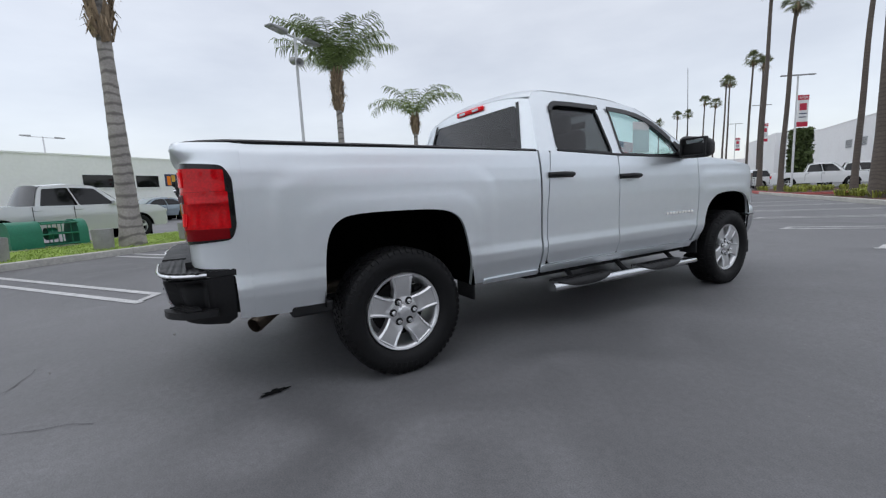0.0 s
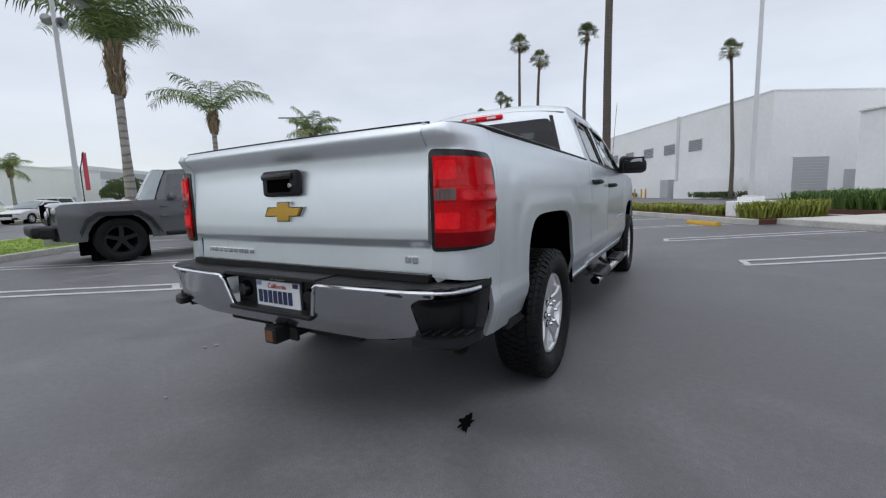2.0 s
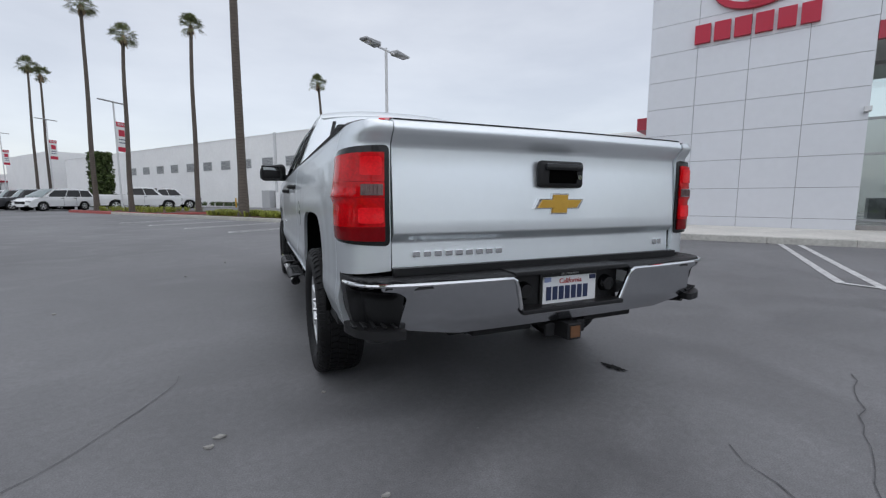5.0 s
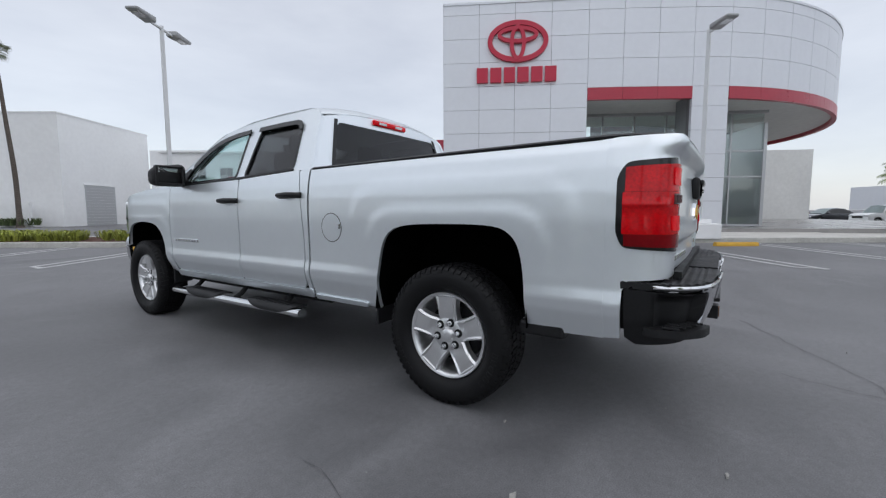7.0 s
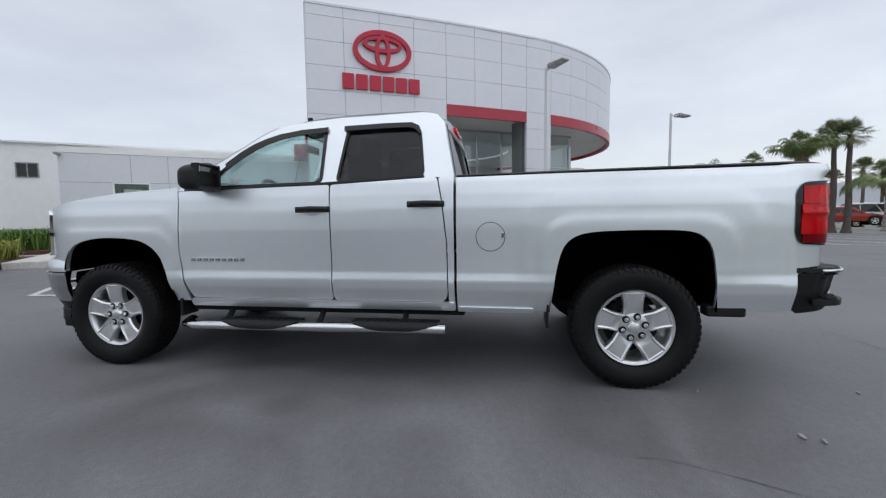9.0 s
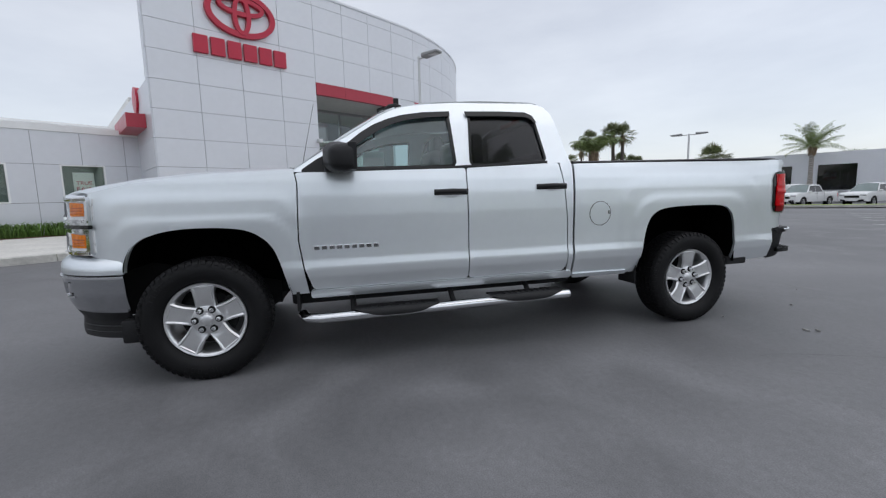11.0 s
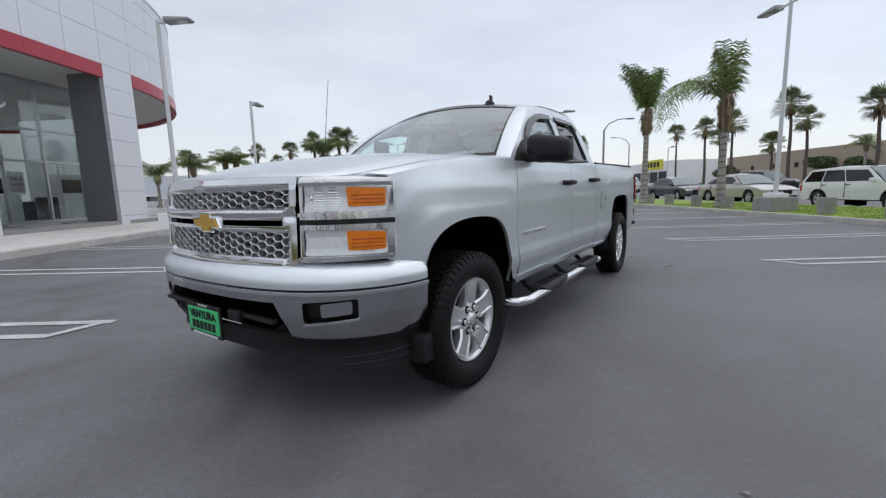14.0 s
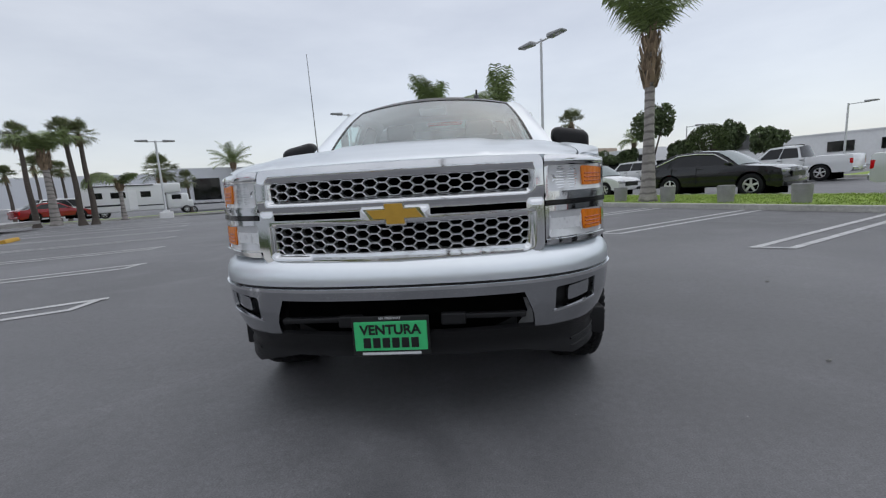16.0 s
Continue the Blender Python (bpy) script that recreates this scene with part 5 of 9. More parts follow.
def bowtie(name, c, w, h, y_out, parent, slant=0.028):
    """A cross-shaped emblem: a wide slanted bar and a tall block."""
    def shape(k):
        a, b, p, q = w / 2 * k, h * 0.24 * k if k == 1 else h * 0.19, w * 0.165 * (k if k == 1 else 0.86), h / 2 * (k if k == 1 else 0.86)
        return [(-a + slant, b), (-p, b), (-p + 0.004, q), (p + 0.004, q), (p, b), (a, b), (a - slant, -b), (p, -b), (p - 0.004, -q), (-p - 0.004, -q), (-p, -b), (-a, -b)]
    for nm, k, d, mt in (("emblem_rim", 1.0, 0.014, CHROME), ("emblem_face", 0.88, 0.02, GOLD)):
        pts = shape(k)
        sgn = 1 if y_out > 0 else -1
        n = len(pts)
        vs = [(c[0] + x, c[1] + y_out * 0.0, c[2] + z) for x, z in pts] + [(c[0] + x * 0.96, c[1] + sgn * d, c[2] + z * 0.94) for x, z in pts]
        fs = [(i, (i + 1) % n, n + (i + 1) % n, n + i) for i in range(n)] + [tuple(range(n, 2 * n))]
        bm = bmesh.new()
        bv = [bm.verts.new(v) for v in vs]
        for q in fs:
            bm.faces.new([bv[i] for i in q])
        part(nm, bm, mt, parent)


bowtie("tail_emblem", (0.0, -1.066, 1.032), 0.285, 0.098, -1, gate)
for k in range(9):      # raised maker's lettering as plain blocks
    x = -0.675 + k * 0.047
    part("badge_block", boxed((x, -1.052 + 0.022 * (x / 0.78) ** 2, 0.832), (0.032, 0.012, 0.024), 0.003), CHROME, gate)
for x in (0.665, 0.70):
    part("badge_block", boxed((x, -1.035, 0.832), (0.026, 0.012, 0.028), 0.003), CHROME, gate)

# tail lights wrap the corners
for sx in (-1, 1):
    lamp = thing("tail_light")
    lamp.parent = truck
    def fl(s, z, k=0.0, sx=sx):
        x, y, z = corner(s, z, k + 0.012 * math.sin(math.pi * min(1.0, max(0.0, (s - 0.05) / (L - 0.05)))))
        return (sx * x, y, z)
    s0 = 0.062
    housing = [(s0, 0.95), (s0 + 0.025, 0.89), (L - 0.004, 0.870), (L - 0.004, 1.256), (s0 + 0.035, 1.238), (s0, 1.18)]
    sheet("housing", rounded(housing, 0.025), lambda s, z: fl(s, z, 0.006), GLOSSBLACK, lamp, thick=0.04, flip=sx > 0, step=0.022)
    a, b = s0 + 0.024, L - 0.024
    LENS = rounded([(a, 0.955), (a + 0.015, 0.905), (b, 0.893), (b, 1.238), (a + 0.02, 1.222), (a, 1.17)], 0.012)
    def swell(s, z):        # facets of the moulded lens
        d = 0.012 + 0.0015 * math.sin((z - 0.9) * 40)
        d += 0.010 * ease(1.045, 1.062, z) * (1 - ease(1.062, 1.10, z)) * ease(b - 0.09, b - 0.12, s)
        return fl(s, z, d)
    def cut(z0, z1):
        return [(s, min(z1, max(z0, z))) for s, z in LENS]
    for z0, z1, mt in ((0.89, 0.945, RED_DARK), (0.946, 1.058, RED_LENS), (1.059, 1.116, RED_LENS), (1.117, 1.228, RED_LENS)):
        la = a + (0.008 if z0 < 0.93 or z1 > 1.2 else 0.0)
        sheet("lens", rounded([(la, z0 + (0.008 if z0 < 0.9 else 0)), (b, z0), (b, z1), (la, z1 - (0.012 if z1 > 1.2 else 0))], 0.004, 2), swell, mt, lamp, thick=0.016, flip=sx > 0, step=0.018)
    for sc, z, w, h, mt in ((0.30, 1.175, 0.075, 0.07, RED_BRIGHT), (0.30, 0.99, 0.085, 0.06, RED_BRIGHT)):
        sheet("reflector", rounded([(sc - w / 2, z - h / 2), (sc + w / 2, z - h / 2), (sc + w / 2, z + h / 2), (sc - w / 2, z + h / 2)], 0.012), lambda s, z: fl(s, z, 0.0165 + 0.0015 * math.sin((z - 0.9) * 40)), mt, lamp, thick=0.006, flip=sx > 0, step=0.02)
    rl = sheet("reversing_lens", rounded([(b - 0.082, 1.066), (b - 0.006, 1.066), (b - 0.006, 1.108), (b - 0.082, 1.108)], 0.004), lambda s, z: fl(s, z, 0.017), CLEAR_DIM, lamp, "clear reversing lens", thick=0.012, flip=sx > 0, step=0.02)
    for k in range(6):
        p, q = fl(b - 0.012 - 0.013 * k, 1.072, 0.019), fl(b - 0.012 - 0.013 * k, 1.102, 0.019)
        part("lens_flute", tube(bmesh.new(), [p, q], 0.0025, 6), CLEAR_DIM, rl, smooth=True)

# rear bumper
bumper = thing("rear_bumper")
bumper.parent = truck
atb, LB = plan_curve([(0, -1.215), (0.35, -1.213), (0.62, -1.20), (0.80, -1.175), (0.895, -1.13), (0.945, -1.05), (0.958, -0.95), (0.958, -0.87)])


def rear_face(s, z, k=0.0):
    x, y, nx, ny = atb(abs(s))
    o = k - 0.16 * max(0, 0.735 - z) - 0.9 * max(0, 0.60 - z) ** 1.5
    return ((1 if s >= 0 else -1) * (x + abs(nx) * o), y - abs(ny) * o, z)


face = [(-0.80, 0.565), (-0.55, 0.522), (0.55, 0.522), (0.80, 0.565), (0.765, 0.69), (0.80, 0.712), (0.86, 0.716), (0.86, 0.735), (0.31, 0.735), (0.30, 0.70), (0.265, 0.592), (0.24, 0.578), (-0.24, 0.578),
        (-0.265, 0.592), (-0.30, 0.70), (-0.31, 0.735), (-0.86, 0.735), (-0.86, 0.716), (-0.80, 0.712), (-0.765, 0.69)]
sheet("bumper_face", rounded(face, 0.012, 2), rear_face, BUMPER, bumper, thick=0.012, step=0.03, flip=False)
part("pad_joint", boxed((0, -1.06, 0.768), (1.56, 0.03, 0.03)), PLASTIC, bumper)
edge = [(LB - 0.12, 0.736), (0.86, 0.738), (0.6, 0.738), (0.33, 0.737), (0.312, 0.725), (0.302, 0.70), (0.272, 0.600), (0.262, 0.585), (0.24, 0.577), (0.0, 0.576)]
edge = dense(edge + [(-a, b) for a, b in edge[-2::-1]], 0.04)[:-1]
edge = [p for p in edge if abs(p[0]) < LB - 0.1]
k0 = max(range(len(edge)), key=lambda k: edge[k][0])
run = [p for p in edge[k0:] + edge[:k0]]
cutoff = next((k for k in range(1, len(run)) if run[k][0] > run[k - 1][0] + 1e-6), len(run))
part("chrome_edge", tube(bmesh.new(), [rear_face(s, z, 0.004) for s, z in run[:cutoff]], 0.0075, 8), CHROME, bumper, "thin chrome edge line", smooth=True)
plan = [(atb(s)[0] - 0.006, atb(s)[1] + 0.006) for s in [LB * k / 24 for k in range(25)]]
for sx in (-1, 1):
    sheet("step_pad", [(sx * x, y) for x, y in ([(0.312, -1.208)] + [p for p in plan if p[0] > 0.33] + [(0.925, -0.87), (0.915, -0.99), (0.78, -1.035), (0.312, -1.05)])],
          lambda x, y: (x, y, 0.750 + 0.003 * math.sin(y * 220) - 0.02 * max(0, -1.18 - y) * 10), PLASTIC, bumper, thick=0.03, step=0.012, soft=0.003)
part("plate_recess", boxed((0, -1.10, 0.66), (0.60, 0.08, 0.16)), PLASTIC, bumper)
part("recess_shelf", box(bmesh.new(), (0, -1.17, 0.588), (0.55, 0.09, 0.02), 0.005), PLASTIC, bumper)
part("recess_shelf", boxed((0, -1.13, 0.748), (0.62, 0.14, 0.018), 0.004), PLASTIC, bumper)
for x in (-0.23, 0.225):
    part("socket_cover", lathe(bmesh.new(), [(0.0, -0.03), (0.03, -0.03), (0.038, -0.015), (0.04, 0.0)], 20, "y", (x, -1.14, 0.665)), GLOSSBLACK, bumper, smooth=True)
for sx in (-1, 1):
    corner = [(0.775, 0.705), (LB - 0.01, 0.72), (LB - 0.01, 0.50), (LB - 0.05, 0.47), (0.80, 0.515)]
    sheet("corner_cap", corner, lambda s, z, sx=sx: rear_face(sx * s, z, -0.045 if 0.56 < z < 0.695 and 0.80 < s < LB - 0.13 else -0.002), PLASTIC, bumper, thick=0.015, flip=sx < 0, step=0.03)
    sheet("corner_step", rounded([(0.76, -1.19), (0.86, -1.168), (0.935, -1.105), (0.966, -1.0), (0.955, -0.95), (0.78, -1.03)], 0.03), lambda x, y, sx=sx: (sx * x, y, 0.568), PLASTIC, bumper, thick=0.032, flip=sx < 0, step=0.04)
    for k in range(5):
        part("tread_rib", boxed((sx * (0.80 + 0.035 * k), -1.105 + 0.012 * k, 0.576), (0.012, 0.11 - 0.012 * k, 0.008), 0.002), PLASTIC, bumper)
part("hitch", boxed((0, -1.10, 0.475), (0.075, 0.22, 0.075), 0.006), PLASTIC, truck)
part("hitch_socket", boxed((0, -1.212, 0.475), (0.05, 0.006, 0.05)), RUST, truck)
part("hitch_bar", tube(bmesh.new(), [(-0.45, -1.02, 0.50), (0.45, -1.02, 0.50)], 0.035, 8), UNDER, truck)
for sx in (-1, 1):
    part("chain_plate", boxed((sx * 0.085, -1.14, 0.475), (0.05, 0.02, 0.06), 0.006), PLASTIC, truck)
for sx in (-1, 1):
    part("safety_bracket", boxed((sx * 0.30, -1.05, 0.50), (0.30, 0.10, 0.05), 0.01), UNDER, truck)

plate = thing("rear_licence_plate")
plate.parent = truck
part("plate_frame", boxed((0.01, -1.146, 0.657), (0.318, 0.012, 0.166), 0.004), BLACK_INK, plate)
part("plate", boxed((0.01, -1.154, 0.655), (0.296, 0.006, 0.122), 0.003), PLATE_WHITE, plate, "white enamel plate")
for k in range(7):
    part("plate_bar", boxed((-0.108 + k * 0.034, -1.1585, 0.643), (0.026, 0.003, 0.060), 0.001), PLATE_BLUE, plate)
words("state_name", "California", 0.032, pose(0.01, -1.1588, 0.694, 90, 0, 0), PLATE_RED, plate, 0.001)
words("frame_words", "101 FREEWAY", 0.016, pose(0.01, -1.1540, 0.7275, 90, 0, 0), PLATE_WHITE, plate, 0.001)
part("frame_bar", boxed((0.01, -1.153, 0.583), (0.25, 0.003, 0.009)), PLATE_WHITE, plate)
for x in (-0.115, 0.135):
    part("sticker", boxed((x, -1.1585, 0.704), (0.034, 0.003, 0.02)), PLATE_BLUE if x > 0 else material("red_sticker", (0.25, 0.3, 0.5), 0.6), plate)

# ---- front ----
def nose(x):
    return 4.545 - 0.22 * x * x - 1.7 * max(0.0, abs(x) - 0.60) ** 2


def nose_pt(x, z, k=0.0):
    return (x, nose(x) + k - 0.05 * (z - 0.95) - 0.25 * max(0, z - 1.12), z)


grille = thing("grille")
grille.parent = truck
GR_OUT = [(-0.592, 1.0), (-0.592, 1.170), (0.592, 1.170), (0.592, 1.0), (0.592, 0.80), (0.56, 0.778), (-0.56, 0.778), (-0.592, 0.80)]
UP = [(-0.535, 1.038), (0.535, 1.038), (0.535, 1.112), (-0.535, 1.112)]
LOW = [(-0.52, 0.815), (0.52, 0.815), (0.53, 0.928), (-0.53, 0.928)]
SLOT_L, SLOT_R = [(-0.52, 0.958), (-0.14, 0.958), (-0.14, 0.984), (-0.52, 0.984)], [(0.14, 0.958), (0.52, 0.958), (0.52, 0.984), (0.14, 0.984)]
def surround(x, z):
    lip = 0.0
    for z0, z1 in ((1.038, 1.112), (0.815, 0.928)):
        d = max(abs(x) - 0.53, abs(z - (z0 + z1) / 2) - (z1 - z0) / 2)
        lip = max(lip, 0.022 * (1 - ease(0.0, 0.018, d)))
    return nose_pt(x, z, 0.020 - lip + (0.012 * math.sin((z - 1.0) * 40) if 0.99 < z < 1.035 else 0.0))
sheet("surround", rounded(GR_OUT, 0.03), surround, CHROME, grille, thick=0.03, holes=(rounded(UP, 0.012), rounded(LOW, 0.015), SLOT_L, SLOT_R), step=0.02, flip=True, soft=0.003)
sheet("grille_back", [(-0.58, 0.79), (0.58, 0.79), (0.58, 1.14), (-0.58, 1.14)], lambda x, z: nose_pt(x, z, -0.045), LINER, grille, flip=True, step=0.08)


def hex_mesh(name, x0, x1, z0, z1, cols, rows_n):
    """An open honeycomb of bright bars."""
    bm = bmesh.new()
    sp, h = (x1 - x0) / cols, (z1 - z0) / rows_n
    w = sp / 0.75
    clampx, clampz = lambda x: max(x0 - 0.008, min(x1 + 0.008, x)), lambda z: max(z0 - 0.004, min(z1 + 0.004, z))
    for i in range(cols + 1):
        for j in range(-1, rows_n + 1):
            cx, cz = x0 + i * sp, z0 + (j + (0.5 if i % 2 else 1.0)) * h
            if cz < z0 - h * 0.1 or cz > z1 + h * 0.1:
                continue
            hx = lambda k, q: [(cx + a * w * k, cz + b * h * q) for a, b in ((-0.5, 0), (-0.25, 0.5), (0.25, 0.5), (0.5, 0), (0.25, -0.5), (-0.25, -0.5))]
            lay = [[bm.verts.new(nose_pt(clampx(x), clampz(z), d)) for x, z in pts] for pts, d in ((hx(1.0, 1.0), 0.0), (hx(0.90, 0.86), 0.003), (hx(0.89, 0.84), -0.035))]
            for a, b in zip(lay, lay[1:]):
                for q in range(6):
                    bm.faces.new((a[q], a[(q + 1) % 6], b[(q + 1) % 6], b[q]))
    return part(name, bm, ALLOY, grille)


hex_mesh("upper_honeycomb", -0.53, 0.53, 1.04, 1.110, 22, 2)
hex_mesh("lower_honeycomb", -0.522, 0.522, 0.817, 0.926, 22, 3)
bowtie("front_emblem", (0.0, 4.556, 0.968), 0.262, 0.098, 1, grille)

for sx in (-1, 1):
    hl = thing("headlight")
    hl.parent = truck
    def fh(x, z, k=0.0, sx=sx):
        p = nose_pt(x, z, k)
        return (sx * p[0], p[1], p[2])
    U0, U1, D0, D1 = 1.018, 1.124, 0.832, 0.940
    hole = lambda z0, z1: rounded([(0.612, z0), (0.886, z0), (0.886, z1 - 0.004), (0.612, z1)], 0.012)
    sheet("bezel", rounded([(0.598, 0.802), (0.905, 0.806), (0.900, 1.152), (0.80, 1.162), (0.598, 1.166)], 0.012), lambda x, z: fh(x, z, 0.010 + 0.010 * math.sin(min(1.0, max(0.0, (z - 1.124) / 0.042)) * math.pi)), CHROME, hl, thick=0.05, flip=sx > 0, step=0.02, holes=(hole(U0, U1), hole(D0, D1)))
    sheet("black_bar", [(0.60, 0.962), (0.908, 0.962), (0.908, 0.984), (0.60, 0.984)], lambda x, z: fh(x, z, 0.018), GLOSSBLACK, hl, thick=0.03, flip=sx > 0, step=0.04)
    for z0, z1 in ((U0, U1), (D0, D1)):
        sheet("reflector", [(0.60, z0 - 0.01), (0.895, z0 - 0.01), (0.895, z1 + 0.01), (0.60, z1 + 0.01)], lambda x, z: fh(x, z, -0.024), FROST, hl, flip=sx > 0, step=0.04)
        # opaque lens; the bright reflector look is put into its pale colour
        lens = sheet("lamp_lens", hole(z0 - 0.002, z1 + 0.002), lambda x, z: fh(x, z, 0.002 - 0.006 * math.sin(math.pi * (z - z0) / (z1 - z0))), LENS_WHITE, hl, "opaque silver-white lens, the reflector's brightness put into its colour", thick=0.004, flip=sx > 0, step=0.02)
        sheet("amber_lens", rounded([(0.776, z0 + 0.018), (0.880, z0 + 0.018), (0.880, z1 - 0.014), (0.768, z1 - 0.006)], 0.01), lambda x, z: fh(x, z, 0.007 + 0.002 * math.sin(x * 300)), AMBER, hl, "amber corner lens", thick=0.02, flip=sx > 0, step=0.012, soft=0.002)
        for zz in (z0 + 0.034, z0 + 0.050, z0 + 0.066):
            part("amber_rib", tube(bmesh.new(), [fh(0.785, zz, 0.0085), fh(0.83, zz, 0.0095), fh(0.876, zz, 0.0085)], 0.0028, 6), AMBER_DARK, hl, smooth=True)
        sheet("chrome_trim", [(0.60, z0 - 0.022), (0.905, z0 - 0.020), (0.905, z0 - 0.006), (0.60, z0 - 0.006)], lambda x, z: fh(x, z, 0.022), CHROME, hl, thick=0.012, flip=sx > 0, step=0.04)
        if z0 > 1:
            for k in range(9):
                for c in (0.668, 0.722):
                    p = [fh(c + dx, z0 + 0.014 + k * 0.0105, 0.0 - 9 * dx * dx) for dx in (-0.024, -0.012, 0.0, 0.012, 0.024)]
                    part("reflector_fin", tube(bmesh.new(), p, 0.0016, 5), CHROME, lens)
            part("bulb_cup", lathe(bmesh.new(), [(0.0, 0.006), (0.016, 0.012), (0.022, 0.0)], 20, "y", (sx * 0.628, nose(0.628) - 0.022, (z0 + z1) / 2)), CHROME, lens, smooth=True)
        else:
            sheet("diffuser", rounded([(0.618, z0 + 0.004), (0.768, z0 + 0.004), (0.768, z1 - 0.006), (0.618, z1 - 0.006)], 0.012), lambda x, z: fh(x, z, -0.0015 + 0.0012 * math.sin(x * 420)), FROST, lens, thick=0.01, flip=sx > 0, step=0.015, soft=0.002)

fb = thing("front_bumper")
fb.parent = truck
atf, LF = plan_curve([(0, 4.615), (0.30, 4.60), (0.55, 4.55), (0.74, 4.455), (0.86, 4.325), (0.925, 4.20), (0.945, 4.11), (0.948, 4.055)])


def chin(s, z, k=0.0):
    x, y, nx, ny = atf(abs(s))
    o = k + table([(0.40, -0.085), (0.48, -0.035), (0.56, -0.008), (0.66, 0.0), (0.69, 0.002), (0.73, 0.004), (0.765, -0.008), (0.79, -0.035), (0.805, -0.085)], z)
    return ((1 if s >= 0 else -1) * (x + abs(nx) * o), y + abs(ny) * o, z)


sheet("painted_top", [(-LF, 0.692), (LF, 0.692), (LF, 0.77), (LF - 0.08, 0.79), (0.62, 0.803), (0.52, 0.786), (0, 0.78), (-0.52, 0.786), (-0.62, 0.803), (-LF + 0.08, 0.79), (-LF, 0.77)], chin, SILVER, fb, step=0.03, thick=0.02, flip=True)
FOG = [(0.640, 0.540), (0.880, 0.562), (0.880, 0.648), (0.640, 0.636)]
MID = [(-0.54, 0.535), (-0.50, 0.628), (0.50, 0.628), (0.54, 0.535), (0.50, 0.475), (-0.50, 0.475)]
sheet("bright_face", [(-LF, 0.47), (-LF + 0.03, 0.452), (-0.80, 0.45), (-0.56, 0.47), (-0.545, 0.535), (-0.50, 0.632), (0.50, 0.632), (0.545, 0.535), (0.56, 0.47), (0.80, 0.45), (LF - 0.03, 0.452), (LF, 0.47), (LF, 0.682), (-LF, 0.682)],
      lambda s, z: chin(s, z, 0.003), BUMPER, fb, step=0.03, thick=0.015, flip=True, holes=(rounded(FOG, 0.015), rounded([(-a, b) for a, b in FOG], 0.015)))
sheet("seam", [(-LF, 0.680), (LF, 0.680), (LF, 0.694), (-LF, 0.694)], lambda s, z: chin(s, z, -0.006), GLOSSBLACK, fb, step=0.04, flip=True)
sheet("bright_edge", [(-LF, 0.668), (LF, 0.668), (LF, 0.680), (-LF, 0.680)], lambda s, z: chin(s, z, 0.009), CHROME, fb, step=0.04, flip=True)
sheet("intake", MID, lambda s, z: chin(s, z, -0.05), LINER, fb, step=0.05, flip=True)
for sx in (-1, 1):
    part("intake_bar", boxed((sx * 0.33, 4.565, 0.545), (0.34, 0.03, 0.022), 0.006), PLASTIC, fb)
    part("tow_block", boxed((sx * 0.21, 4.58, 0.54), (0.10, 0.03, 0.05), 0.008), PLASTIC, fb)
    fog = thing("fog_light")
    fog.parent = truck
    sheet("pocket", rounded([(0.63, 0.53), (0.89, 0.552), (0.89, 0.658), (0.63, 0.646)], 0.015), lambda s, z, sx=sx: chin(sx * s, z, -0.035), PLASTIC, fog, step=0.04, flip=sx > 0)
    sheet("lens", rounded([(0.715, 0.565), (0.855, 0.578), (0.855, 0.636), (0.715, 0.626)], 0.015), lambda s, z, sx=sx: chin(sx * s, z, -0.012), BUMPER, fog, "clear fog lens", step=0.03, thick=0.02, flip=sx > 0)
    sheet("chrome_lip", [(0.636, 0.528), (0.884, 0.550), (0.884, 0.560), (0.636, 0.538)], lambda s, z, sx=sx: chin(sx * s, z, 0.006), CHROME, fog, step=0.03, flip=sx > 0)
sheet("air_dam", [(-LF + 0.01, 0.455), (-0.62, 0.465), (-0.50, 0.48), (0.50, 0.48), (0.62, 0.465), (LF - 0.01, 0.455), (LF - 0.015, 0.39), (LF - 0.03, 0.295), (0.80, 0.300), (0.66, 0.335), (0.50, 0.368), (-0.50, 0.368), (-0.66, 0.335), (-0.80, 0.300), (-LF + 0.03, 0.295), (-LF + 0.015, 0.39)],
      lambda s, z: chin(s, z, 0.004 + 0.10 * max(0.0, 0.44 - z)), PLASTIC, fb, step=0.03, thick=0.02, flip=True)
for sx in (-1, 1):      # ribs along the dam, and the rubber flap before the wheel
    for z in (0.330, 0.365):
        part("dam_rib", tube(bmesh.new(), [chin(sx * (LF - 0.04 - 0.05 * k), z, 0.012) for k in range(9)], 0.006, 6), PLASTIC, fb, smooth=True)
    part("tyre_flap", box(bmesh.new(), (sx * 0.865, 4.05, 0.345), (0.17, 0.10, 0.14), 0.014, 2), PLASTIC, fb, smooth=True)
gp = thing("dealer_plate")
gp.parent = truck
part("plate_frame", boxed((0.045, 4.60, 0.482), (0.315, 0.012, 0.165), 0.004), BLACK_INK, gp)
part("plate", boxed((0.045, 4.607, 0.482), (0.296, 0.006, 0.122), 0.003), PLATE_GREEN, gp, "bright green paper plate")
words("plate_word", "VENTURA", 0.055, pose(0.045, 4.612, 0.508, 90, 0, 180), BLACK_INK, gp, 0.001, fit=0.25, bold=0.03)
for k in range(6):
    part("plate_block", boxed((0.045 - 0.098 + k * 0.039, 4.6115, 0.455), (0.03, 0.003, 0.042), 0.002), BLACK_INK, gp)
words("frame_words", "101 FREEWAY", 0.015, pose(0.045, 4.6075, 0.556, 90, 0, 180), PLATE_WHITE, gp, 0.001)
part("frame_bar", boxed((0.045, 4.6075, 0.409), (0.24, 0.003, 0.010)), PLATE_WHITE, gp)

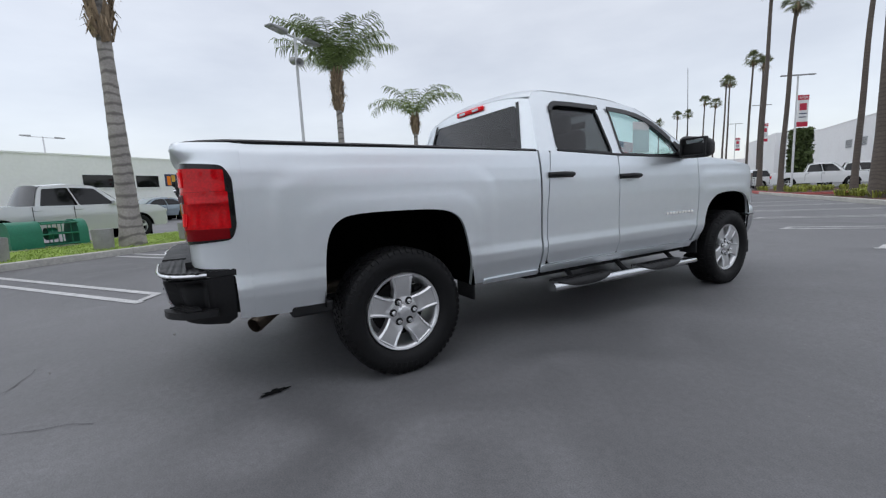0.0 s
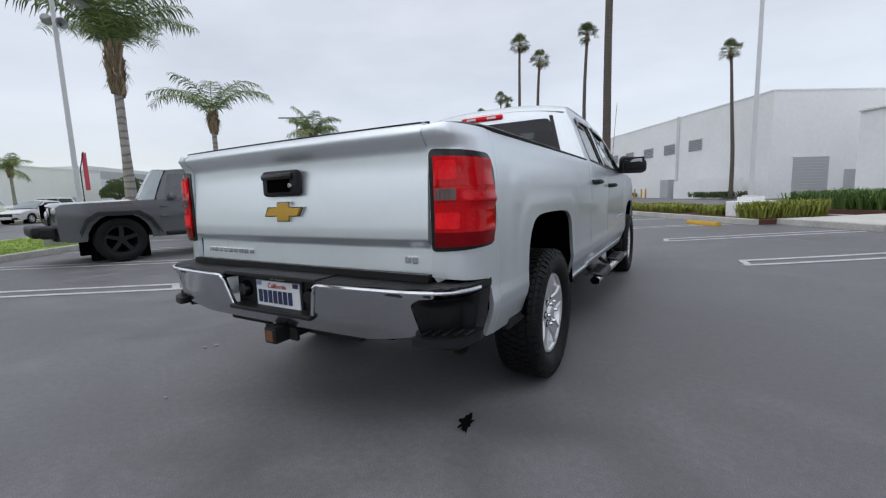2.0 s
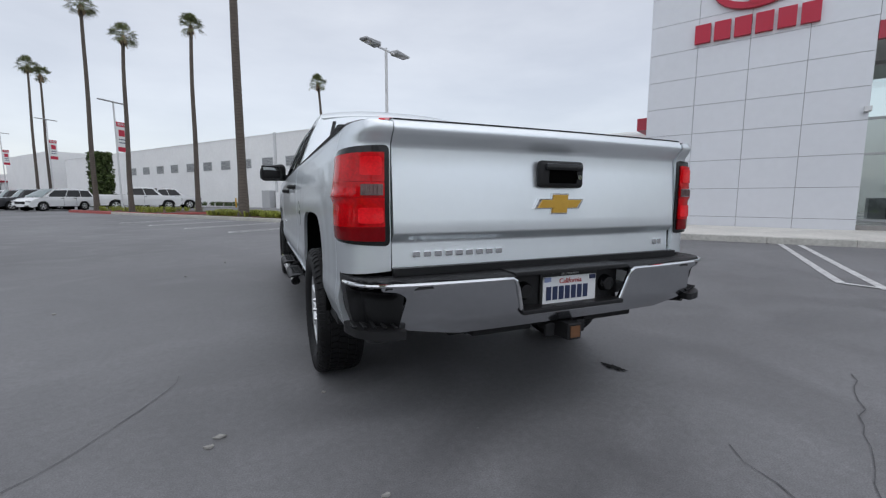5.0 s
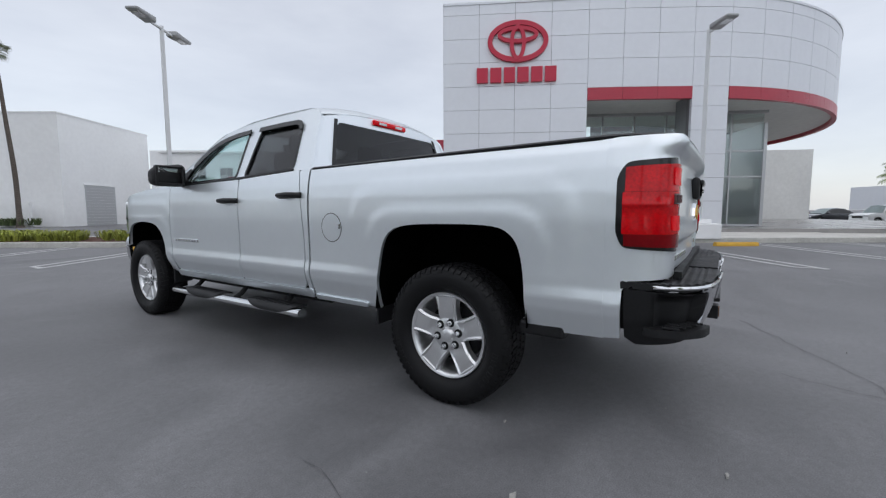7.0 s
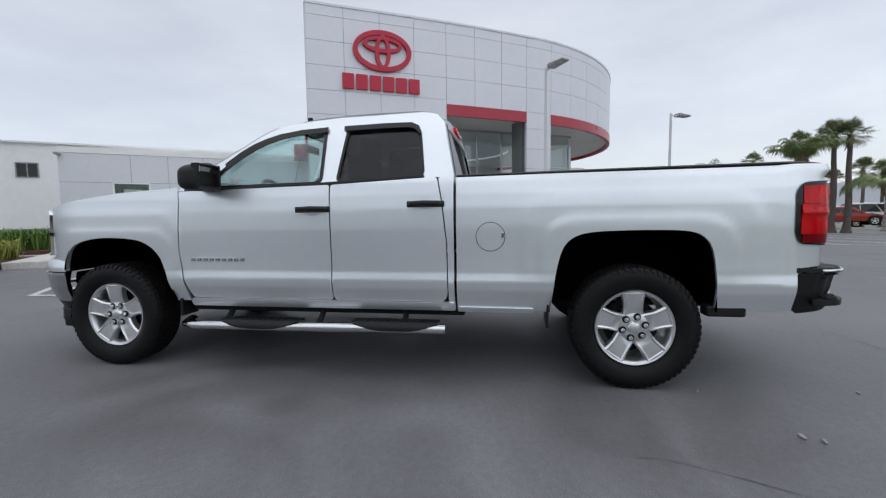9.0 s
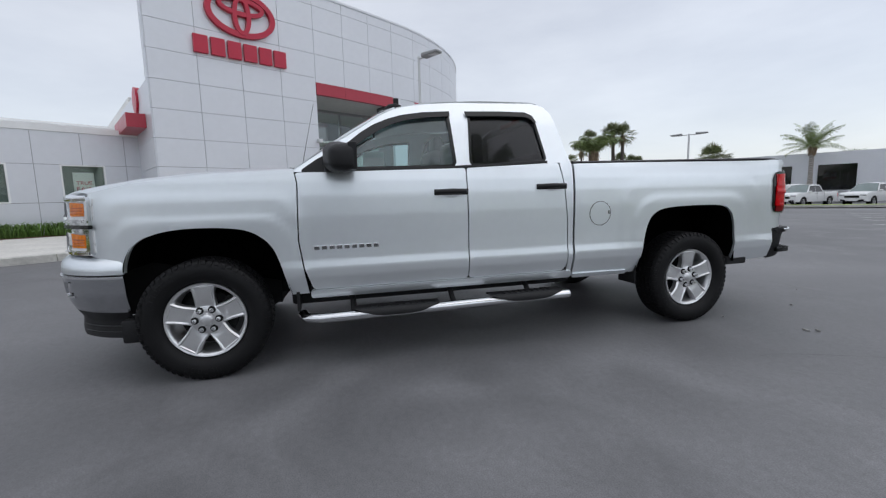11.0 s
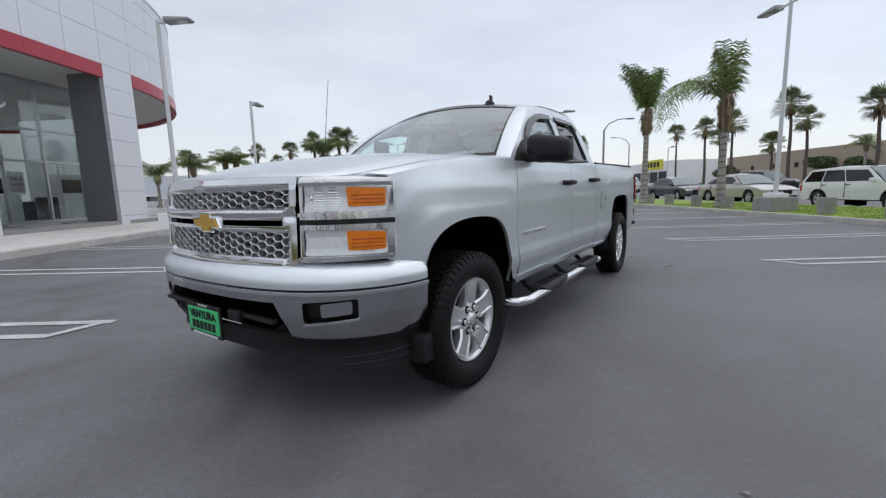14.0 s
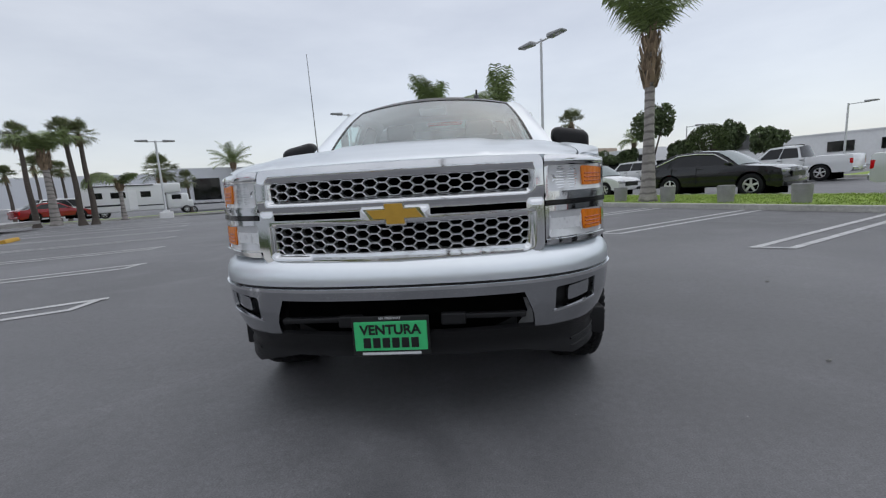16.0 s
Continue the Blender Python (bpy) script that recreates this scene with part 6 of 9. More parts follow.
# ---- wheels ----
def make_wheel(parent, m, turn=0.0):
    """A wheel about the origin, its outer face towards +x."""
    w = thing("wheel", m)
    w.parent = parent
    R = 0.386
    prof = [(0.232, 0.075), (0.25, 0.108), (0.29, 0.128), (0.33, 0.130), (0.362, 0.122), (0.382, 0.108), (0.392, 0.094), (R, 0.075)]
    full = prof + [(R + 0.001, 0.045), (R + 0.001, 0.0), (R + 0.001, -0.045)] + [(a, -b) for a, b in prof[::-1]]
    tyre = part("tyre", lathe(bmesh.new(), full, 72), RUBBER, w, "black rubber tyre", smooth=True, angle=60)
    # tread blocks and shoulder lugs
    bm = bmesh.new()
    n = 60
    for k in range(n):
        for x0, x1, tw in ((-0.115, -0.072, 0.0), (-0.066, -0.026, 0.5), (-0.020, 0.020, 0.0), (0.026, 0.066, 0.5), (0.072, 0.115, 0.0)):
            t0 = 2 * math.pi * (k + tw) / n
            t1 = t0 + 2 * math.pi / n * 0.72
            sk = 0.018 * (1 if x0 < 0 else -1)
            q = []
            for x, dt in ((x0, 0.0), (x1, sk)):
                lift = 0.009 if abs(x) < 0.1 else -0.008
                for t in (t0 + dt, t1 + dt):
                    q.append((x, t, lift))
            lo = [bm.verts.new((x, (R - 0.004 + min(0, l)) * math.cos(t), (R - 0.004 + min(0, l)) * math.sin(t))) for x, t, l in q]
            hi = [bm.verts.new((x, (R + l) * math.cos(t), (R + l) * math.sin(t))) for x, t, l in q]
            for a, b in ((0, 1), (1, 3), (3, 2), (2, 0)):
                bm.faces.new((lo[a], lo[b], hi[b], hi[a]))
            bm.faces.new((hi[0], hi[1], hi[3], hi[2]))
    lug = [(R + 0.008, 0.098), (0.386, 0.114), (0.370, 0.1245), (0.356, 0.1275)]
    for k in range(n):          # lugs running over the outer shoulder
        long = 4 if k % 2 else 3
        t0 = 2 * math.pi * k / n - 0.018
        strips = []
        for t, sink in ((t0, 0.010), (t0 + 0.006, 0.0), (t0 + 0.066, 0.0), (t0 + 0.072, 0.010)):
            strips.append([bm.verts.new((x - sink, (r - sink) * math.cos(t), (r - sink) * math.sin(t))) for r, x in lug[:long]])
        for p, q in zip(strips, strips[1:]):
            for i in range(long - 1):
                bm.faces.new((p[i], p[i + 1], q[i + 1], q[i]))
    part("tread", bm, RUBBER, tyre)
    for t in (0.5, 2.7):        # moulded sidewall marks as plain bars
        for k in range(6):
            a = t + k * 0.115
            m2 = Matrix.Rotation(a, 4, "X") @ Matrix.Translation((0.1285, 0, 0.322))
            part("sidewall_mark", box(bmesh.new(), (0, 0, 0), (0.005, 0.022, 0.034), 0.002, 1, m2), RUBBER, tyre)
    for ob in (tyre, *tyre.children):       # the tyre's true height over the rim
        for v in ob.data.vertices:
            r0 = math.hypot(v.co.y, v.co.z)
            if r0 > 0.232:
                k = (0.232 + (r0 - 0.232) * 0.90) / r0
                v.co.y, v.co.z = v.co.y * k, v.co.z * k
    rim = thing("rim")
    rim.parent = w
    part("rim_barrel", lathe(bmesh.new(), [(0.236, 0.088), (0.232, 0.098), (0.222, 0.096), (0.212, 0.085), (0.206, 0.05), (0.198, 0.0), (0.205, -0.10)], 64), ALLOY, rim, smooth=True)
    # near-black disc: the shade behind the spokes is put into its colour
    part("brake_disc", lathe(bmesh.new(), [(0.0, 0.0), (0.165, 0.0), (0.165, -0.03)], 40), UNDER, rim, smooth=True)
    part("brake_caliper", boxed((-0.005, 0.13, 0.06), (0.06, 0.06, 0.14), 0.015), UNDER, rim)
    bm = bmesh.new()
    for k in range(5):
        a = radians(90 + 72 * k) + turn
        rows = []
        for r, hw, x, dish in ((0.045, 0.052, 0.074, 0.0), (0.085, 0.060, 0.078, 0.001), (0.105, 0.059, 0.085, 0.005), (0.135, 0.058, 0.092, 0.008), (0.175, 0.063, 0.096, 0.008), (0.206, 0.071, 0.097, 0.007), (0.212, 0.073, 0.097, 0.001), (0.222, 0.075, 0.095, 0.0)):
            row = []
            for t, dx in ((-1.0, -0.05), (-0.97, -0.010), (-0.80, 0.0), (-0.66, -dish), (0.66, -dish), (0.80, 0.0), (0.97, -0.010), (1.0, -0.05)):
                c, s_ = math.cos(a), math.sin(a)
                y, z = r * c - t * hw * s_, r * s_ + t * hw * c
                row.append(bm.verts.new((x + dx, y, z)))
            rows.append(row)
        for p, q in zip(rows, rows[1:]):
            for i in range(len(p) - 1):
                bm.faces.new((p[i], q[i], q[i + 1], p[i + 1]))
    part("spokes", bm, ALLOY, rim, "five broad machined spokes", smooth=True, angle=30)
    part("hub_ring", lathe(bmesh.new(), [(0.0, 0.100), (0.026, 0.099), (0.034, 0.094), (0.042, 0.080), (0.085, 0.079), (0.096, 0.072), (0.100, 0.03)], 40), ALLOY, rim, smooth=True)
    for k in range(6):
        a = radians(60 * k) + turn
        part("lug_nut", lathe(bmesh.new(), [(0.0, 0.112), (0.008, 0.111), (0.0125, 0.100), (0.0145, 0.074)], 12, "x", (0, 0.068 * math.cos(a), 0.068 * math.sin(a))), CHROME, rim, smooth=True)
        part("lug_well", lathe(bmesh.new(), [(0.012, 0.0812), (0.0225, 0.0815), (0.0235, 0.078)], 14, "x", (0, 0.068 * math.cos(a), 0.068 * math.sin(a))), UNDER, rim)
    return w


WHEEL_X, WHEEL_Z = 0.855, 0.377
first = make_wheel(truck, pose(WHEEL_X, 0, WHEEL_Z))
for x, y, rot in ((WHEEL_X, WB, 0), (-WHEEL_X, 0, 180), (-WHEEL_X, WB, 180)):
    c = copy_thing(first, pose(x, y, WHEEL_Z, 0, 0, rot) @ pose(0, 0, 0, {(1, 1): 40, (-1, 0): 74, (-1, 1): 2}[(1 if x > 0 else -1, 1 if y > 1 else 0)], 0, 0))

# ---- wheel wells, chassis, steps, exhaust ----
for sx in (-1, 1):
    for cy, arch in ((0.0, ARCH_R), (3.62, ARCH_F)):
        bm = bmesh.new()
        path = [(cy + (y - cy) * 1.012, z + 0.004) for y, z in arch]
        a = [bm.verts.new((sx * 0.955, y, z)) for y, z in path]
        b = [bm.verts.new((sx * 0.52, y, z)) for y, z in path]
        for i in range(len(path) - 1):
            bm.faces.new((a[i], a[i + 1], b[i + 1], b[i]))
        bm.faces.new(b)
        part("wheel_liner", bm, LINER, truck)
    part("mud_flap", box(bmesh.new(), (sx * 0.83, 0.515, 0.435), (0.20, 0.014, 0.16), 0.005), PLASTIC, truck)
    part("rear_shield", boxed((sx * 0.88, -0.52, 0.485), (0.10, 0.22, 0.07), 0.015), PLASTIC, truck)
    part("front_flap", boxed((sx * 0.86, 3.10, 0.44), (0.16, 0.02, 0.13), 0.006), PLASTIC, truck)
    part("frame_rail", boxed((sx * 0.42, 1.8, 0.50), (0.10, 5.4, 0.16), 0.01), UNDER, truck)
    step = thing("side_step")
    step.parent = truck
    pts = [(sx * 0.86, 3.08, 0.335), (sx * 0.945, 3.05, 0.33), (sx * 0.985, 2.96, 0.33), (sx * 0.985, 2.2, 0.335), (sx * 0.985, 1.3, 0.345), (sx * 0.985, 1.16, 0.345)]
    part("step_tube", tube(bmesh.new(), pts, 0.038, 16, squash=0.85), CHROME, step, "polished oval tube", smooth=True)
    for y in (2.46, 1.50):
        bm = bmesh.new()        # moulded pad that wraps the tube's top and outer side
        rows, zc = [], 0.345 - (y - 1.3) * 0.011
        for i in range(27):
            u = -1 + i / 13.0
            low = radians(74 - 92 * (1 - abs(u) ** 3.2))
            row = [bm.verts.new((sx * (0.985 - 0.085), y + 0.29 * u, zc + 0.030)), bm.verts.new((sx * (0.985 - 0.08), y + 0.29 * u, zc + 0.045))]
            for j in range(9):
                a = radians(90) + (low - radians(90)) * j / 8
                row.append(bm.verts.new((sx * (0.985 + 0.0435 * math.cos(a)), y + 0.29 * u, zc + 0.0435 * math.sin(a) + 0.002)))
            rows.append(row)
        for p, q in zip(rows, rows[1:]):
            for j in range(len(p) - 1):
                bm.faces.new((p[j], p[j + 1], q[j + 1], q[j]))
        bmesh.ops.recalc_face_normals(bm, faces=bm.faces)
        bmesh.ops.solidify(bm, geom=list(bm.faces), thickness=0.004)
        part("step_pad", bm, PLASTIC, step, "ribbed black pad", smooth=True, angle=40)
        for k in range(9):
            part("pad_rib", boxed((sx * 0.960, y - 0.18 + 0.045 * k, 0.392 - (y - 1.3) * 0.011), (0.07, 0.014, 0.009), 0.003), PLASTIC, step)
    for y in (2.75, 2.05, 1.45):
        part("step_bracket", tube(bmesh.new(), [(sx * 0.955, y, 0.345), (sx * 0.90, y, 0.372), (sx * 0.835, y, 0.43), (sx * 0.81, y, 0.47)], 0.020, 8), UNDER, step)
# plain underside block, wide and low to darken the gap beneath the sills
part("belly", boxed((0, 2.1, 0.46), (1.64, 2.1, 0.13), 0.02), UNDER, truck)
part("engine_block", boxed((0, 3.75, 0.60), (1.0, 1.0, 0.5)), UNDER, truck)
part("rear_axle", tube(bmesh.new(), [(-0.75, 0, 0.40), (-0.15, 0, 0.40), (-0.10, 0, 0.40), (0.10, 0, 0.40), (0.15, 0, 0.40), (0.75, 0, 0.40)], [0.05, 0.05, 0.13, 0.13, 0.05, 0.05], 12), UNDER, truck)
part("front_axle", tube(bmesh.new(), [(-0.75, WB, 0.40), (0.75, WB, 0.40)], 0.05, 10), UNDER, truck)
part("spare_tyre", lathe(bmesh.new(), [(0.15, 0.0), (0.36, 0.0), (0.38, 0.1), (0.36, 0.2), (0.15, 0.2)], 30, "z", (0, -0.55, 0.50)), RUBBER, truck)
bm = bmesh.new()
tube(bm, [(0.50, -0.20, 0.50), (0.55, -0.55, 0.50), (0.66, -0.68, 0.455), (0.765, -0.80, 0.405)], 0.042, 14, caps=False)
tube(bm, [(0.765, -0.80, 0.405), (0.70, -0.725, 0.437), (0.60, -0.60, 0.478)], 0.037, 14, caps=False)
part("exhaust_pipe", bm, PIPE, truck, "brown heat-stained tailpipe", smooth=True)

# ---- mirrors, handles, badges, fuel door, antenna ----
for sx in (-1, 1):
    mi = thing("door_mirror")
    mi.parent = truck
    bm = boxed((0, 0, 0), (0.285, 0.16, 0.195), 0.055, 4)
    for v in bm.verts:      # the shell narrows outwards and forwards
        v.co.z *= 1 - 0.18 * (v.co.x / 0.12 if v.co.x > 0 else 0) - 0.25 * max(0, v.co.y / 0.075) * 0.5
        v.co.z -= 0.012 * v.co.x / 0.12
        v.co.y += 0.02 * v.co.x / 0.12 * -1
        v.co = Vector((sx * (v.co.x + 1.075), v.co.y + 2.80, v.co.z + 1.352))
    part("mirror_shell", bm, PLASTIC, mi, smooth=True, angle=60)
    part("mirror_arm", box(bmesh.new(), (sx * 0.955, 2.84, 1.302), (0.13, 0.10, 0.07), 0.02, 3), PLASTIC, mi, smooth=True)
    turn = pose(sx * 1.092, 2.727, 1.352, 12, 0, -sx * 9)
    part("mirror_glass", box(bmesh.new(), (0, 0, 0), (0.185, 0.006, 0.13), 0.003, 2, turn), MIRROR, mi, "mirror glass")
    for dx, dz, w, h in ((0, 0.072, 0.215, 0.016), (0, -0.072, 0.215, 0.016), (0.100, 0, 0.016, 0.15), (-0.100, 0, 0.016, 0.15)):
        part("mirror_rim", boxed((sx * (1.092 + dx), 2.722, 1.352 + dz), (w, 0.05, h), 0.006), PLASTIC, mi)
    for y, z in ((2.055, 1.128), (1.285, 1.152)):
        h = thing("door_handle")
        h.parent = truck
        x = side_x(y, z)
        part("grip", tube(bmesh.new(), [(sx * (x + 0.004), y + 0.105, z), (sx * (x + 0.035), y + 0.085, z + 0.002), (sx * (x + 0.042), y, z + 0.004), (sx * (x + 0.035), y - 0.085, z + 0.002), (sx * (x + 0.004), y - 0.105, z)],
                          [0.018, 0.022, 0.023, 0.022, 0.018], 12, squash=0.8), PLASTIC, h, smooth=True)
        cup = bmesh.new()
        bmesh.ops.create_uvsphere(cup, u_segments=18, v_segments=8, radius=1)
        for v in cup.verts:
            v.co = Vector((sx * (x - 0.006 + v.co.x * 0.012), y + v.co.y * 0.075, z - 0.012 + v.co.z * 0.036))
        part("handle_cup", cup, SILVER, h, smooth=True)
        part("handle_base", box(bmesh.new(), (sx * (x + 0.004), y + 0.0, z), (0.014, 0.245, 0.040), 0.006), PLASTIC, h)
    for k in range(9):
        y = 2.975 - 0.0475 * k
        part("badge_block", boxed((sx * (side_x(y, 0.79) + 0.004), y - 0.01, 0.79), (0.010, 0.034, 0.026), 0.003), CHROME, truck)
fuel = thing("fuel_door")
fuel.parent = truck
disc = [(0.872 + 0.093 * math.cos(t), 0.94 + 0.093 * math.sin(t)) for t in (2 * math.pi * k / 36 for k in range(36))]
ring_in = [(0.872 + 0.089 * math.cos(t), 0.94 + 0.089 * math.sin(t)) for t in (2 * math.pi * k / 36 for k in range(36))]
sheet("fuel_gap", disc, lambda y, z: (-(side_x(y, z) + 0.0015), y, z), UNDER, fuel, holes=(ring_in,), thick=0.004, flip=True, step=0.02)
sheet("fuel_flap", [(0.872 + (p[0] - 0.872) * 0.995, 0.94 + (p[1] - 0.94) * 0.995) for p in ring_in], lambda y, z: (-(side_x(y, z) + 0.002), y, z), SILVER, fuel, thick=0.003, flip=True, step=0.03)
part("finger_cup", box(bmesh.new(), (-(side_x(0.79, 0.95) + 0.002), 0.796, 0.95), (0.012, 0.02, 0.035), 0.005), CHROME, fuel)
part("antenna_mast", tube(bmesh.new(), [(0.80, 3.16, 1.285), (0.80, 3.15, 1.33), (0.875, 2.98, 2.08)], [0.012, 0.0035, 0.002], 8), GLOSSBLACK, truck)
bm = bmesh.new()
tube(bm, [(-0.38, 2.29, 1.800), (-0.38, 2.33, 1.812), (-0.38, 2.38, 1.806), (-0.38, 2.43, 1.775)], [0.020, 0.024, 0.020, 0.006], 10)
part("roof_antenna", bm, PLASTIC, truck, smooth=True)
part("roof_antenna_fin", box(bmesh.new(), (-0.38, 2.325, 1.842), (0.016, 0.042, 0.062), 0.006), PLASTIC, truck)

# ---- cabin ----
cabin = thing("cabin")
cabin.parent = truck
part("dashboard", box(bmesh.new(), (0, 2.86, 1.17), (1.50, 0.44, 0.20), 0.06, 3), INTERIOR, cabin, smooth=True)
part("cabin_floor", boxed((0, 2.0, 0.66), (1.6, 1.8, 0.06)), INTERIOR, cabin)
for sx in (-1, 1):
    part("door_lining", boxed((sx * 0.845, 2.05, 1.0), (0.08, 1.75, 0.56), 0.02), INTERIOR, cabin)
for x in (-0.40, 0.40):
    s_ = thing("front_seat")
    s_.parent = cabin
    part("seat_cushion", box(bmesh.new(), (x, 2.14, 0.98), (0.52, 0.50, 0.16), 0.06, 3), SEAT, s_, smooth=True)
    part("backrest", box(bmesh.new(), (x, 1.86, 1.26), (0.50, 0.15, 0.56), 0.06, 3), SEAT, s_, smooth=True)
    part("headrest", box(bmesh.new(), (x, 1.82, 1.60), (0.28, 0.10, 0.17), 0.04, 3), SEAT, s_, smooth=True)
part("rear_bench", box(bmesh.new(), (0, 1.40, 0.96), (1.45, 0.45, 0.18), 0.05, 3), SEAT, cabin, smooth=True)
part("rear_backrest", box(bmesh.new(), (0, 1.20, 1.20), (1.45, 0.13, 0.46), 0.05, 3), SEAT, cabin, smooth=True)
bm = bmesh.new()
N = 28
ringp = [(-0.40 + 0.185 * math.cos(t), 2.60 + 0.10 * math.sin(t), 1.22 + 0.16 * math.sin(t)) for t in (2 * math.pi * k / N for k in range(N + 1))]
tube(bm, ringp, 0.016, 8, caps=False)
for t in (0.3, 2.84, 4.71):
    tube(bm, [(-0.40, 2.62, 1.215), (-0.40 + 0.18 * math.cos(t), 2.60 + 0.10 * math.sin(t), 1.22 + 0.155 * math.sin(t))], 0.015, 6)
part("steering_wheel", bm, INTERIOR, cabin, smooth=True)
part("interior_mirror", box(bmesh.new(), (0, 2.50, 1.68), (0.24, 0.03, 0.07), 0.015), INTERIOR, cabin)
part("price_sheet", box(bmesh.new(), (0.815, 2.40, 1.46), (0.004, 0.22, 0.26)), PAPER, cabin, "white price sheet behind the window")
part("windscreen_sticker", box(bmesh.new(), (-0.50, 3.015, 1.335), (0.20, 0.03, 0.045)), PAPER, cabin)
part("red_tag", box(bmesh.new(), (-0.30, 3.03, 1.335), (0.14, 0.03, 0.03)), RED_SIGN, cabin)

# ---- parked vehicles ----
def simple_wheel(parent, x, y, r, rim_mat, out=1, width=0.22):
    w = thing("wheel", pose(x, y, r, 0, 0, 0 if out > 0 else 180))
    w.parent = parent
    h = width / 2
    part("tyre", lathe(bmesh.new(), [(r * 0.60, h * 0.75), (r * 0.68, h), (r * 0.86, h * 1.02), (r * 0.96, h * 0.85), (r, h * 0.55), (r, -h * 0.55), (r * 0.9, -h), (r * 0.6, -h)], 32), RUBBER, w, smooth=True)
    rim = thing("rim")
    rim.parent = w
    part("rim_barrel", lathe(bmesh.new(), [(r * 0.62, h * 0.8), (r * 0.58, h * 0.82), (r * 0.54, h * 0.4), (r * 0.52, -h * 0.5)], 28), rim_mat, rim, smooth=True)
    part("rim_back", lathe(bmesh.new(), [(0.0, h * 0.05), (r * 0.54, h * 0.05)], 24), LINER, rim)
    bm = bmesh.new()
    for k in range(5):
        a = 2 * math.pi * k / 5 + 0.3
        m = Matrix.Rotation(a, 4, "X")
        box(bm, (h * 0.62, r * 0.30, 0), (h * 0.22, r * 0.56, r * 0.17), 0.0, 2, m)
    lathe(bm, [(0.0, h * 0.8), (r * 0.15, h * 0.78), (r * 0.17, h * 0.5)], 16)
    part("spokes", bm, rim_mat, rim)
    return w


STYLES = {
    # body line front to rear as (fraction of length, fraction of height); cabin base/top as fractions of length
    "sedan": dict(top=[(0.0, 0.40), (0.02, 0.48), (0.10, 0.56), (0.30, 0.645), (0.82, 0.68), (0.97, 0.66), (1.0, 0.60), (1.0, 0.34)], cab=(0.27, 0.44, 0.70, 0.89), belt=0.655, clear=0.17),
    "coupe_suv": dict(top=[(0.0, 0.40), (0.015, 0.55), (0.06, 0.60), (0.28, 0.665), (0.85, 0.70), (0.98, 0.68), (1.0, 0.60), (1.0, 0.30)], cab=(0.27, 0.43, 0.76, 0.97), belt=0.675, clear=0.19),
    "hatch": dict(top=[(0.0, 0.36), (0.02, 0.48), (0.08, 0.56), (0.26, 0.63), (0.93, 0.66), (0.99, 0.62), (1.0, 0.52), (1.0, 0.28)], cab=(0.24, 0.40, 0.93, 0.985), belt=0.64, clear=0.17),
    "suv": dict(top=[(0.0, 0.36), (0.01, 0.52), (0.05, 0.58), (0.25, 0.62), (0.94, 0.64), (0.99, 0.62), (1.0, 0.52), (1.0, 0.28)], cab=(0.25, 0.36, 0.93, 0.985), belt=0.625, clear=0.17),
    "van": dict(top=[(0.0, 0.34), (0.02, 0.46), (0.10, 0.56), (0.20, 0.61), (0.94, 0.63), (0.99, 0.61), (1.0, 0.50), (1.0, 0.28)], cab=(0.17, 0.37, 0.92, 0.985), belt=0.62, clear=0.16),
    "jeep": dict(top=[(0.0, 0.42), (0.0, 0.585), (0.015, 0.615), (0.27, 0.645), (0.62, 0.655), (0.99, 0.655), (1.0, 0.64), (1.0, 0.34)], cab=(0.272, 0.325, 0.615, 0.64), belt=0.645, clear=0.24),
    "pickup": dict(top=[(0.0, 0.36), (0.01, 0.53), (0.05, 0.60), (0.24, 0.645), (0.62, 0.66), (0.99, 0.665), (1.0, 0.64), (1.0, 0.32)], cab=(0.24, 0.36, 0.60, 0.64), belt=0.645, clear=0.22),
}


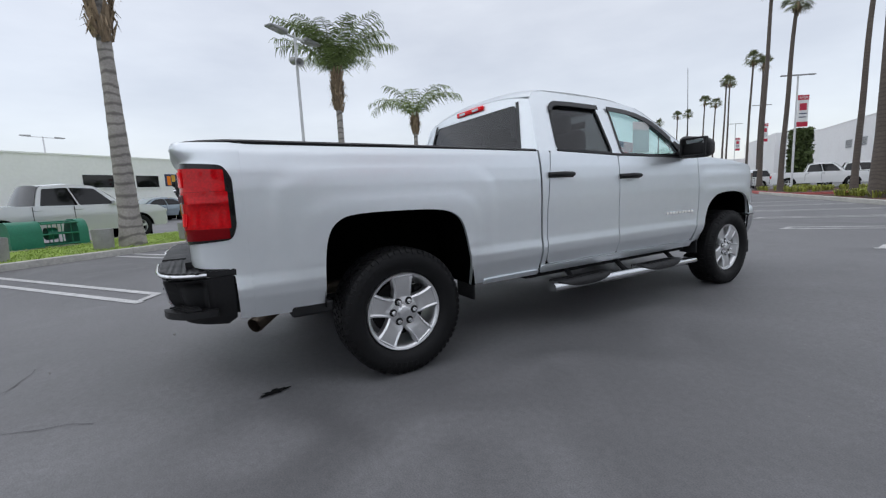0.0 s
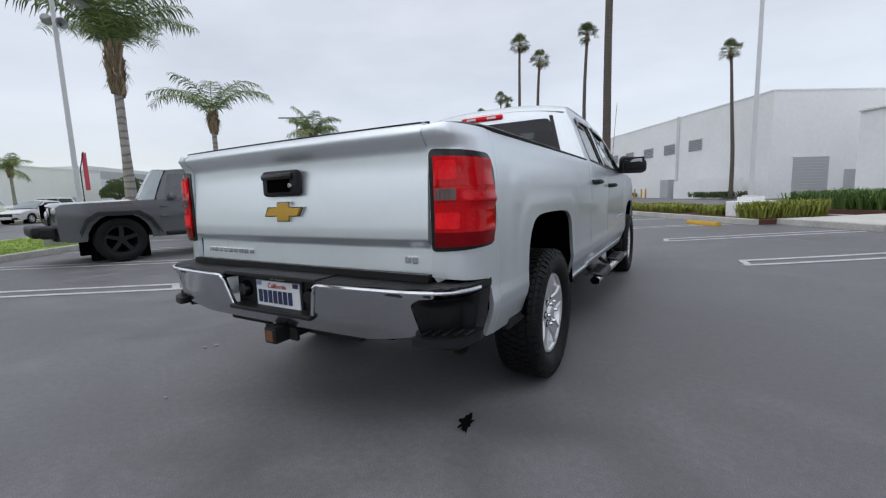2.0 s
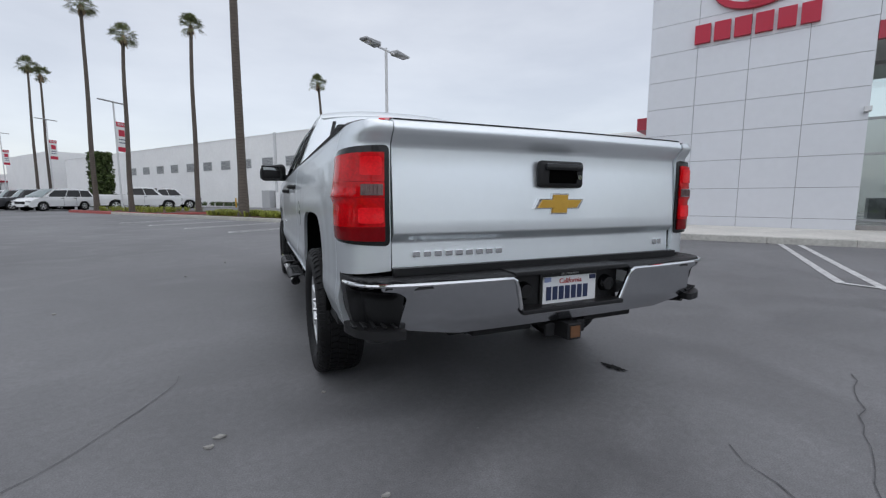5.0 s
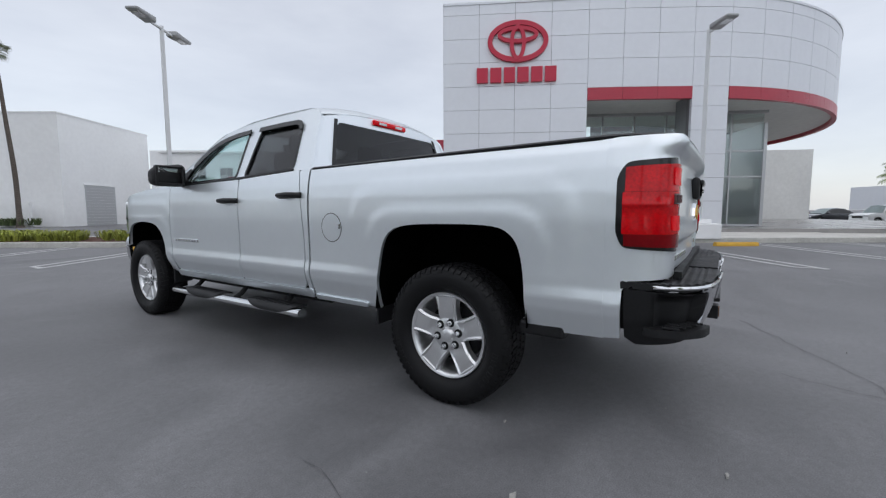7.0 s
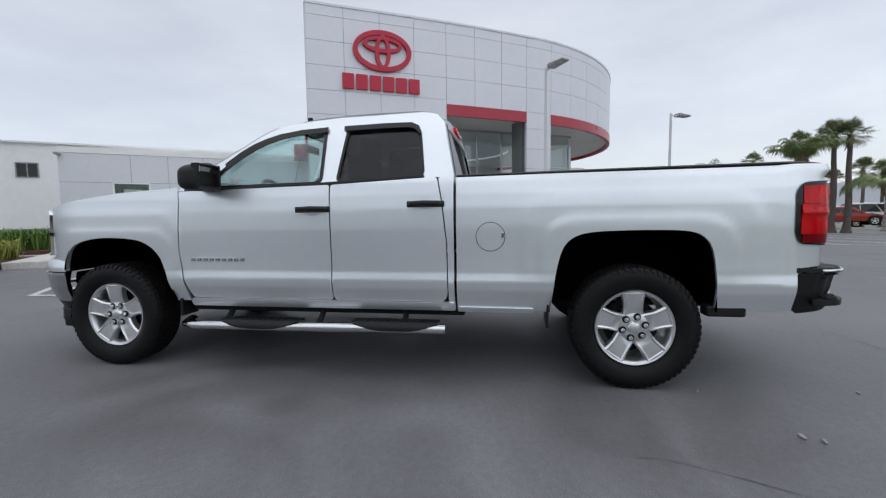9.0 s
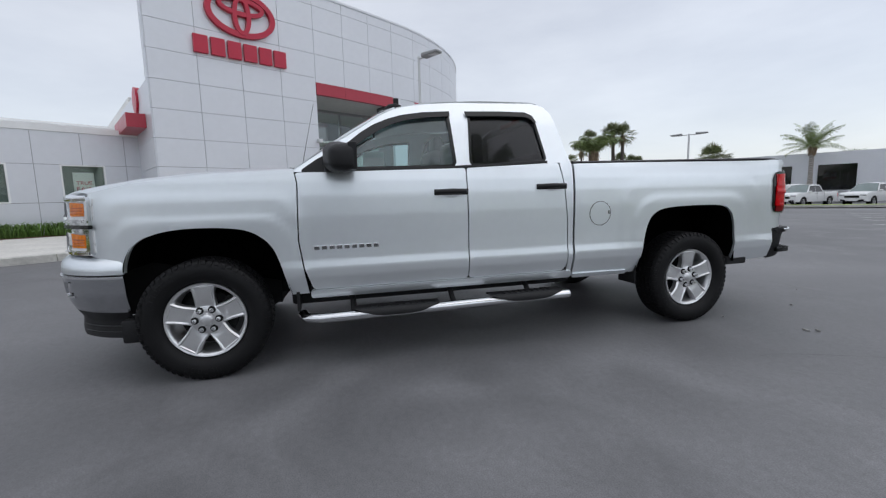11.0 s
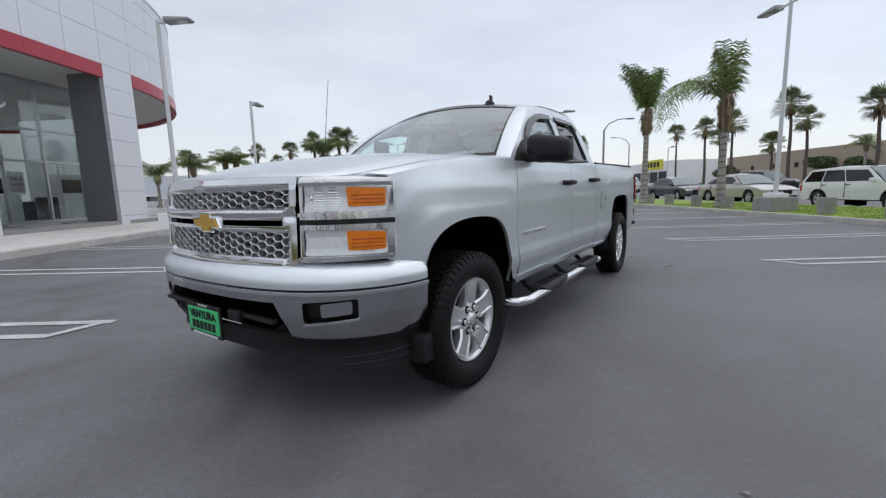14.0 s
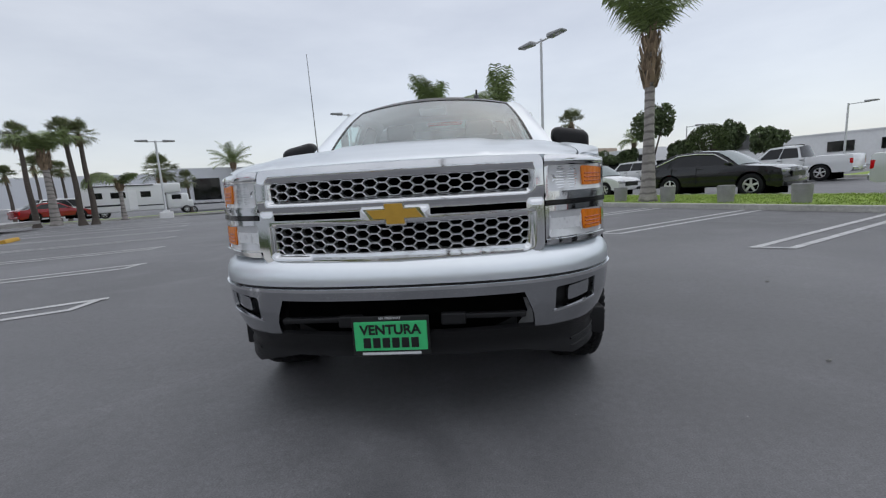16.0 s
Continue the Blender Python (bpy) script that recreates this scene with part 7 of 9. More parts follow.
def vehicle(name, label, category, style, L, W, H, coat, m, r=0.34, wheels=(0.175, 0.80), rim_mat=ALLOY, group="", glassy=None, doors=2, screen=None):
    """A parked vehicle: its nose at y = L, its tail at y = 0 before m."""
    S = STYLES[style]
    car = thing(name, m, label, category, group)
    glassy = glassy or DARK_GLASS
    Y = lambda t: L * (1 - t)
    top = [(Y(a), b * H) for a, b in S["top"]]
    lo = S["clear"] * H
    wy = [Y(wheels[0]), Y(wheels[1])]

    def bx(y, z):
        e = min(y, L - y)
        return W / 2 * (1 - 0.05 * ((z / H - 0.38) / 0.3) ** 2) - 0.30 * max(0, 0.45 - e) ** 2 - 0.02 * (1 - ease(0.35, 0.5, z / H))

    def arch(c, rise=1.18):
        return [(c + r * rise * math.cos(a), max(lo, r + r * rise * math.sin(a))) for a in (math.pi * k / 10 for k in range(11))]
    outline = top[:]
    outline += [(0.02, lo + 0.06), (0.12, lo)]
    for c in (wy[1], wy[0]):
        outline += arch(c)[::-1]
    outline += [(L - 0.12, lo), (L - 0.01, lo + 0.05)]
    for sx in (-1, 1):
        sheet("body_side", outline, lambda y, z, sx=sx: (sx * bx(y, z), y, z), coat, car, thick=0.03, flip=sx < 0, step=0.16)
    # skin across the nose, bonnet, deck and tail
    bm = bmesh.new()
    line = [(L - 0.01, lo + 0.05)] + top + [(0.02, lo + 0.06)]
    rows = []
    for y, z in line:
        w = bx(y, z)
        rows.append([bm.verts.new((w * t, y + (0.10 if y > L * 0.6 else -0.08) * (1 - t * t) * (1 if y > L - 0.5 or y < 0.4 else 0), z + 0.035 * (1 - t * t) * (1 if z > 0.5 * H else 0))) for t in (-1, -0.8, -0.4, 0, 0.4, 0.8, 1)])
    for p, q in zip(rows, rows[1:]):
        for i in range(6):
            bm.faces.new((p[i], p[i + 1], q[i + 1], q[i]))
    part("body_skin", bm, coat, car, smooth=True, angle=50)
    part("underbody", boxed((0, L / 2, lo + 0.12), (W * 0.8, L * 0.94, 0.18)), UNDER, car)
    # cabin
    a0, a1, b1, b0 = (Y(t) for t in S["cab"])
    zb, zr = S["belt"] * H, H
    cx = lambda y, z: W / 2 * 0.955 - (z - zb) * 0.36
    cab = [(a0, zb - 0.03), (a1, zr - 0.05), ((a1 * 0.6 + b1 * 0.4), zr), ((a1 + b1) / 2, zr), (b1, zr - 0.06), (b0, zb - 0.03)]
    for sx in (-1, 1):
        sheet("cabin_side", rounded(cab, 0.12), lambda y, z, sx=sx: (sx * cx(y, z), y, z), coat, car, thick=0.04, flip=sx < 0, step=0.2)
        n = doors + (1 if style in ("suv", "van", "hatch", "coupe_suv") else 0)
        f0, f1 = a0 - 0.20 * (a0 - a1) - 0.12, a1 - 0.03
        r0, r1 = b0 + 0.16 * (b1 - b0) + 0.10, b1 + 0.06
        cuts = [0.0, 0.50, 1.0] if n == 2 else [0.0, 0.38, 0.72, 1.0] if n == 3 else [0.0, 1.0]
        for p, q in zip(cuts, cuts[1:]):
            g = 0.045 if p > 0 else 0
            lower = lambda t: (f0 + (r0 - f0) * t, zb + 0.02)
            upper = lambda t: (f1 + (r1 - f1) * t, zr - 0.10 - (0.03 if t in (0.0, 1.0) else 0))
            k = g / (f0 - r0)
            W4 = [lower(p + k), upper(p + k), upper(q), lower(q)]
            sheet("side_window", rounded(W4, 0.04), lambda y, z, sx=sx: (sx * (cx(y, z) + 0.006), y, z), glassy, car, thick=0.01, flip=sx < 0, step=0.25)
    def across(nm, pts, mt, k=0.0, edge=0.0):
        bm = bmesh.new()
        rows = []
        for y, z in pts:
            w = cx(y, z) - edge
            rows.append([bm.verts.new((w * t, y + k * (1 if y > L / 2 else -1) + 0.06 * (1 - t * t) * (1 if y > (a0 + b0) / 2 else -1) * (1 if mt in (glassy, SCREEN) else 0), z + 0.05 * (1 - t * t) + k)) for t in (-1, -0.6, 0, 0.6, 1)])
        for p, q in zip(rows, rows[1:]):
            for i in range(4):
                bm.faces.new((p[i], p[i + 1], q[i + 1], q[i]))
        return part(nm, bm, mt, car, smooth=True)
    across("roof", [(a1 + 0.03, zr - 0.06), (a1 * 0.6 + b1 * 0.4, zr - 0.01), ((a1 + b1) / 2, zr), (b1 - 0.02, zr - 0.06)], coat)
    across("windscreen", [(a0, zb - 0.02), ((a0 + a1) / 2, (zb + zr - 0.05) / 2 + 0.02), (a1, zr - 0.06)], screen or SCREEN, 0.004, 0.03)
    across("rear_window", [(b0, zb - 0.02), ((b0 + b1) / 2, (zb + zr) / 2), (b1, zr - 0.06)], glassy, 0.004, 0.03)
    for sx in (-1, 1):
        for y in wy:
            simple_wheel(car, sx * (W / 2 - 0.13), y, r, rim_mat, sx)
        part("wheel_well", boxed((sx * (W / 2 - 0.22), wy[0], r * 1.1), (0.2, r * 2.1, r * 1.9)), LINER, car)
        part("wheel_well", boxed((sx * (W / 2 - 0.22), wy[1], r * 1.1), (0.2, r * 2.1, r * 1.9)), LINER, car)
        zh = S["top"][1][1] * H
        part("headlight", box(bmesh.new(), (sx * (W / 2 - 0.28), L - 0.08, zh - 0.06), (0.40, 0.26, 0.13), 0.04, 2), CLEAR_LENS, car, smooth=True)
        part("tail_light", box(bmesh.new(), (sx * (W / 2 - 0.14), 0.06, H * 0.50), (0.18, 0.14, 0.26), 0.03, 2), RED_LENS, car, smooth=True)
        part("door_mirror", box(bmesh.new(), (sx * (W / 2 + 0.06), a0 - 0.30, zb + 0.06), (0.20, 0.12, 0.14), 0.04, 2), coat, car, smooth=True)
        for k in range(doors):
            y = a0 - 0.55 * (a0 - a1) - 0.85 - 0.95 * k
            part("door_handle", boxed((sx * (bx(y, zb - 0.12) + 0.015), y, zb - 0.10), (0.03, 0.18, 0.03), 0.008), coat if coat is not P_WHITE else PLASTIC, car)
            part("door_seam", boxed((sx * bx(y, 0.45 * H), y - 0.12, (lo + zb) / 2 + 0.08), (0.012, 0.012, (zb - lo) * 0.8)), UNDER, car)
    part("grille", box(bmesh.new(), (0, L + 0.075, S["top"][1][1] * H * 0.80), (W * 0.5, 0.05, 0.20), 0.02), GLOSSBLACK, car)
    part("lower_bumper", box(bmesh.new(), (0, L - 0.02, lo + 0.10), (W * 0.80, 0.18, 0.14), 0.04), PLASTIC, car)
    part("rear_bumper", box(bmesh.new(), (0, 0.03, lo + 0.16), (W * 0.86, 0.20, 0.20), 0.05), CHROME if style == "pickup" else coat, car)
    if style in ("pickup", "jeep"):
        part("bed_cavity", boxed((0, L * 0.195, H * 0.655), (W * 0.80, L * 0.33, 0.05)), UNDER, car)
    return car


def park(u, v, toward, up=0.0):
    """A pose on the lot; toward: the nose's direction in degrees from the lot's u axis."""
    p = on(u, v, up)
    return pose(p.x, p.y, p.z, 0, 0, LOT_TURN + toward - 90)


def place(u, v, toward, L, up=0.0):
    """As park(), for a vehicle of length L with its middle at (u, v)."""
    return park(u, v, toward, up) @ pose(0, -L / 2, 0)


ROAD = -14.0
vehicle("pickup", "older silver double-cab pickup parked by the grass verge", "truck", "pickup", 5.6, 1.85, 1.80, P_SILVER, place(ROAD, 3.85, 90, 5.6), 0.40, (0.17, 0.78))
vehicle("sedan", "champagne four-door saloon parked at the kerb", "car", "sedan", 4.9, 1.8, 1.45, P_CHAMP, place(ROAD, -15.9, 90, 4.9), 0.33)
vehicle("sedan", "dark grey four-door saloon parked at the kerb", "car", "sedan", 4.9, 1.8, 1.47, P_DARK, place(ROAD, -22.0, 90, 4.9), 0.33)
vehicle("hatchback", "small white hatchback parked at the kerb", "car", "hatch", 4.35, 1.75, 1.50, P_WHITE, place(ROAD, -9.3, 90, 4.35), 0.33)
crossover = vehicle("crossover", "black coupe-roofed crossover parked at the kerb", "car", "coupe_suv", 4.9, 1.92, 1.68, P_BLACK, place(ROAD, -3.4, 90, 4.9), 0.40, (0.185, 0.765))
for sx in (-1, 1):
    part("window_trim", tube(bmesh.new(), [(sx * 0.925, 3.45, 1.135), (sx * 0.83, 2.75, 1.545), (sx * 0.80, 2.1, 1.60), (sx * 0.80, 1.4, 1.575), (sx * 0.90, 0.55, 1.22)], 0.016, 6), CHROME, crossover, "bright chrome window line", smooth=True)
vehicle("pickup", "white extended-cab pickup parked across the road", "truck", "pickup", 5.4, 1.9, 1.85, P_WHITE, place(-24.6, -5.0, -90, 5.4), 0.40, (0.18, 0.78), doors=2)
vehicle("wagon", "white estate car parked across the road", "car", "suv", 4.8, 1.85, 1.70, P_WHITE, place(-24.0, -14.0, -90, 4.8), 0.36)
vehicle("suv", "black sport utility parked across the road", "car", "suv", 4.9, 1.9, 1.80, P_BLACK, place(-25, -29, 90, 4.9), 0.38)
vehicle("suv", "dark grey full-size sport utility across the road", "car", "suv", 5.3, 2.0, 1.95, P_DARK, place(-25.0, 20.7, -90, 5.3), 0.41)
vehicle("sedan", "pale blue saloon parked across the road", "car", "sedan", 4.6, 1.76, 1.45, P_BLUE, place(-25.4, 13.3, -90, 4.6), 0.32)
vehicle("sedan", "silver saloon parked across the road", "car", "sedan", 4.6, 1.76, 1.48, P_SILVER, place(-25.4, 27.5, -90, 4.6), 0.32)
vehicle("suv", "white sport utility on the far side of the road", "car", "suv", 4.9, 1.95, 1.75, P_WHITE, place(-33.0, 31.5, 10, 4.9, 0.1), 0.38)
vehicle("suv", "white sport utility parked by the hedge", "car", "suv", 4.9, 1.95, 1.75, P_WHITE, place(-33.0, 40.0, 10, 4.9, 0.1), 0.38)
for k, (u, v, st, c, nm, lb) in enumerate((
        (9.9, 43.4, "van", P_WHITE, "minivan", "white minivan at the end of a row of parked cars"),
        (9.6, 47.6, "suv", P_DARK, "suv", "dark grey sport utility in a row of parked cars"),
        (9.8, 52.8, "suv", P_DARK, "suv", "dark grey sport utility in a row of parked cars"),
        (9.8, 56.8, "suv", P_WHITE, "suv", "white sport utility in a row of parked cars"),
        (9.8, 61.0, "suv", P_BLACK, "suv", "black sport utility in a row of parked cars"),
        (9.8, 65.5, "suv", P_DARK, "suv", "dark grey sport utility in a row of parked cars"),
        (9.8, 70.5, "sedan", P_WHITE, "sedan", "white saloon in a row of parked cars"),
        (9.8, 76.0, "suv", P_DARK, "suv", "dark grey sport utility in a row of parked cars"),
        (9.8, 82.0, "sedan", P_SILVER, "sedan", "silver saloon in a row of parked cars"),
        (9.8, 89.0, "suv", P_WHITE, "suv", "white sport utility in a row of parked cars"))):
    vehicle(nm, lb, "car", st, 4.9, 1.95, 1.75 if st != "sedan" else 1.47, c, place(u, v, 180 if k else 200, 4.9), 0.36, group="row of parked cars")
vehicle("pickup", "white crew-cab pickup parked beyond the planting beds", "truck", "pickup", 5.9, 2.05, 1.95, P_WHITE, place(14.6, 40.2, -15, 5.9), 0.42)
vehicle("pickup", "white crew-cab pickup parked beyond the planting beds", "truck", "pickup", 5.9, 2.05, 1.95, P_WHITE, place(17.6, 42.6, -15, 5.9), 0.42)
for k in range(8):
    c = (P_BLACK, P_DARK, P_WHITE, P_DARK, P_BLACK, P_SILVER, P_DARK, P_WHITE)[k]
    vehicle("sedan" if k % 2 else "suv", ("black", "dark grey", "white", "dark grey", "black", "silver", "dark grey", "white")[k] + " car parked in the far display rows", "car", "sedan" if k % 2 else "suv",
            4.8, 1.85, 1.5 if k % 2 else 1.75, c, place(24 + 4.6 * k, -40 + 0.8 * k, 90, 4.8), 0.35, group="far display cars")
for k in range(6):
    vehicle("pickup", "white work pickup parked beyond the grass", "truck", "pickup", 5.6, 1.95, 1.9, P_WHITE, place(-1.5 - 4.3 * k, -45 - 0.8 * k, 60, 5.6), 0.40, group="white work trucks")
vehicle("coupe", "red two-door car parked beyond the car park", "car", "sedan", 4.7, 1.9, 1.45, P_RED, place(13.4, -39.6, 215, 4.7, 0.3), 0.36)
vehicle("van", "white cargo van parked beyond the car park", "van", "van", 5.4, 2.0, 2.1, P_WHITE, place(13.7, -46.5, 215, 5.4, 0.1), 0.36)

# the grey off-road pickup standing askew in its stalls
fl, rl = Vector((-5.85, 5.55)), Vector((-3.2, 8.1))
ang = math.degrees(math.atan2((fl - rl).y, (fl - rl).x))
n_in = Vector((-(fl - rl).y, (fl - rl).x)).normalized() * -0.80
mid = rl + n_in
JL = 5.55
jm = park(mid.x, mid.y, ang) @ pose(0, -1.16, 0)
jeep = vehicle("offroad_pickup", "dark grey four-door off-road pickup with black wheels and flares", "truck", "jeep", JL, 1.80, 1.86, P_JEEP, jm, 0.44, (0.162, 0.791), PLASTIC, glassy=CAR_GLASS)
part("steel_bumper", box(bmesh.new(), (0, JL + 0.24, 0.66), (1.55, 0.24, 0.20), 0.05, 2), PLASTIC, jeep, "black steel off-road bumper", smooth=True)
for sx in (-1, 1):
    for y in (JL * (1 - 0.162), JL * (1 - 0.791)):
        bm = bmesh.new()
        pts = [(y + 0.62, 0.62), (y + 0.50, 0.88), (y + 0.34, 1.0), (y - 0.34, 1.0), (y - 0.50, 0.88), (y - 0.66, 0.58)]
        a = [bm.verts.new((sx * 0.83, p, q)) for p, q in pts]
        b = [bm.verts.new((sx * 1.02, p, q - 0.02)) for p, q in pts]
        c = [bm.verts.new((sx * 1.03, p * 1.0, q - 0.09)) for p, q in pts]
        for i in range(len(pts) - 1):
            bm.faces.new((a[i], a[i + 1], b[i + 1], b[i])), bm.faces.new((b[i], b[i + 1], c[i + 1], c[i]))
        part("fender_flare", bm, PLASTIC if y > 3 else P_JEEP, jeep, smooth=True)
    for k in range(7):      # red hood-side decal as plain bars
        part("hood_decal", boxed((sx * 0.868, 4.95 - 0.085 * k, 1.115), (0.012, 0.06, 0.045)), P_RED, jeep)
    part("head_lamp", lathe(bmesh.new(), [(0.0, 0.03), (0.07, 0.025), (0.09, 0.0)], 20, "y", (sx * 0.52, JL + 0.10, 0.95)), CLEAR_LENS, jeep, smooth=True)
    part("rock_rail", box(bmesh.new(), (sx * 0.90, 2.75, 0.50), (0.10, 2.3, 0.08), 0.02), PLASTIC, jeep)
    for y in (2.98, 3.90):
        for z in (0.92, 1.12):
            part("door_hinge", box(bmesh.new(), (sx * 0.91, y, z - 0.05), (0.04, 0.14, 0.05), 0.01), P_JEEP, jeep)
    part("round_headlight", lathe(bmesh.new(), [(0.0, 0.03), (0.08, 0.02), (0.09, 0.0)], 20, "y", (sx * 0.52, JL + 0.07, 1.0)), CLEAR_LENS, jeep, smooth=True)
    part("tow_hook", tube(bmesh.new(), [(sx * 0.35, JL + 0.20, 0.62), (sx * 0.35, JL + 0.33, 0.66), (sx * 0.35, JL + 0.33, 0.72), (sx * 0.35, JL + 0.20, 0.74)], 0.018, 8), RED_SIGN, jeep)
part("front_bumper", box(bmesh.new(), (0, JL + 0.14, 0.64), (1.60, 0.22, 0.20), 0.04), PLASTIC, jeep)
part("rear_black_bumper", box(bmesh.new(), (0, -0.08, 0.62), (1.65, 0.16, 0.18), 0.04), PLASTIC, jeep)
# slots are proud near-black bars, the shade of their depth put into colour
for k in range(7):
    part("grille_slot", boxed((-0.30 + 0.10 * k, JL + 0.105, 1.02), (0.05, 0.03, 0.26), 0.01), LINER, jeep)
part("hood_mark", boxed((0.74, 4.62, 1.105), (0.02, 0.62, 0.05)), RED_SIGN, jeep)
part("hood_mark", boxed((-0.74, 4.62, 1.105), (0.02, 0.62, 0.05)), RED_SIGN, jeep)

wm = park(-2.9 - 0.62, 13.3 + 0.62, ang) @ pose(0, -1.25, 0)
wp = vehicle("pickup", "white full-size pickup with loading ramps behind its tailgate", "truck", "pickup", 5.9, 2.0, 1.96, P_WHITE, wm, 0.42, (0.165, 0.785))
part("decal", boxed((-0.985, 0.80, 1.18), (0.02, 0.62, 0.10)), PLATE_BLUE, wp)
ramps = thing("loading_ramps", None, "pair of black steel ladder ramps sloping to the asphalt", "ramp")
for off in (0.0, 0.9):
    p, q = on(-1.9 + off * 0.5, 12.3 + off, 0.62), on(0.4 + off * 0.2, 17.2 + off, 0.04)
    d, a, b = ring_frame(p, q)
    for k in (-0.14, 0.14):
        part("ramp_rail", tube(bmesh.new(), [p + a * k, q + a * k], 0.03, 6), PLASTIC, ramps)
    for t in range(12):
        c = p.lerp(q, (t + 0.5) / 12)
        part("ramp_rung", tube(bmesh.new(), [c - a * 0.14, c + a * 0.14], 0.018, 6), PLASTIC, ramps)

# the white motorhome and the flatbed behind it
def motorhome(m):
    rv = thing("motorhome", m, "white motorhome with dark graphics and roof-over-cab", "motorhome")
    L, W, H = 8.2, 2.3, 3.05
    bm = boxed((0, L / 2 - 0.9, 1.75), (W, L - 1.8, 2.5), 0.10, 3)
    part("house_body", bm, P_WHITE, rv, smooth=True)
    part("overcab", box(bmesh.new(), (0, L - 1.2, 2.55), (W, 1.6, 0.95), 0.15, 3), P_WHITE, rv, smooth=True)
    part("cab", box(bmesh.new(), (0, L - 0.75, 1.25), (1.95, 1.9, 1.5), 0.20, 3), P_WHITE, rv, smooth=True)
    part("hood", box(bmesh.new(), (0, L + 0.1, 0.95), (1.9, 0.9, 0.75), 0.15, 3), P_WHITE, rv, smooth=True)
    part("windscreen", box(bmesh.new(), (0, L - 0.05, 1.68), (1.6, 0.5, 0.55), 0.08), DARK_GLASS, rv)
    for sx in (-1, 1):
        for y, w in ((1.2, 0.9), (2.8, 1.1), (4.9, 0.8)):
            part("window", box(bmesh.new(), (sx * W / 2, y, 2.05), (0.03, w, 0.55), 0.01), DARK_GLASS, rv)
        part("entry_door", box(bmesh.new(), (sx * W / 2, 3.85, 1.55), (0.03, 0.65, 1.8), 0.01), STUCCO, rv)
        part("cab_window", box(bmesh.new(), (sx * 0.98, L - 0.85, 1.65), (0.03, 0.8, 0.45), 0.01), DARK_GLASS, rv)
        part("stripe", box(bmesh.new(), (sx * (W / 2 + 0.005), 1.6, 1.15), (0.012, 2.6, 0.16)), P_DARK, rv)
        part("stripe", box(bmesh.new(), (sx * (W / 2 + 0.005), 5.0, 1.0), (0.012, 2.4, 0.10)), P_DARK, rv)
        for y in (1.6, L - 0.1):
            simple_wheel(rv, sx * 0.95, y, 0.38, ALLOY, sx)
    part("awning", tube(bmesh.new(), [(W / 2 + 0.06, 0.6, 2.9), (W / 2 + 0.06, 5.6, 2.9)], 0.06, 8), P_DARK, rv)
    part("roof_unit", box(bmesh.new(), (0, 2.6, 3.12), (0.8, 1.1, 0.26), 0.06), P_WHITE, rv)
    return rv


motorhome(place(8.3, -44.6, 186, 8.2, 0.12))
flat = thing("flatbed_truck", place(1.6, -52.5, 187, 6.5), "flatbed recovery truck with a dark deck", "truck")
part("deck", box(bmesh.new(), (0, 2.3, 1.05), (2.3, 5.0, 0.18), 0.03), P_DARK, flat)
part("cab", box(bmesh.new(), (0, 5.4, 1.35), (2.1, 1.5, 1.6), 0.2, 3), P_WHITE, flat, smooth=True)
part("cab_window", box(bmesh.new(), (0, 5.5, 1.75), (2.14, 0.9, 0.5), 0.05), DARK_GLASS, flat)
for y in (1.0, 5.6):
    for sx in (-1, 1):
        simple_wheel(flat, sx * 0.9, y, 0.42, ALLOY, sx)

# ---- palms, trees, shrubs, grass ----
rng = random.Random(7)


def frond(bm, base, az, lift, length, droop, n=34, leaf=0.55, rnd=rng, width=0.034):
    """A feather leaf: a bent stalk with drooping leaflets along both sides."""
    out = Vector((math.cos(az), math.sin(az), 0))
    side = Vector((-out.y, out.x, 0))
    line = [base.copy()]
    for k in range(20):
        a = lift - 2.2 * droop * ((k + 0.5) / 20) ** 1.25
        line.append(line[-1] + (out * math.cos(a) + Vector((0, 0, math.sin(a)))) * length / 20)
    def at(t):
        k = min(19, max(0, int(t * 20)))
        return line[k].lerp(line[k + 1], t * 20 - k)
    pts = [at(k / 10) for k in range(11)]
    tube(bm, pts, [0.03 * (1 - 0.85 * k / 10) for k in range(11)], 4, caps=False)
    for k in range(n):
        t = 0.16 + 0.84 * k / n
        p, d = at(t), (at(min(1, t + 0.02)) - at(t - 0.02)).normalized()
        l = leaf * (0.35 + 0.95 * math.sin(math.pi * min(1, 0.12 + 0.84 * t)) ** 0.8) * rnd.uniform(0.85, 1.15)
        for sgn in (-1, 1):
            w = (side * sgn * rnd.uniform(0.72, 0.95) + d * rnd.uniform(0.30, 0.6) + Vector((0, 0, rnd.uniform(-0.35, 0.15)))).normalized()
            m = p + w * l * 0.55 + Vector((0, 0, -0.04 * l))
            e = p + w * l * 0.95 + Vector((0, 0, -(0.28 + 0.3 * rnd.random()) * l))
            q = d * width * 0.5
            v = [bm.verts.new(x) for x in (p - q, p + q, m + q * 1.1, m - q * 1.1, e)]
            bm.faces.new(v[:4]), bm.faces.new((v[3], v[2], v[4]))


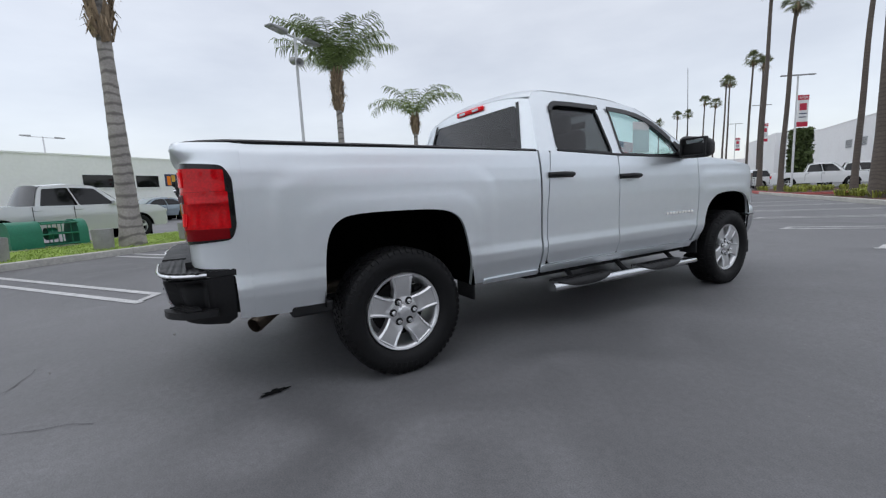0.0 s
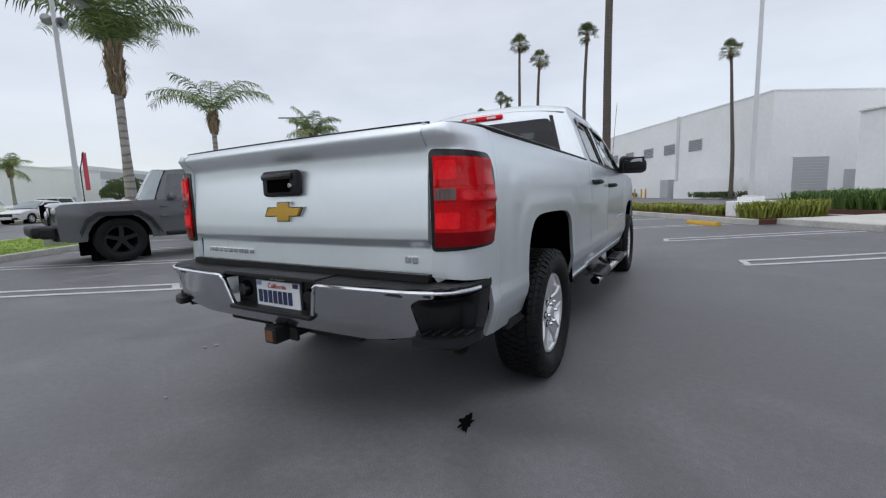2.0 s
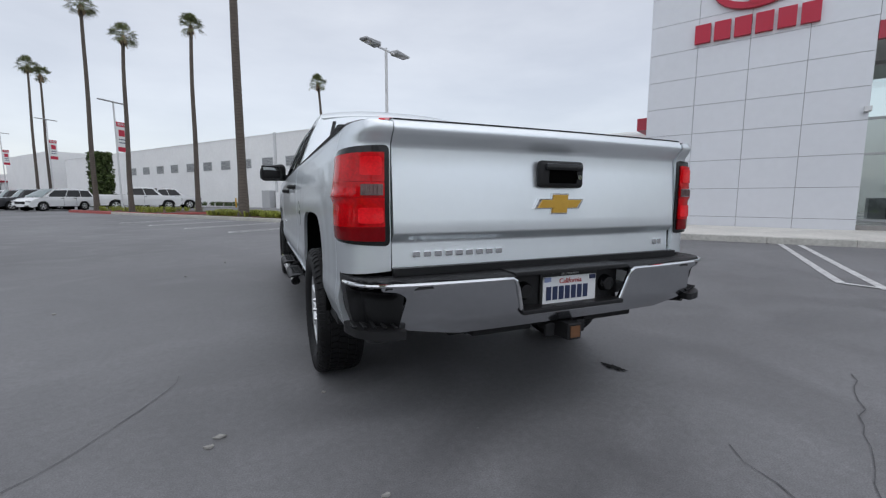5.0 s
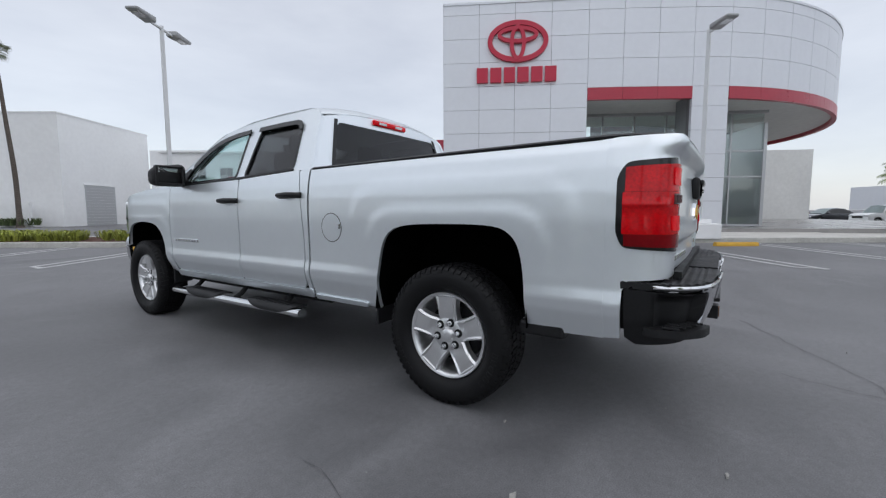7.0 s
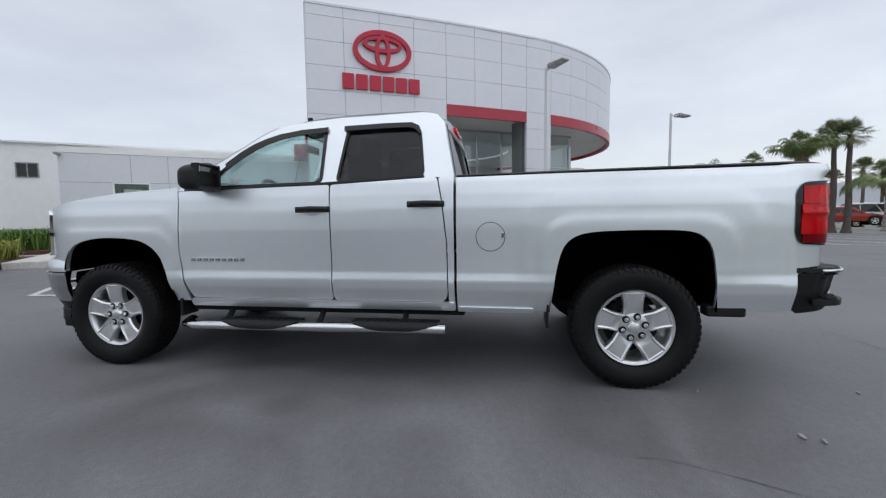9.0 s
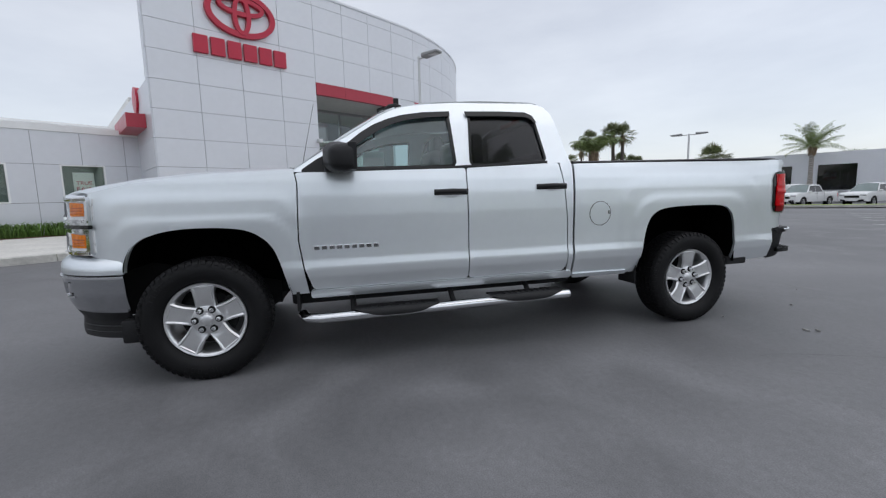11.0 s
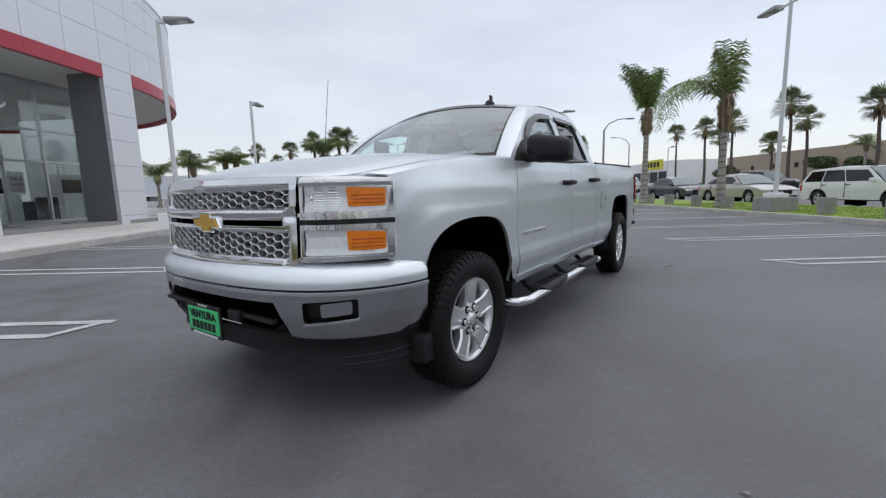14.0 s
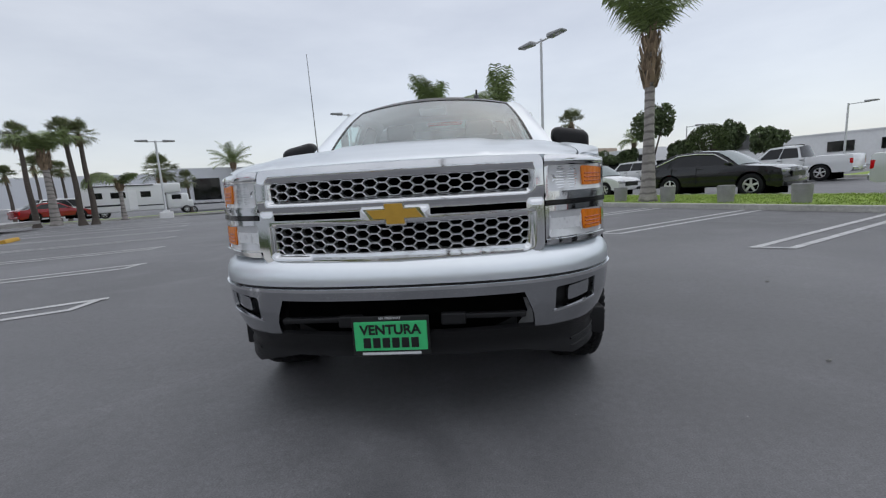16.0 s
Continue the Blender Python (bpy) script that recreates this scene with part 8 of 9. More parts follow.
def feather_palm(u, v, trunk_h, label, fronds, scale=1.0, r=0.19, lean=(0, 0), boots=0.9):
    """fronds: (azimuth, lift, length, droop) in degrees and metres."""
    p = on(u, v, 0.12)
    trunk_h += rise(u, v)
    palm = thing("palm_tree", Matrix.Translation(p), label, "palm tree", group="verge palms")
    n = 46
    bm = bmesh.new()
    pts, rs = [], []
    for k in range(n + 1):
        t = k / n
        pts.append((lean[0] * t * t, lean[1] * t * t, trunk_h * t))
        rs.append(r * (1.28 - 0.45 * min(1, t * 2.2) + 0.04 * (k % 2) - 0.10 * t) * (1 + 0.25 * max(0, 0.08 - t) / 0.08))
    tube(bm, pts, rs, 18)
    part("trunk", bm, PALM_TRUNK, palm, "grey ringed trunk", smooth=True, angle=70)
    top = Vector(pts[-1])
    bm = bmesh.new()
    for k in range(int(90 + 70 * boots)):      # old leaf bases below the crown
        a, h = rng.uniform(0, 6.28), trunk_h - boots + boots * 0.95 * rng.random()
        c, s = math.cos(a), math.sin(a)
        rr = r * (1.0 + 0.22 * math.sin(math.pi * min(1.0, max(0.0, (h - trunk_h + boots) / boots))))
        b0 = Vector((lean[0] + c * rr, lean[1] + s * rr, h))
        e = b0 + Vector((c * rng.uniform(0.03, 0.16), s * rng.uniform(0.03, 0.16), rng.uniform(0.22, 0.5)))
        sd = Vector((-s, c, 0)) * rng.uniform(0.04, 0.09)
        vv = [bm.verts.new(x) for x in (b0 - sd, b0 + sd, e + sd * 0.3, e - sd * 0.3)]
        bm.faces.new(vv)
        if rng.random() < 0.35:
            f2 = e + Vector((c * 0.15, s * 0.15, -rng.uniform(0.1, 0.5)))
            vv = [bm.verts.new(x) for x in (e - sd * 0.3, e + sd * 0.3, f2)]
            bm.faces.new(vv)
    part("leaf_base_sheath", bm, DEAD_LEAF, palm, "brown frayed leaf-base sheath")
    bm = bmesh.new()
    for az, lift, ln, dr in fronds:
        frond(bm, top + Vector((0, 0, -0.1)), radians(az), radians(lift), ln * scale, dr)
    part("crown", bm, PALM_LEAF, palm, "green feather fronds")
    return palm


def full_crown(n, ln, seed, low=-5):
    q = random.Random(seed)
    return [(360 * k / n + q.uniform(-14, 14), q.choice((78, 62, 48, 34, 20, low)) + q.uniform(-6, 6), ln * q.uniform(0.85, 1.1), q.uniform(0.35, 0.75)) for k in range(n)]


def upright(n, ln, seed, low=40, droop=0.55):
    """A crown whose leaves first rise and then bend over."""
    q = random.Random(seed)
    return [(360 * k / n * 2.0 + q.uniform(-16, 16), low + (84 - low) * q.random() ** 0.8, ln * q.uniform(0.8, 1.1), droop * q.uniform(0.75, 1.15)) for k in range(n)]


VU = -9.3
feather_palm(VU, 3.4, 9.2, "tall feather palm with a grey ringed trunk on the verge", upright(18, 2.4, 1), r=0.185, boots=4.5)
feather_palm(VU, 11.8, 5.9, "feather palm with a full arching crown on the verge", upright(26, 3.1, 2, 50, 0.60), r=0.16, boots=1.5)
feather_palm(VU, 18.3, 4.9, "sparse feather palm with a few arching fronds", [(12, 70, 3.7, 0.86), (28, 64, 3.6, 0.9), (50, 70, 3.3, 0.82), (196, 70, 3.7, 0.86), (212, 62, 3.5, 0.88), (170, 70, 3.2, 0.8), (235, 68, 3.2, 0.85), (330, 66, 3.4, 0.85), (95, 84, 2.6, 0.6), (270, 82, 2.7, 0.65)], r=0.14, boots=0.8)
feather_palm(VU, -3.1, 5.0, "tall feather palm with a grey ringed trunk on the verge", upright(18, 2.3, 3, 62, 0.5), r=0.185, boots=1.5)
feather_palm(VU, -10.5, 3.95, "wind-bent feather palm with lopsided fronds", [(44, 52, 3.9, 1.15), (36, 46, 3.7, 1.2), (54, 50, 3.8, 1.15), (28, 58, 3.5, 1.15), (62, 60, 3.3, 1.1)] + [(61 * k, 87 - 2 * (k % 3), 1.9 + 0.12 * (k % 4), 0.16) for k in range(8)], r=0.145, boots=1.2)
feather_palm(VU, -16.7, 4.55, "feather palm with an upright crown leaning with the wind", [(42 + 8 * k, 78 + 3 * (k % 3), 3.0 - 0.12 * abs(k), 0.32 + 0.05 * (k % 2)) for k in range(-5, 6)] + [(222 + 22 * k, 85, 2.3, 0.20) for k in range(-4, 5)] + [(130, 80, 2.4, 0.4), (310, 80, 2.4, 0.4)], r=0.165, boots=1.2)
for k, (u, v, h) in enumerate(((-6.6, 27, 5.3), (-7.7, 37, 4.2), (-10.5, 46, 5.4), (-10.5, 55, 5.8), (-10.5, 66, 5.5), (24.3, -39.0, 3.9), (23.4, -39.5, 4.0), (24.4, -33.3, 3.2), (29.6, -36.0, 2.6))):
    feather_palm(u, v, h, "feather palm with a rounded crown beside the lot", upright(18, 2.2, 20 + k, 22, 0.62), r=0.17)
feather_palm(10.2, -25.9, 3.5, "feather palm with a narrow upright crown beside the lot", upright(16, 2.1, 81, 58, 0.62), r=0.20)
feather_palm(7.4, -28.4, 1.75, "low feather palm with weeping yellow-green fronds", [(35 + 9 * k, 62 - 4 * k, 2.3, 0.95) for k in range(-3, 4)] + [(215 + 20 * k, 70, 1.3, 0.5) for k in range(-2, 3)], r=0.14, boots=0.4)
feather_palm(-1.8, -62, 5.0, "broad feather palm with stiff rising fronds beyond the lot", upright(30, 3.7, 77, 12, 0.42), r=0.30)
for k, (u, v, h) in enumerate(((-38, -24, 4.0), (-46, -42, 4.2), (-36, 38, 4.2))):
    feather_palm(u, v, h, "small feather palm across the road", full_crown(12, 1.9, 40 + k), r=0.15)


def fan_crown(seed, R=1.25, n=44):
    q = random.Random(seed)
    bm, dead = bmesh.new(), bmesh.new()
    for k in range(n):
        az, lift = q.uniform(0, 6.28), radians(q.uniform(-40, 85))
        d = Vector((math.cos(az) * math.cos(lift), math.sin(az) * math.cos(lift), math.sin(lift)))
        sd = Vector((-math.sin(az), math.cos(az), 0))
        c = d * R * q.uniform(0.45, 0.7)
        tube(bm, [Vector((0, 0, 0)), c], 0.018, 3, caps=False)
        l = R * q.uniform(0.6, 0.8)
        for j in range(-6, 7):
            a = radians(j * 13)
            w = (d * math.cos(a) + sd * math.sin(a)).normalized()
            e = c + w * l * (1 - 0.03 * abs(j)) + Vector((0, 0, -0.16 * l * (1 + 0.1 * abs(j))))
            mdl = c + w * l * 0.55
            ww = sd * math.cos(a) * 0.035 - d * math.sin(a) * 0.035
            vv = [bm.verts.new(x) for x in (c, mdl - ww, e, mdl + ww)]
            bm.faces.new(vv)
    for k in range(40):
        az = q.uniform(0, 6.28)
        c, s = math.cos(az), math.sin(az)
        a = Vector((c * 0.15, s * 0.15, q.uniform(-0.5, 0.0)))
        e = a + Vector((c * q.uniform(0.1, 0.35), s * q.uniform(0.1, 0.35), -q.uniform(0.4, 0.9)))
        sd = Vector((-s, c, 0)) * 0.09
        dead.faces.new([dead.verts.new(x) for x in (a - sd, a + sd, e + sd * 0.4, e - sd * 0.4)])
    out = []
    for nm, b, mt in (("crown", bm, FAN_LEAF), ("dry_skirt", dead, DEAD_LEAF)):
        me = bpy.data.meshes.new(nm)
        b.to_mesh(me)
        b.free()
        me.materials.append(mt)
        out.append(me)
    return out


FANS = [fan_crown(s) for s in (1, 2, 3)]


def fan_palm(u, v, h, label, group, r=0.20, size=1.0, lean=0.0, k=0):
    p = on(u, v)
    h += rise(u, v)
    palm = thing("fan_palm", Matrix.Translation(p), label, "palm tree", group=group)
    pts = [(lean * (t / 12) ** 2 + 0.02 * math.sin(t * 0.9 + k), 0.02 * math.sin(t * 0.7 + 2 * k), h * max(0.0, t - 0.9) / 11.1 + 0.12 * t * (t < 2) - 0.1 * (t == 0)) for t in range(13)]
    part("trunk", tube(bmesh.new(), pts, [r * (1.75 if t == 0 else 1.2 if t == 1 else 1.0 - 0.035 * t) for t in range(13)], 12), FAN_TRUNK, palm, "slim brown trunk", smooth=True)
    for me in FANS[k % 3]:
        c = new(me.name, me)
        c.parent = palm
        c.matrix_basis = Matrix.LocRotScale(pts[-1], Euler((0, 0, k * 1.3)), (size,) * 3)
    return palm


TALL, MID_ = "very tall slim fan palm with a small round crown", "fan palm with a bushy crown and dry skirt"
for k, (u, v, h, r, s, ln) in enumerate((
        (9.5, 17.3, 22.0, 0.27, 1.2, 0.3), (9.8, 35.2, 13.6, 0.22, 1.0, 0.2), (9.7, 29.5, 10.6, 0.20, 0.85, 0.3), (11.7, 25.4, 11.0, 0.20, 0.8, 0.2),
        (24.2, 27.5, 10.6, 0.20, 0.9, -0.5), (14.6, 66.0, 15.5, 0.22, 1.2, 0.3), (16.0, 67.0, 15.0, 0.22, 1.2, 0.2), (15.0, 88, 17.0, 0.24, 1.3, 0.3), (16.2, 92, 17.5, 0.24, 1.3, 0.2),
        (14.5, 112, 17.5, 0.26, 1.5, 0.3), (16.8, 114, 17.0, 0.26, 1.5, 0.3), (12.0, 120, 16.0, 0.26, 1.4, 0.2), (10.0, 124, 16.5, 0.26, 1.4, 0.2), (6.0, 128, 15.5, 0.26, 1.4, 0.2), (0.5, 130, 13.5, 0.26, 1.4, 0.2))):
    fan_palm(u, v, h, TALL, "tall fan palms", r * 0.78, s * 0.66, ln, k)
for k, (u, v, h, s) in enumerate(((9.35, -27.5, 5.0, 0.95), (8.75, -27.7, 4.9, 0.95), (12.0, -29.8, 4.9, 1.0), (17.1, -53.1, 4.6, 1.2), (16.4, -55.3, 4.4, 1.1), (15.6, -55.6, 4.2, 1.1), (19.2, -52.6, 3.7, 1.1), (6.2, -49.5, 3.6, 2.0), (3.9, -50.0, 2.6, 1.2), (-6.2, -75.4, 3.2, 2.0),
                                  (25.3, -49.6, 6.0, 1.2), (26.7, -59.8, 5.3, 1.3), (21.5, -51.0, 6.2, 1.3), (-31.0, -46.8, 7.0, 1.3), (-32.2, -43.7, 7.3, 1.4), (-37.6, -44.6, 4.9, 1.3), (-31.2, -34.3, 7.7, 1.35), (-34.8, -36.6, 6.5, 1.2), (-34.1, -29.0, 6.7, 1.35),
                                  (-27, -90, 8, 1.5), (-20, -95, 8, 1.5), (-38, -66, 8.6, 1.4), (-44, -64, 7.4, 1.4), (-24, -72, 7.8, 1.4), (42, -62, 6.5, 1.4), (50, -60, 6.2, 1.4), (-52, 44, 6.4, 1.5))):
    fan_palm(u, v, h, MID_, "fan palms across the lot", 0.18, s * (0.72 if u > 0 else 0.85), 0.15, k)


def leaf_ball(bm, c, rx, rz, n, size, q, flat=0.0):
    for k in range(n):
        a, b = q.uniform(0, 6.28), math.asin(q.uniform(-1 + flat, 1))
        rr = q.uniform(0.72, 1.02)
        p = Vector(c) + Vector((math.cos(a) * math.cos(b) * rx * rr, math.sin(a) * math.cos(b) * rx * rr, math.sin(b) * rz * rr))
        s = size * q.uniform(0.6, 1.4)
        d1 = Vector((q.uniform(-1, 1), q.uniform(-1, 1), q.uniform(-1, 1))).normalized() * s
        d2 = Vector((q.uniform(-1, 1), q.uniform(-1, 1), q.uniform(-1, 1))).normalized() * s * 0.6
        bm.faces.new([bm.verts.new(x) for x in (p - d1, p + d2, p + d1, p - d2)])


def broad_tree(u, v, h, w, label, name="tree", mat=BUSH_DARK, seed=1, dome=False, trunk_r=0.16):
    q = random.Random(seed)
    p = on(u, v)
    t = thing(name, Matrix.Translation(p), label, "tree")
    bm = bmesh.new()
    fork = h * (0.45 if dome else 0.32)
    tube(bm, [(0, 0, -0.1), (0.05, 0, fork * 0.6), (0.0, 0.05, fork)], [trunk_r * 1.3, trunk_r, trunk_r * 0.85], 10)
    lobes = []
    for k in range(7):
        a = 6.28 * k / 7 + q.uniform(-0.3, 0.3)
        e = Vector((math.cos(a) * w * q.uniform(0.22, 0.36), math.sin(a) * w * q.uniform(0.22, 0.36), h * q.uniform(0.55, 0.82)))
        tube(bm, [(0, 0.05, fork), tuple(Vector((0, 0, fork)).lerp(e, 0.5) + Vector((0, 0, 0.15))), tuple(e)], [trunk_r * 0.6, trunk_r * 0.4, 0.03], 6)
        lobes.append(e)
    part("trunk", bm, BARK, t, smooth=True)
    bm = bmesh.new()
    if dome:
        leaf_ball(bm, (0, 0, h * 0.70), w / 2, h * 0.31, 5200, 0.075, q, 0.5)
    else:
        for e in lobes + [Vector((0, 0, h * 0.82))]:
            leaf_ball(bm, e, w * q.uniform(0.20, 0.30), h * q.uniform(0.13, 0.22), 420, 0.16, q)
    part("crown", bm, mat, t)
    return t


broad_tree(-33, 31.1, 4.2, 2.6, "clipped dome-shaped tree on a bare trunk", "clipped_tree", TOPIARY, 3, True)
broad_tree(-32, 45.5, 3.2, 3.2, "clipped dome-shaped tree on a bare trunk", "clipped_tree", TOPIARY, 4, True)
broad_tree(-26.0, -10.1, 3.75, 2.5, "clipped dome-shaped tree on a bare trunk", "clipped_tree", TOPIARY, 5, True)
for k, (u, v, h, w) in enumerate(((-34.2, -19.2, 7.0, 3.6), (-37.2, -24.2, 3.3, 2.0), (-36.6, -18.2, 3.6, 2.2), (-41.8, -16.5, 5.2, 2.7), (-41.1, -12.9, 4.2, 2.7), (-58, -44, 4.6, 4.6), (-57, -60, 4.2, 3.6), (-57, -54, 3.8, 3.4), (-40, 60, 5, 5), (-48, -4, 3.0, 3.6), (-52, -74, 3.8, 4))):
    broad_tree(u, v, h, w, "dark green leafy tree across the road", seed=30 + k)
for k, (u, v, h, w) in enumerate(((20, 152, 5, 12), (-4, 150, 5, 14), (-22, 150, 6, 14), (-36, 146, 5, 12))):
    broad_tree(u, v, h + 2, w, "dark leafy tree before the hills", seed=60 + k)
hedge = thing("hedge", None, "tall square-cut dark green hedge", "hedge")
bm = bmesh.new()
q = random.Random(5)
for k in range(5000):
    p = lot(17.0 + q.uniform(0, 1.7), 56.0 + q.uniform(0, 2.4), q.uniform(0.0, 6.2))
    d1, d2 = (Vector((q.uniform(-1, 1), q.uniform(-1, 1), q.uniform(-1, 1))).normalized() * s for s in (0.22, 0.15))
    bm.faces.new([bm.verts.new(x) for x in (p - d1, p + d2, p + d1, p - d2)])
part("foliage", bm, TOPIARY, hedge)


def blades(name, label, cells, mat, h, n, width, spread, seed, category="shrub", base=0.14):
    """Clumps of arching blades; cells: (u, v) of each clump."""
    q = random.Random(seed)
    bm = bmesh.new()
    for u, v in cells:
        c = on(u, v, base)
        for k in range(n):
            a = q.uniform(0, 6.28)
            d = Vector((math.cos(a), math.sin(a), 0))
            s = Vector((-d.y, d.x, 0)) * width * q.uniform(0.7, 1.3)
            r, hh = spread * q.uniform(0.35, 1.0), h * q.uniform(0.55, 1.1)
            o = c + d * q.uniform(0, 0.16) + s * q.uniform(-2, 2)
            p1, p2 = o + d * r * 0.45 + Vector((0, 0, hh * 0.8)), o + d * r + Vector((0, 0, hh * q.uniform(0.55, 0.95)))
            v5 = [bm.verts.new(x) for x in (o - s, o + s, p1 + s, p1 - s, p2)]
            bm.faces.new(v5[:4]), bm.faces.new((v5[3], v5[2], v5[4]))
    return tagged(part(name, bm, mat), label, category, kind="stuff")


q = random.Random(11)
def scatter(u0, u1, v0, v1, n):
    return [(q.uniform(u0, u1), q.uniform(v0, v1)) for _ in range(n)]


def clumps(u0, u1, v0, v1, n, per, r):
    out = []
    for u, v in scatter(u0, u1, v0, v1, n):
        out += [(min(u1, max(u0, u + q.gauss(0, r * 0.5))), min(v1, max(v0, v + q.gauss(0, r * 0.7)))) for _ in range(per)]
    return out


blades("low_shrubs", "low yellow-green shrubs with small leaves in the planting bed", clumps(9.4, 11.3, 9.0, 22.2, 38, 8, 0.38), BUSH, 0.30, 26, 0.016, 0.24, 21)
blades("low_shrubs", "low yellow-green shrubs with small leaves in the planting bed", scatter(9.2, 11.4, 7.6, 8.35, 70), BUSH, 0.50, 28, 0.014, 0.26, 22)
blades("strap_leaf_plants", "dark green strap-leaved plants under the windows", scatter(15.35, 16.1, -1.4, 7.2, 110), STRAP, 0.52, 34, 0.012, 0.42, 23)
blades("strap_leaf_plants", "dense dark green strap-leaved plants at the corner", scatter(13.8, 17.1, 7.6, 11.8, 190), STRAP, 0.72, 34, 0.014, 0.5, 24)
blades("low_shrubs", "small yellow-green shrubs on the traffic island", scatter(9.4, 13.0, 26.5, 36.5, 60), BUSH, 0.34, 24, 0.015, 0.22, 25)
blades("low_shrubs", "low shrubs before the white hall", scatter(24.0, 25.0, 27, 33, 30) + scatter(24.8, 25.8, 43, 52, 30), BUSH_DARK, 0.55, 30, 0.022, 0.36, 26)
blades("grass_blades", "short mown grass blades on the verge", scatter(-12.5, -8.8, -14, 12, 5200), GRASS, 0.05, 7, 0.006, 0.05, 27, "grass", 0.135)

# ---- lamp posts, bollards, wheel stops, signs ----
def lamp_post(u, v, h, label, heads=(0, 180), turn=0.0, plinth=0.85, up=0.14, arm=0.55, name="lamp_post", group="car park lamps"):
    p = on(u, v, up)
    h += rise(u, v)
    lp = thing(name, Matrix.Translation(p) @ pose(0, 0, 0, 0, 0, turn), label, "lamp post", group=group)
    if plinth:
        bm = boxed((0, 0, 0.21), (plinth, plinth, 0.46), 0.03)
        part("plinth", bm, BOLLARD if group == "verge lamps" else STUCCO, lp, "painted concrete plinth")
        part("plinth_cap", boxed((0, 0, 0.50), (plinth * 0.55, plinth * 0.55, 0.12), 0.015), STUCCO, lp)
        part("base_cover", box(bmesh.new(), (0, 0, 0.58), (0.30, 0.30, 0.05), 0.01), POLE_WHITE, lp)
    bm = bmesh.new()
    tube(bm, [(0, 0, 0.0), (0, 0, h)], [0.085, 0.065], 4 if group != "street lights" else 10)
    part("pole", bm, POLE_WHITE, lp)
    for a in heads:
        m = Matrix.Rotation(radians(a), 4, "Z")
        part("lamp_arm", box(bmesh.new(), (arm / 2, 0, h - 0.08), (arm, 0.06, 0.06), 0.01, 2, m), POLE_WHITE, lp)
        bm = boxed((0, 0, 0), (0.78, 0.34, 0.13), 0.045, 3)
        for vtx in bm.verts:
            vtx.co.z *= 1 - 0.35 * (vtx.co.x / 0.39)
            vtx.co = m @ (vtx.co + Vector((arm + 0.28, 0, h - 0.03)))
        head = part("lamp_head", bm, LAMP_GREY, lp, smooth=True)
        part("lamp_diffuser", box(bmesh.new(), (arm + 0.28, 0, h - 0.088), (0.56, 0.24, 0.02), 0.008, 2, m), CLEAR_LENS, head)
    return lp


def horn(parent, z, a):
    m = Matrix.Rotation(radians(a), 4, "Z") @ Matrix.Translation((0.28, 0, z))
    bm = lathe(bmesh.new(), [(0.03, -0.16), (0.05, -0.06), (0.08, 0.02), (0.15, 0.10), (0.135, 0.10), (0.05, 0.0)], 18)
    for vtx in bm.verts:
        vtx.co = m @ vtx.co
    part("horn_speaker", bm, LAMP_GREY, parent, smooth=True)


V_DIR = math.degrees(math.atan2(UY[1], UY[0]))
W2 = "white steel lamp post with twin flat heads on a concrete plinth"
lamp_post(9.75, 8.6, 6.15, W2, (0, 180), LOT_TURN)
lamp_post(9.75, -7.4, 6.05, "white steel lamp post with one flat head on a plinth", (0,), LOT_TURN - 180, arm=0.35)
lw = lamp_post(VU, 9.6, 6.75, "white twin-headed lamp post carrying horn loudspeakers", (0, 180), V_DIR, group="verge lamps")
horn(lw, 6.0, 60), horn(lw, 5.75, -120)
lamp_post(VU, -7.8, 6.35, "white twin-headed lamp post on the grass verge", (0, 180), V_DIR, group="verge lamps")
lamp_post(10.8, -15.6, 5.5, "white single-headed lamp post on the lot", (0,), V_DIR + 180, plinth=0.8, up=0.0)
lamp_post(49.0, -70.0, 7.0, W2, (0, 180), LOT_TURN, up=0.0)
lamp_post(5.3, -31.5, 5.0, W2, (0, 180), LOT_TURN, up=0.0)
lamp_post(-6.4, -23.4, 6.0, W2, (0, 180), LOT_TURN, up=0.0)
for k, (u, v) in enumerate(((-49, 18.0), (-42, 31.0), (-63.7, 43.7))):
    lamp_post(u, v, 7.6, "tall twin-headed lamp post behind the white shop", (0, 180), V_DIR, up=0.0, arm=1.0)
for k, (u, v) in enumerate(((-40, -7.4), (-40.1, -19.6), (-26, -46))):
    lamp_post(u, v, 5.0, "grey single-headed street lamp across the road", (0,), V_DIR, plinth=0, up=0.0, arm=1.0)


def curved_lamp(u, v, h, reach, turn):
    p = on(u, v)
    lp = thing("street_lamp", Matrix.Translation(p) @ pose(0, 0, 0, 0, 0, turn), "grey steel street lamp with a curved arm", "street lamp", group="street lights")
    part("pole", tube(bmesh.new(), [(0, 0, 0), (0, 0, h * 0.86), (reach * 0.2, 0, h * 0.94), (reach * 0.6, 0, h * 0.99), (reach, 0, h)], [0.11, 0.08, 0.05, 0.045, 0.04], 10), LAMP_GREY, lp, smooth=True)
    part("lamp_head", box(bmesh.new(), (reach + 0.25, 0, h - 0.02), (0.65, 0.24, 0.12), 0.04, 3), LAMP_GREY, lp, smooth=True)


curved_lamp(-12.1, -30, 6.6, 1.9, LOT_TURN + 180)
curved_lamp(-26.5, -58, 8.0, 2.2, LOT_TURN)

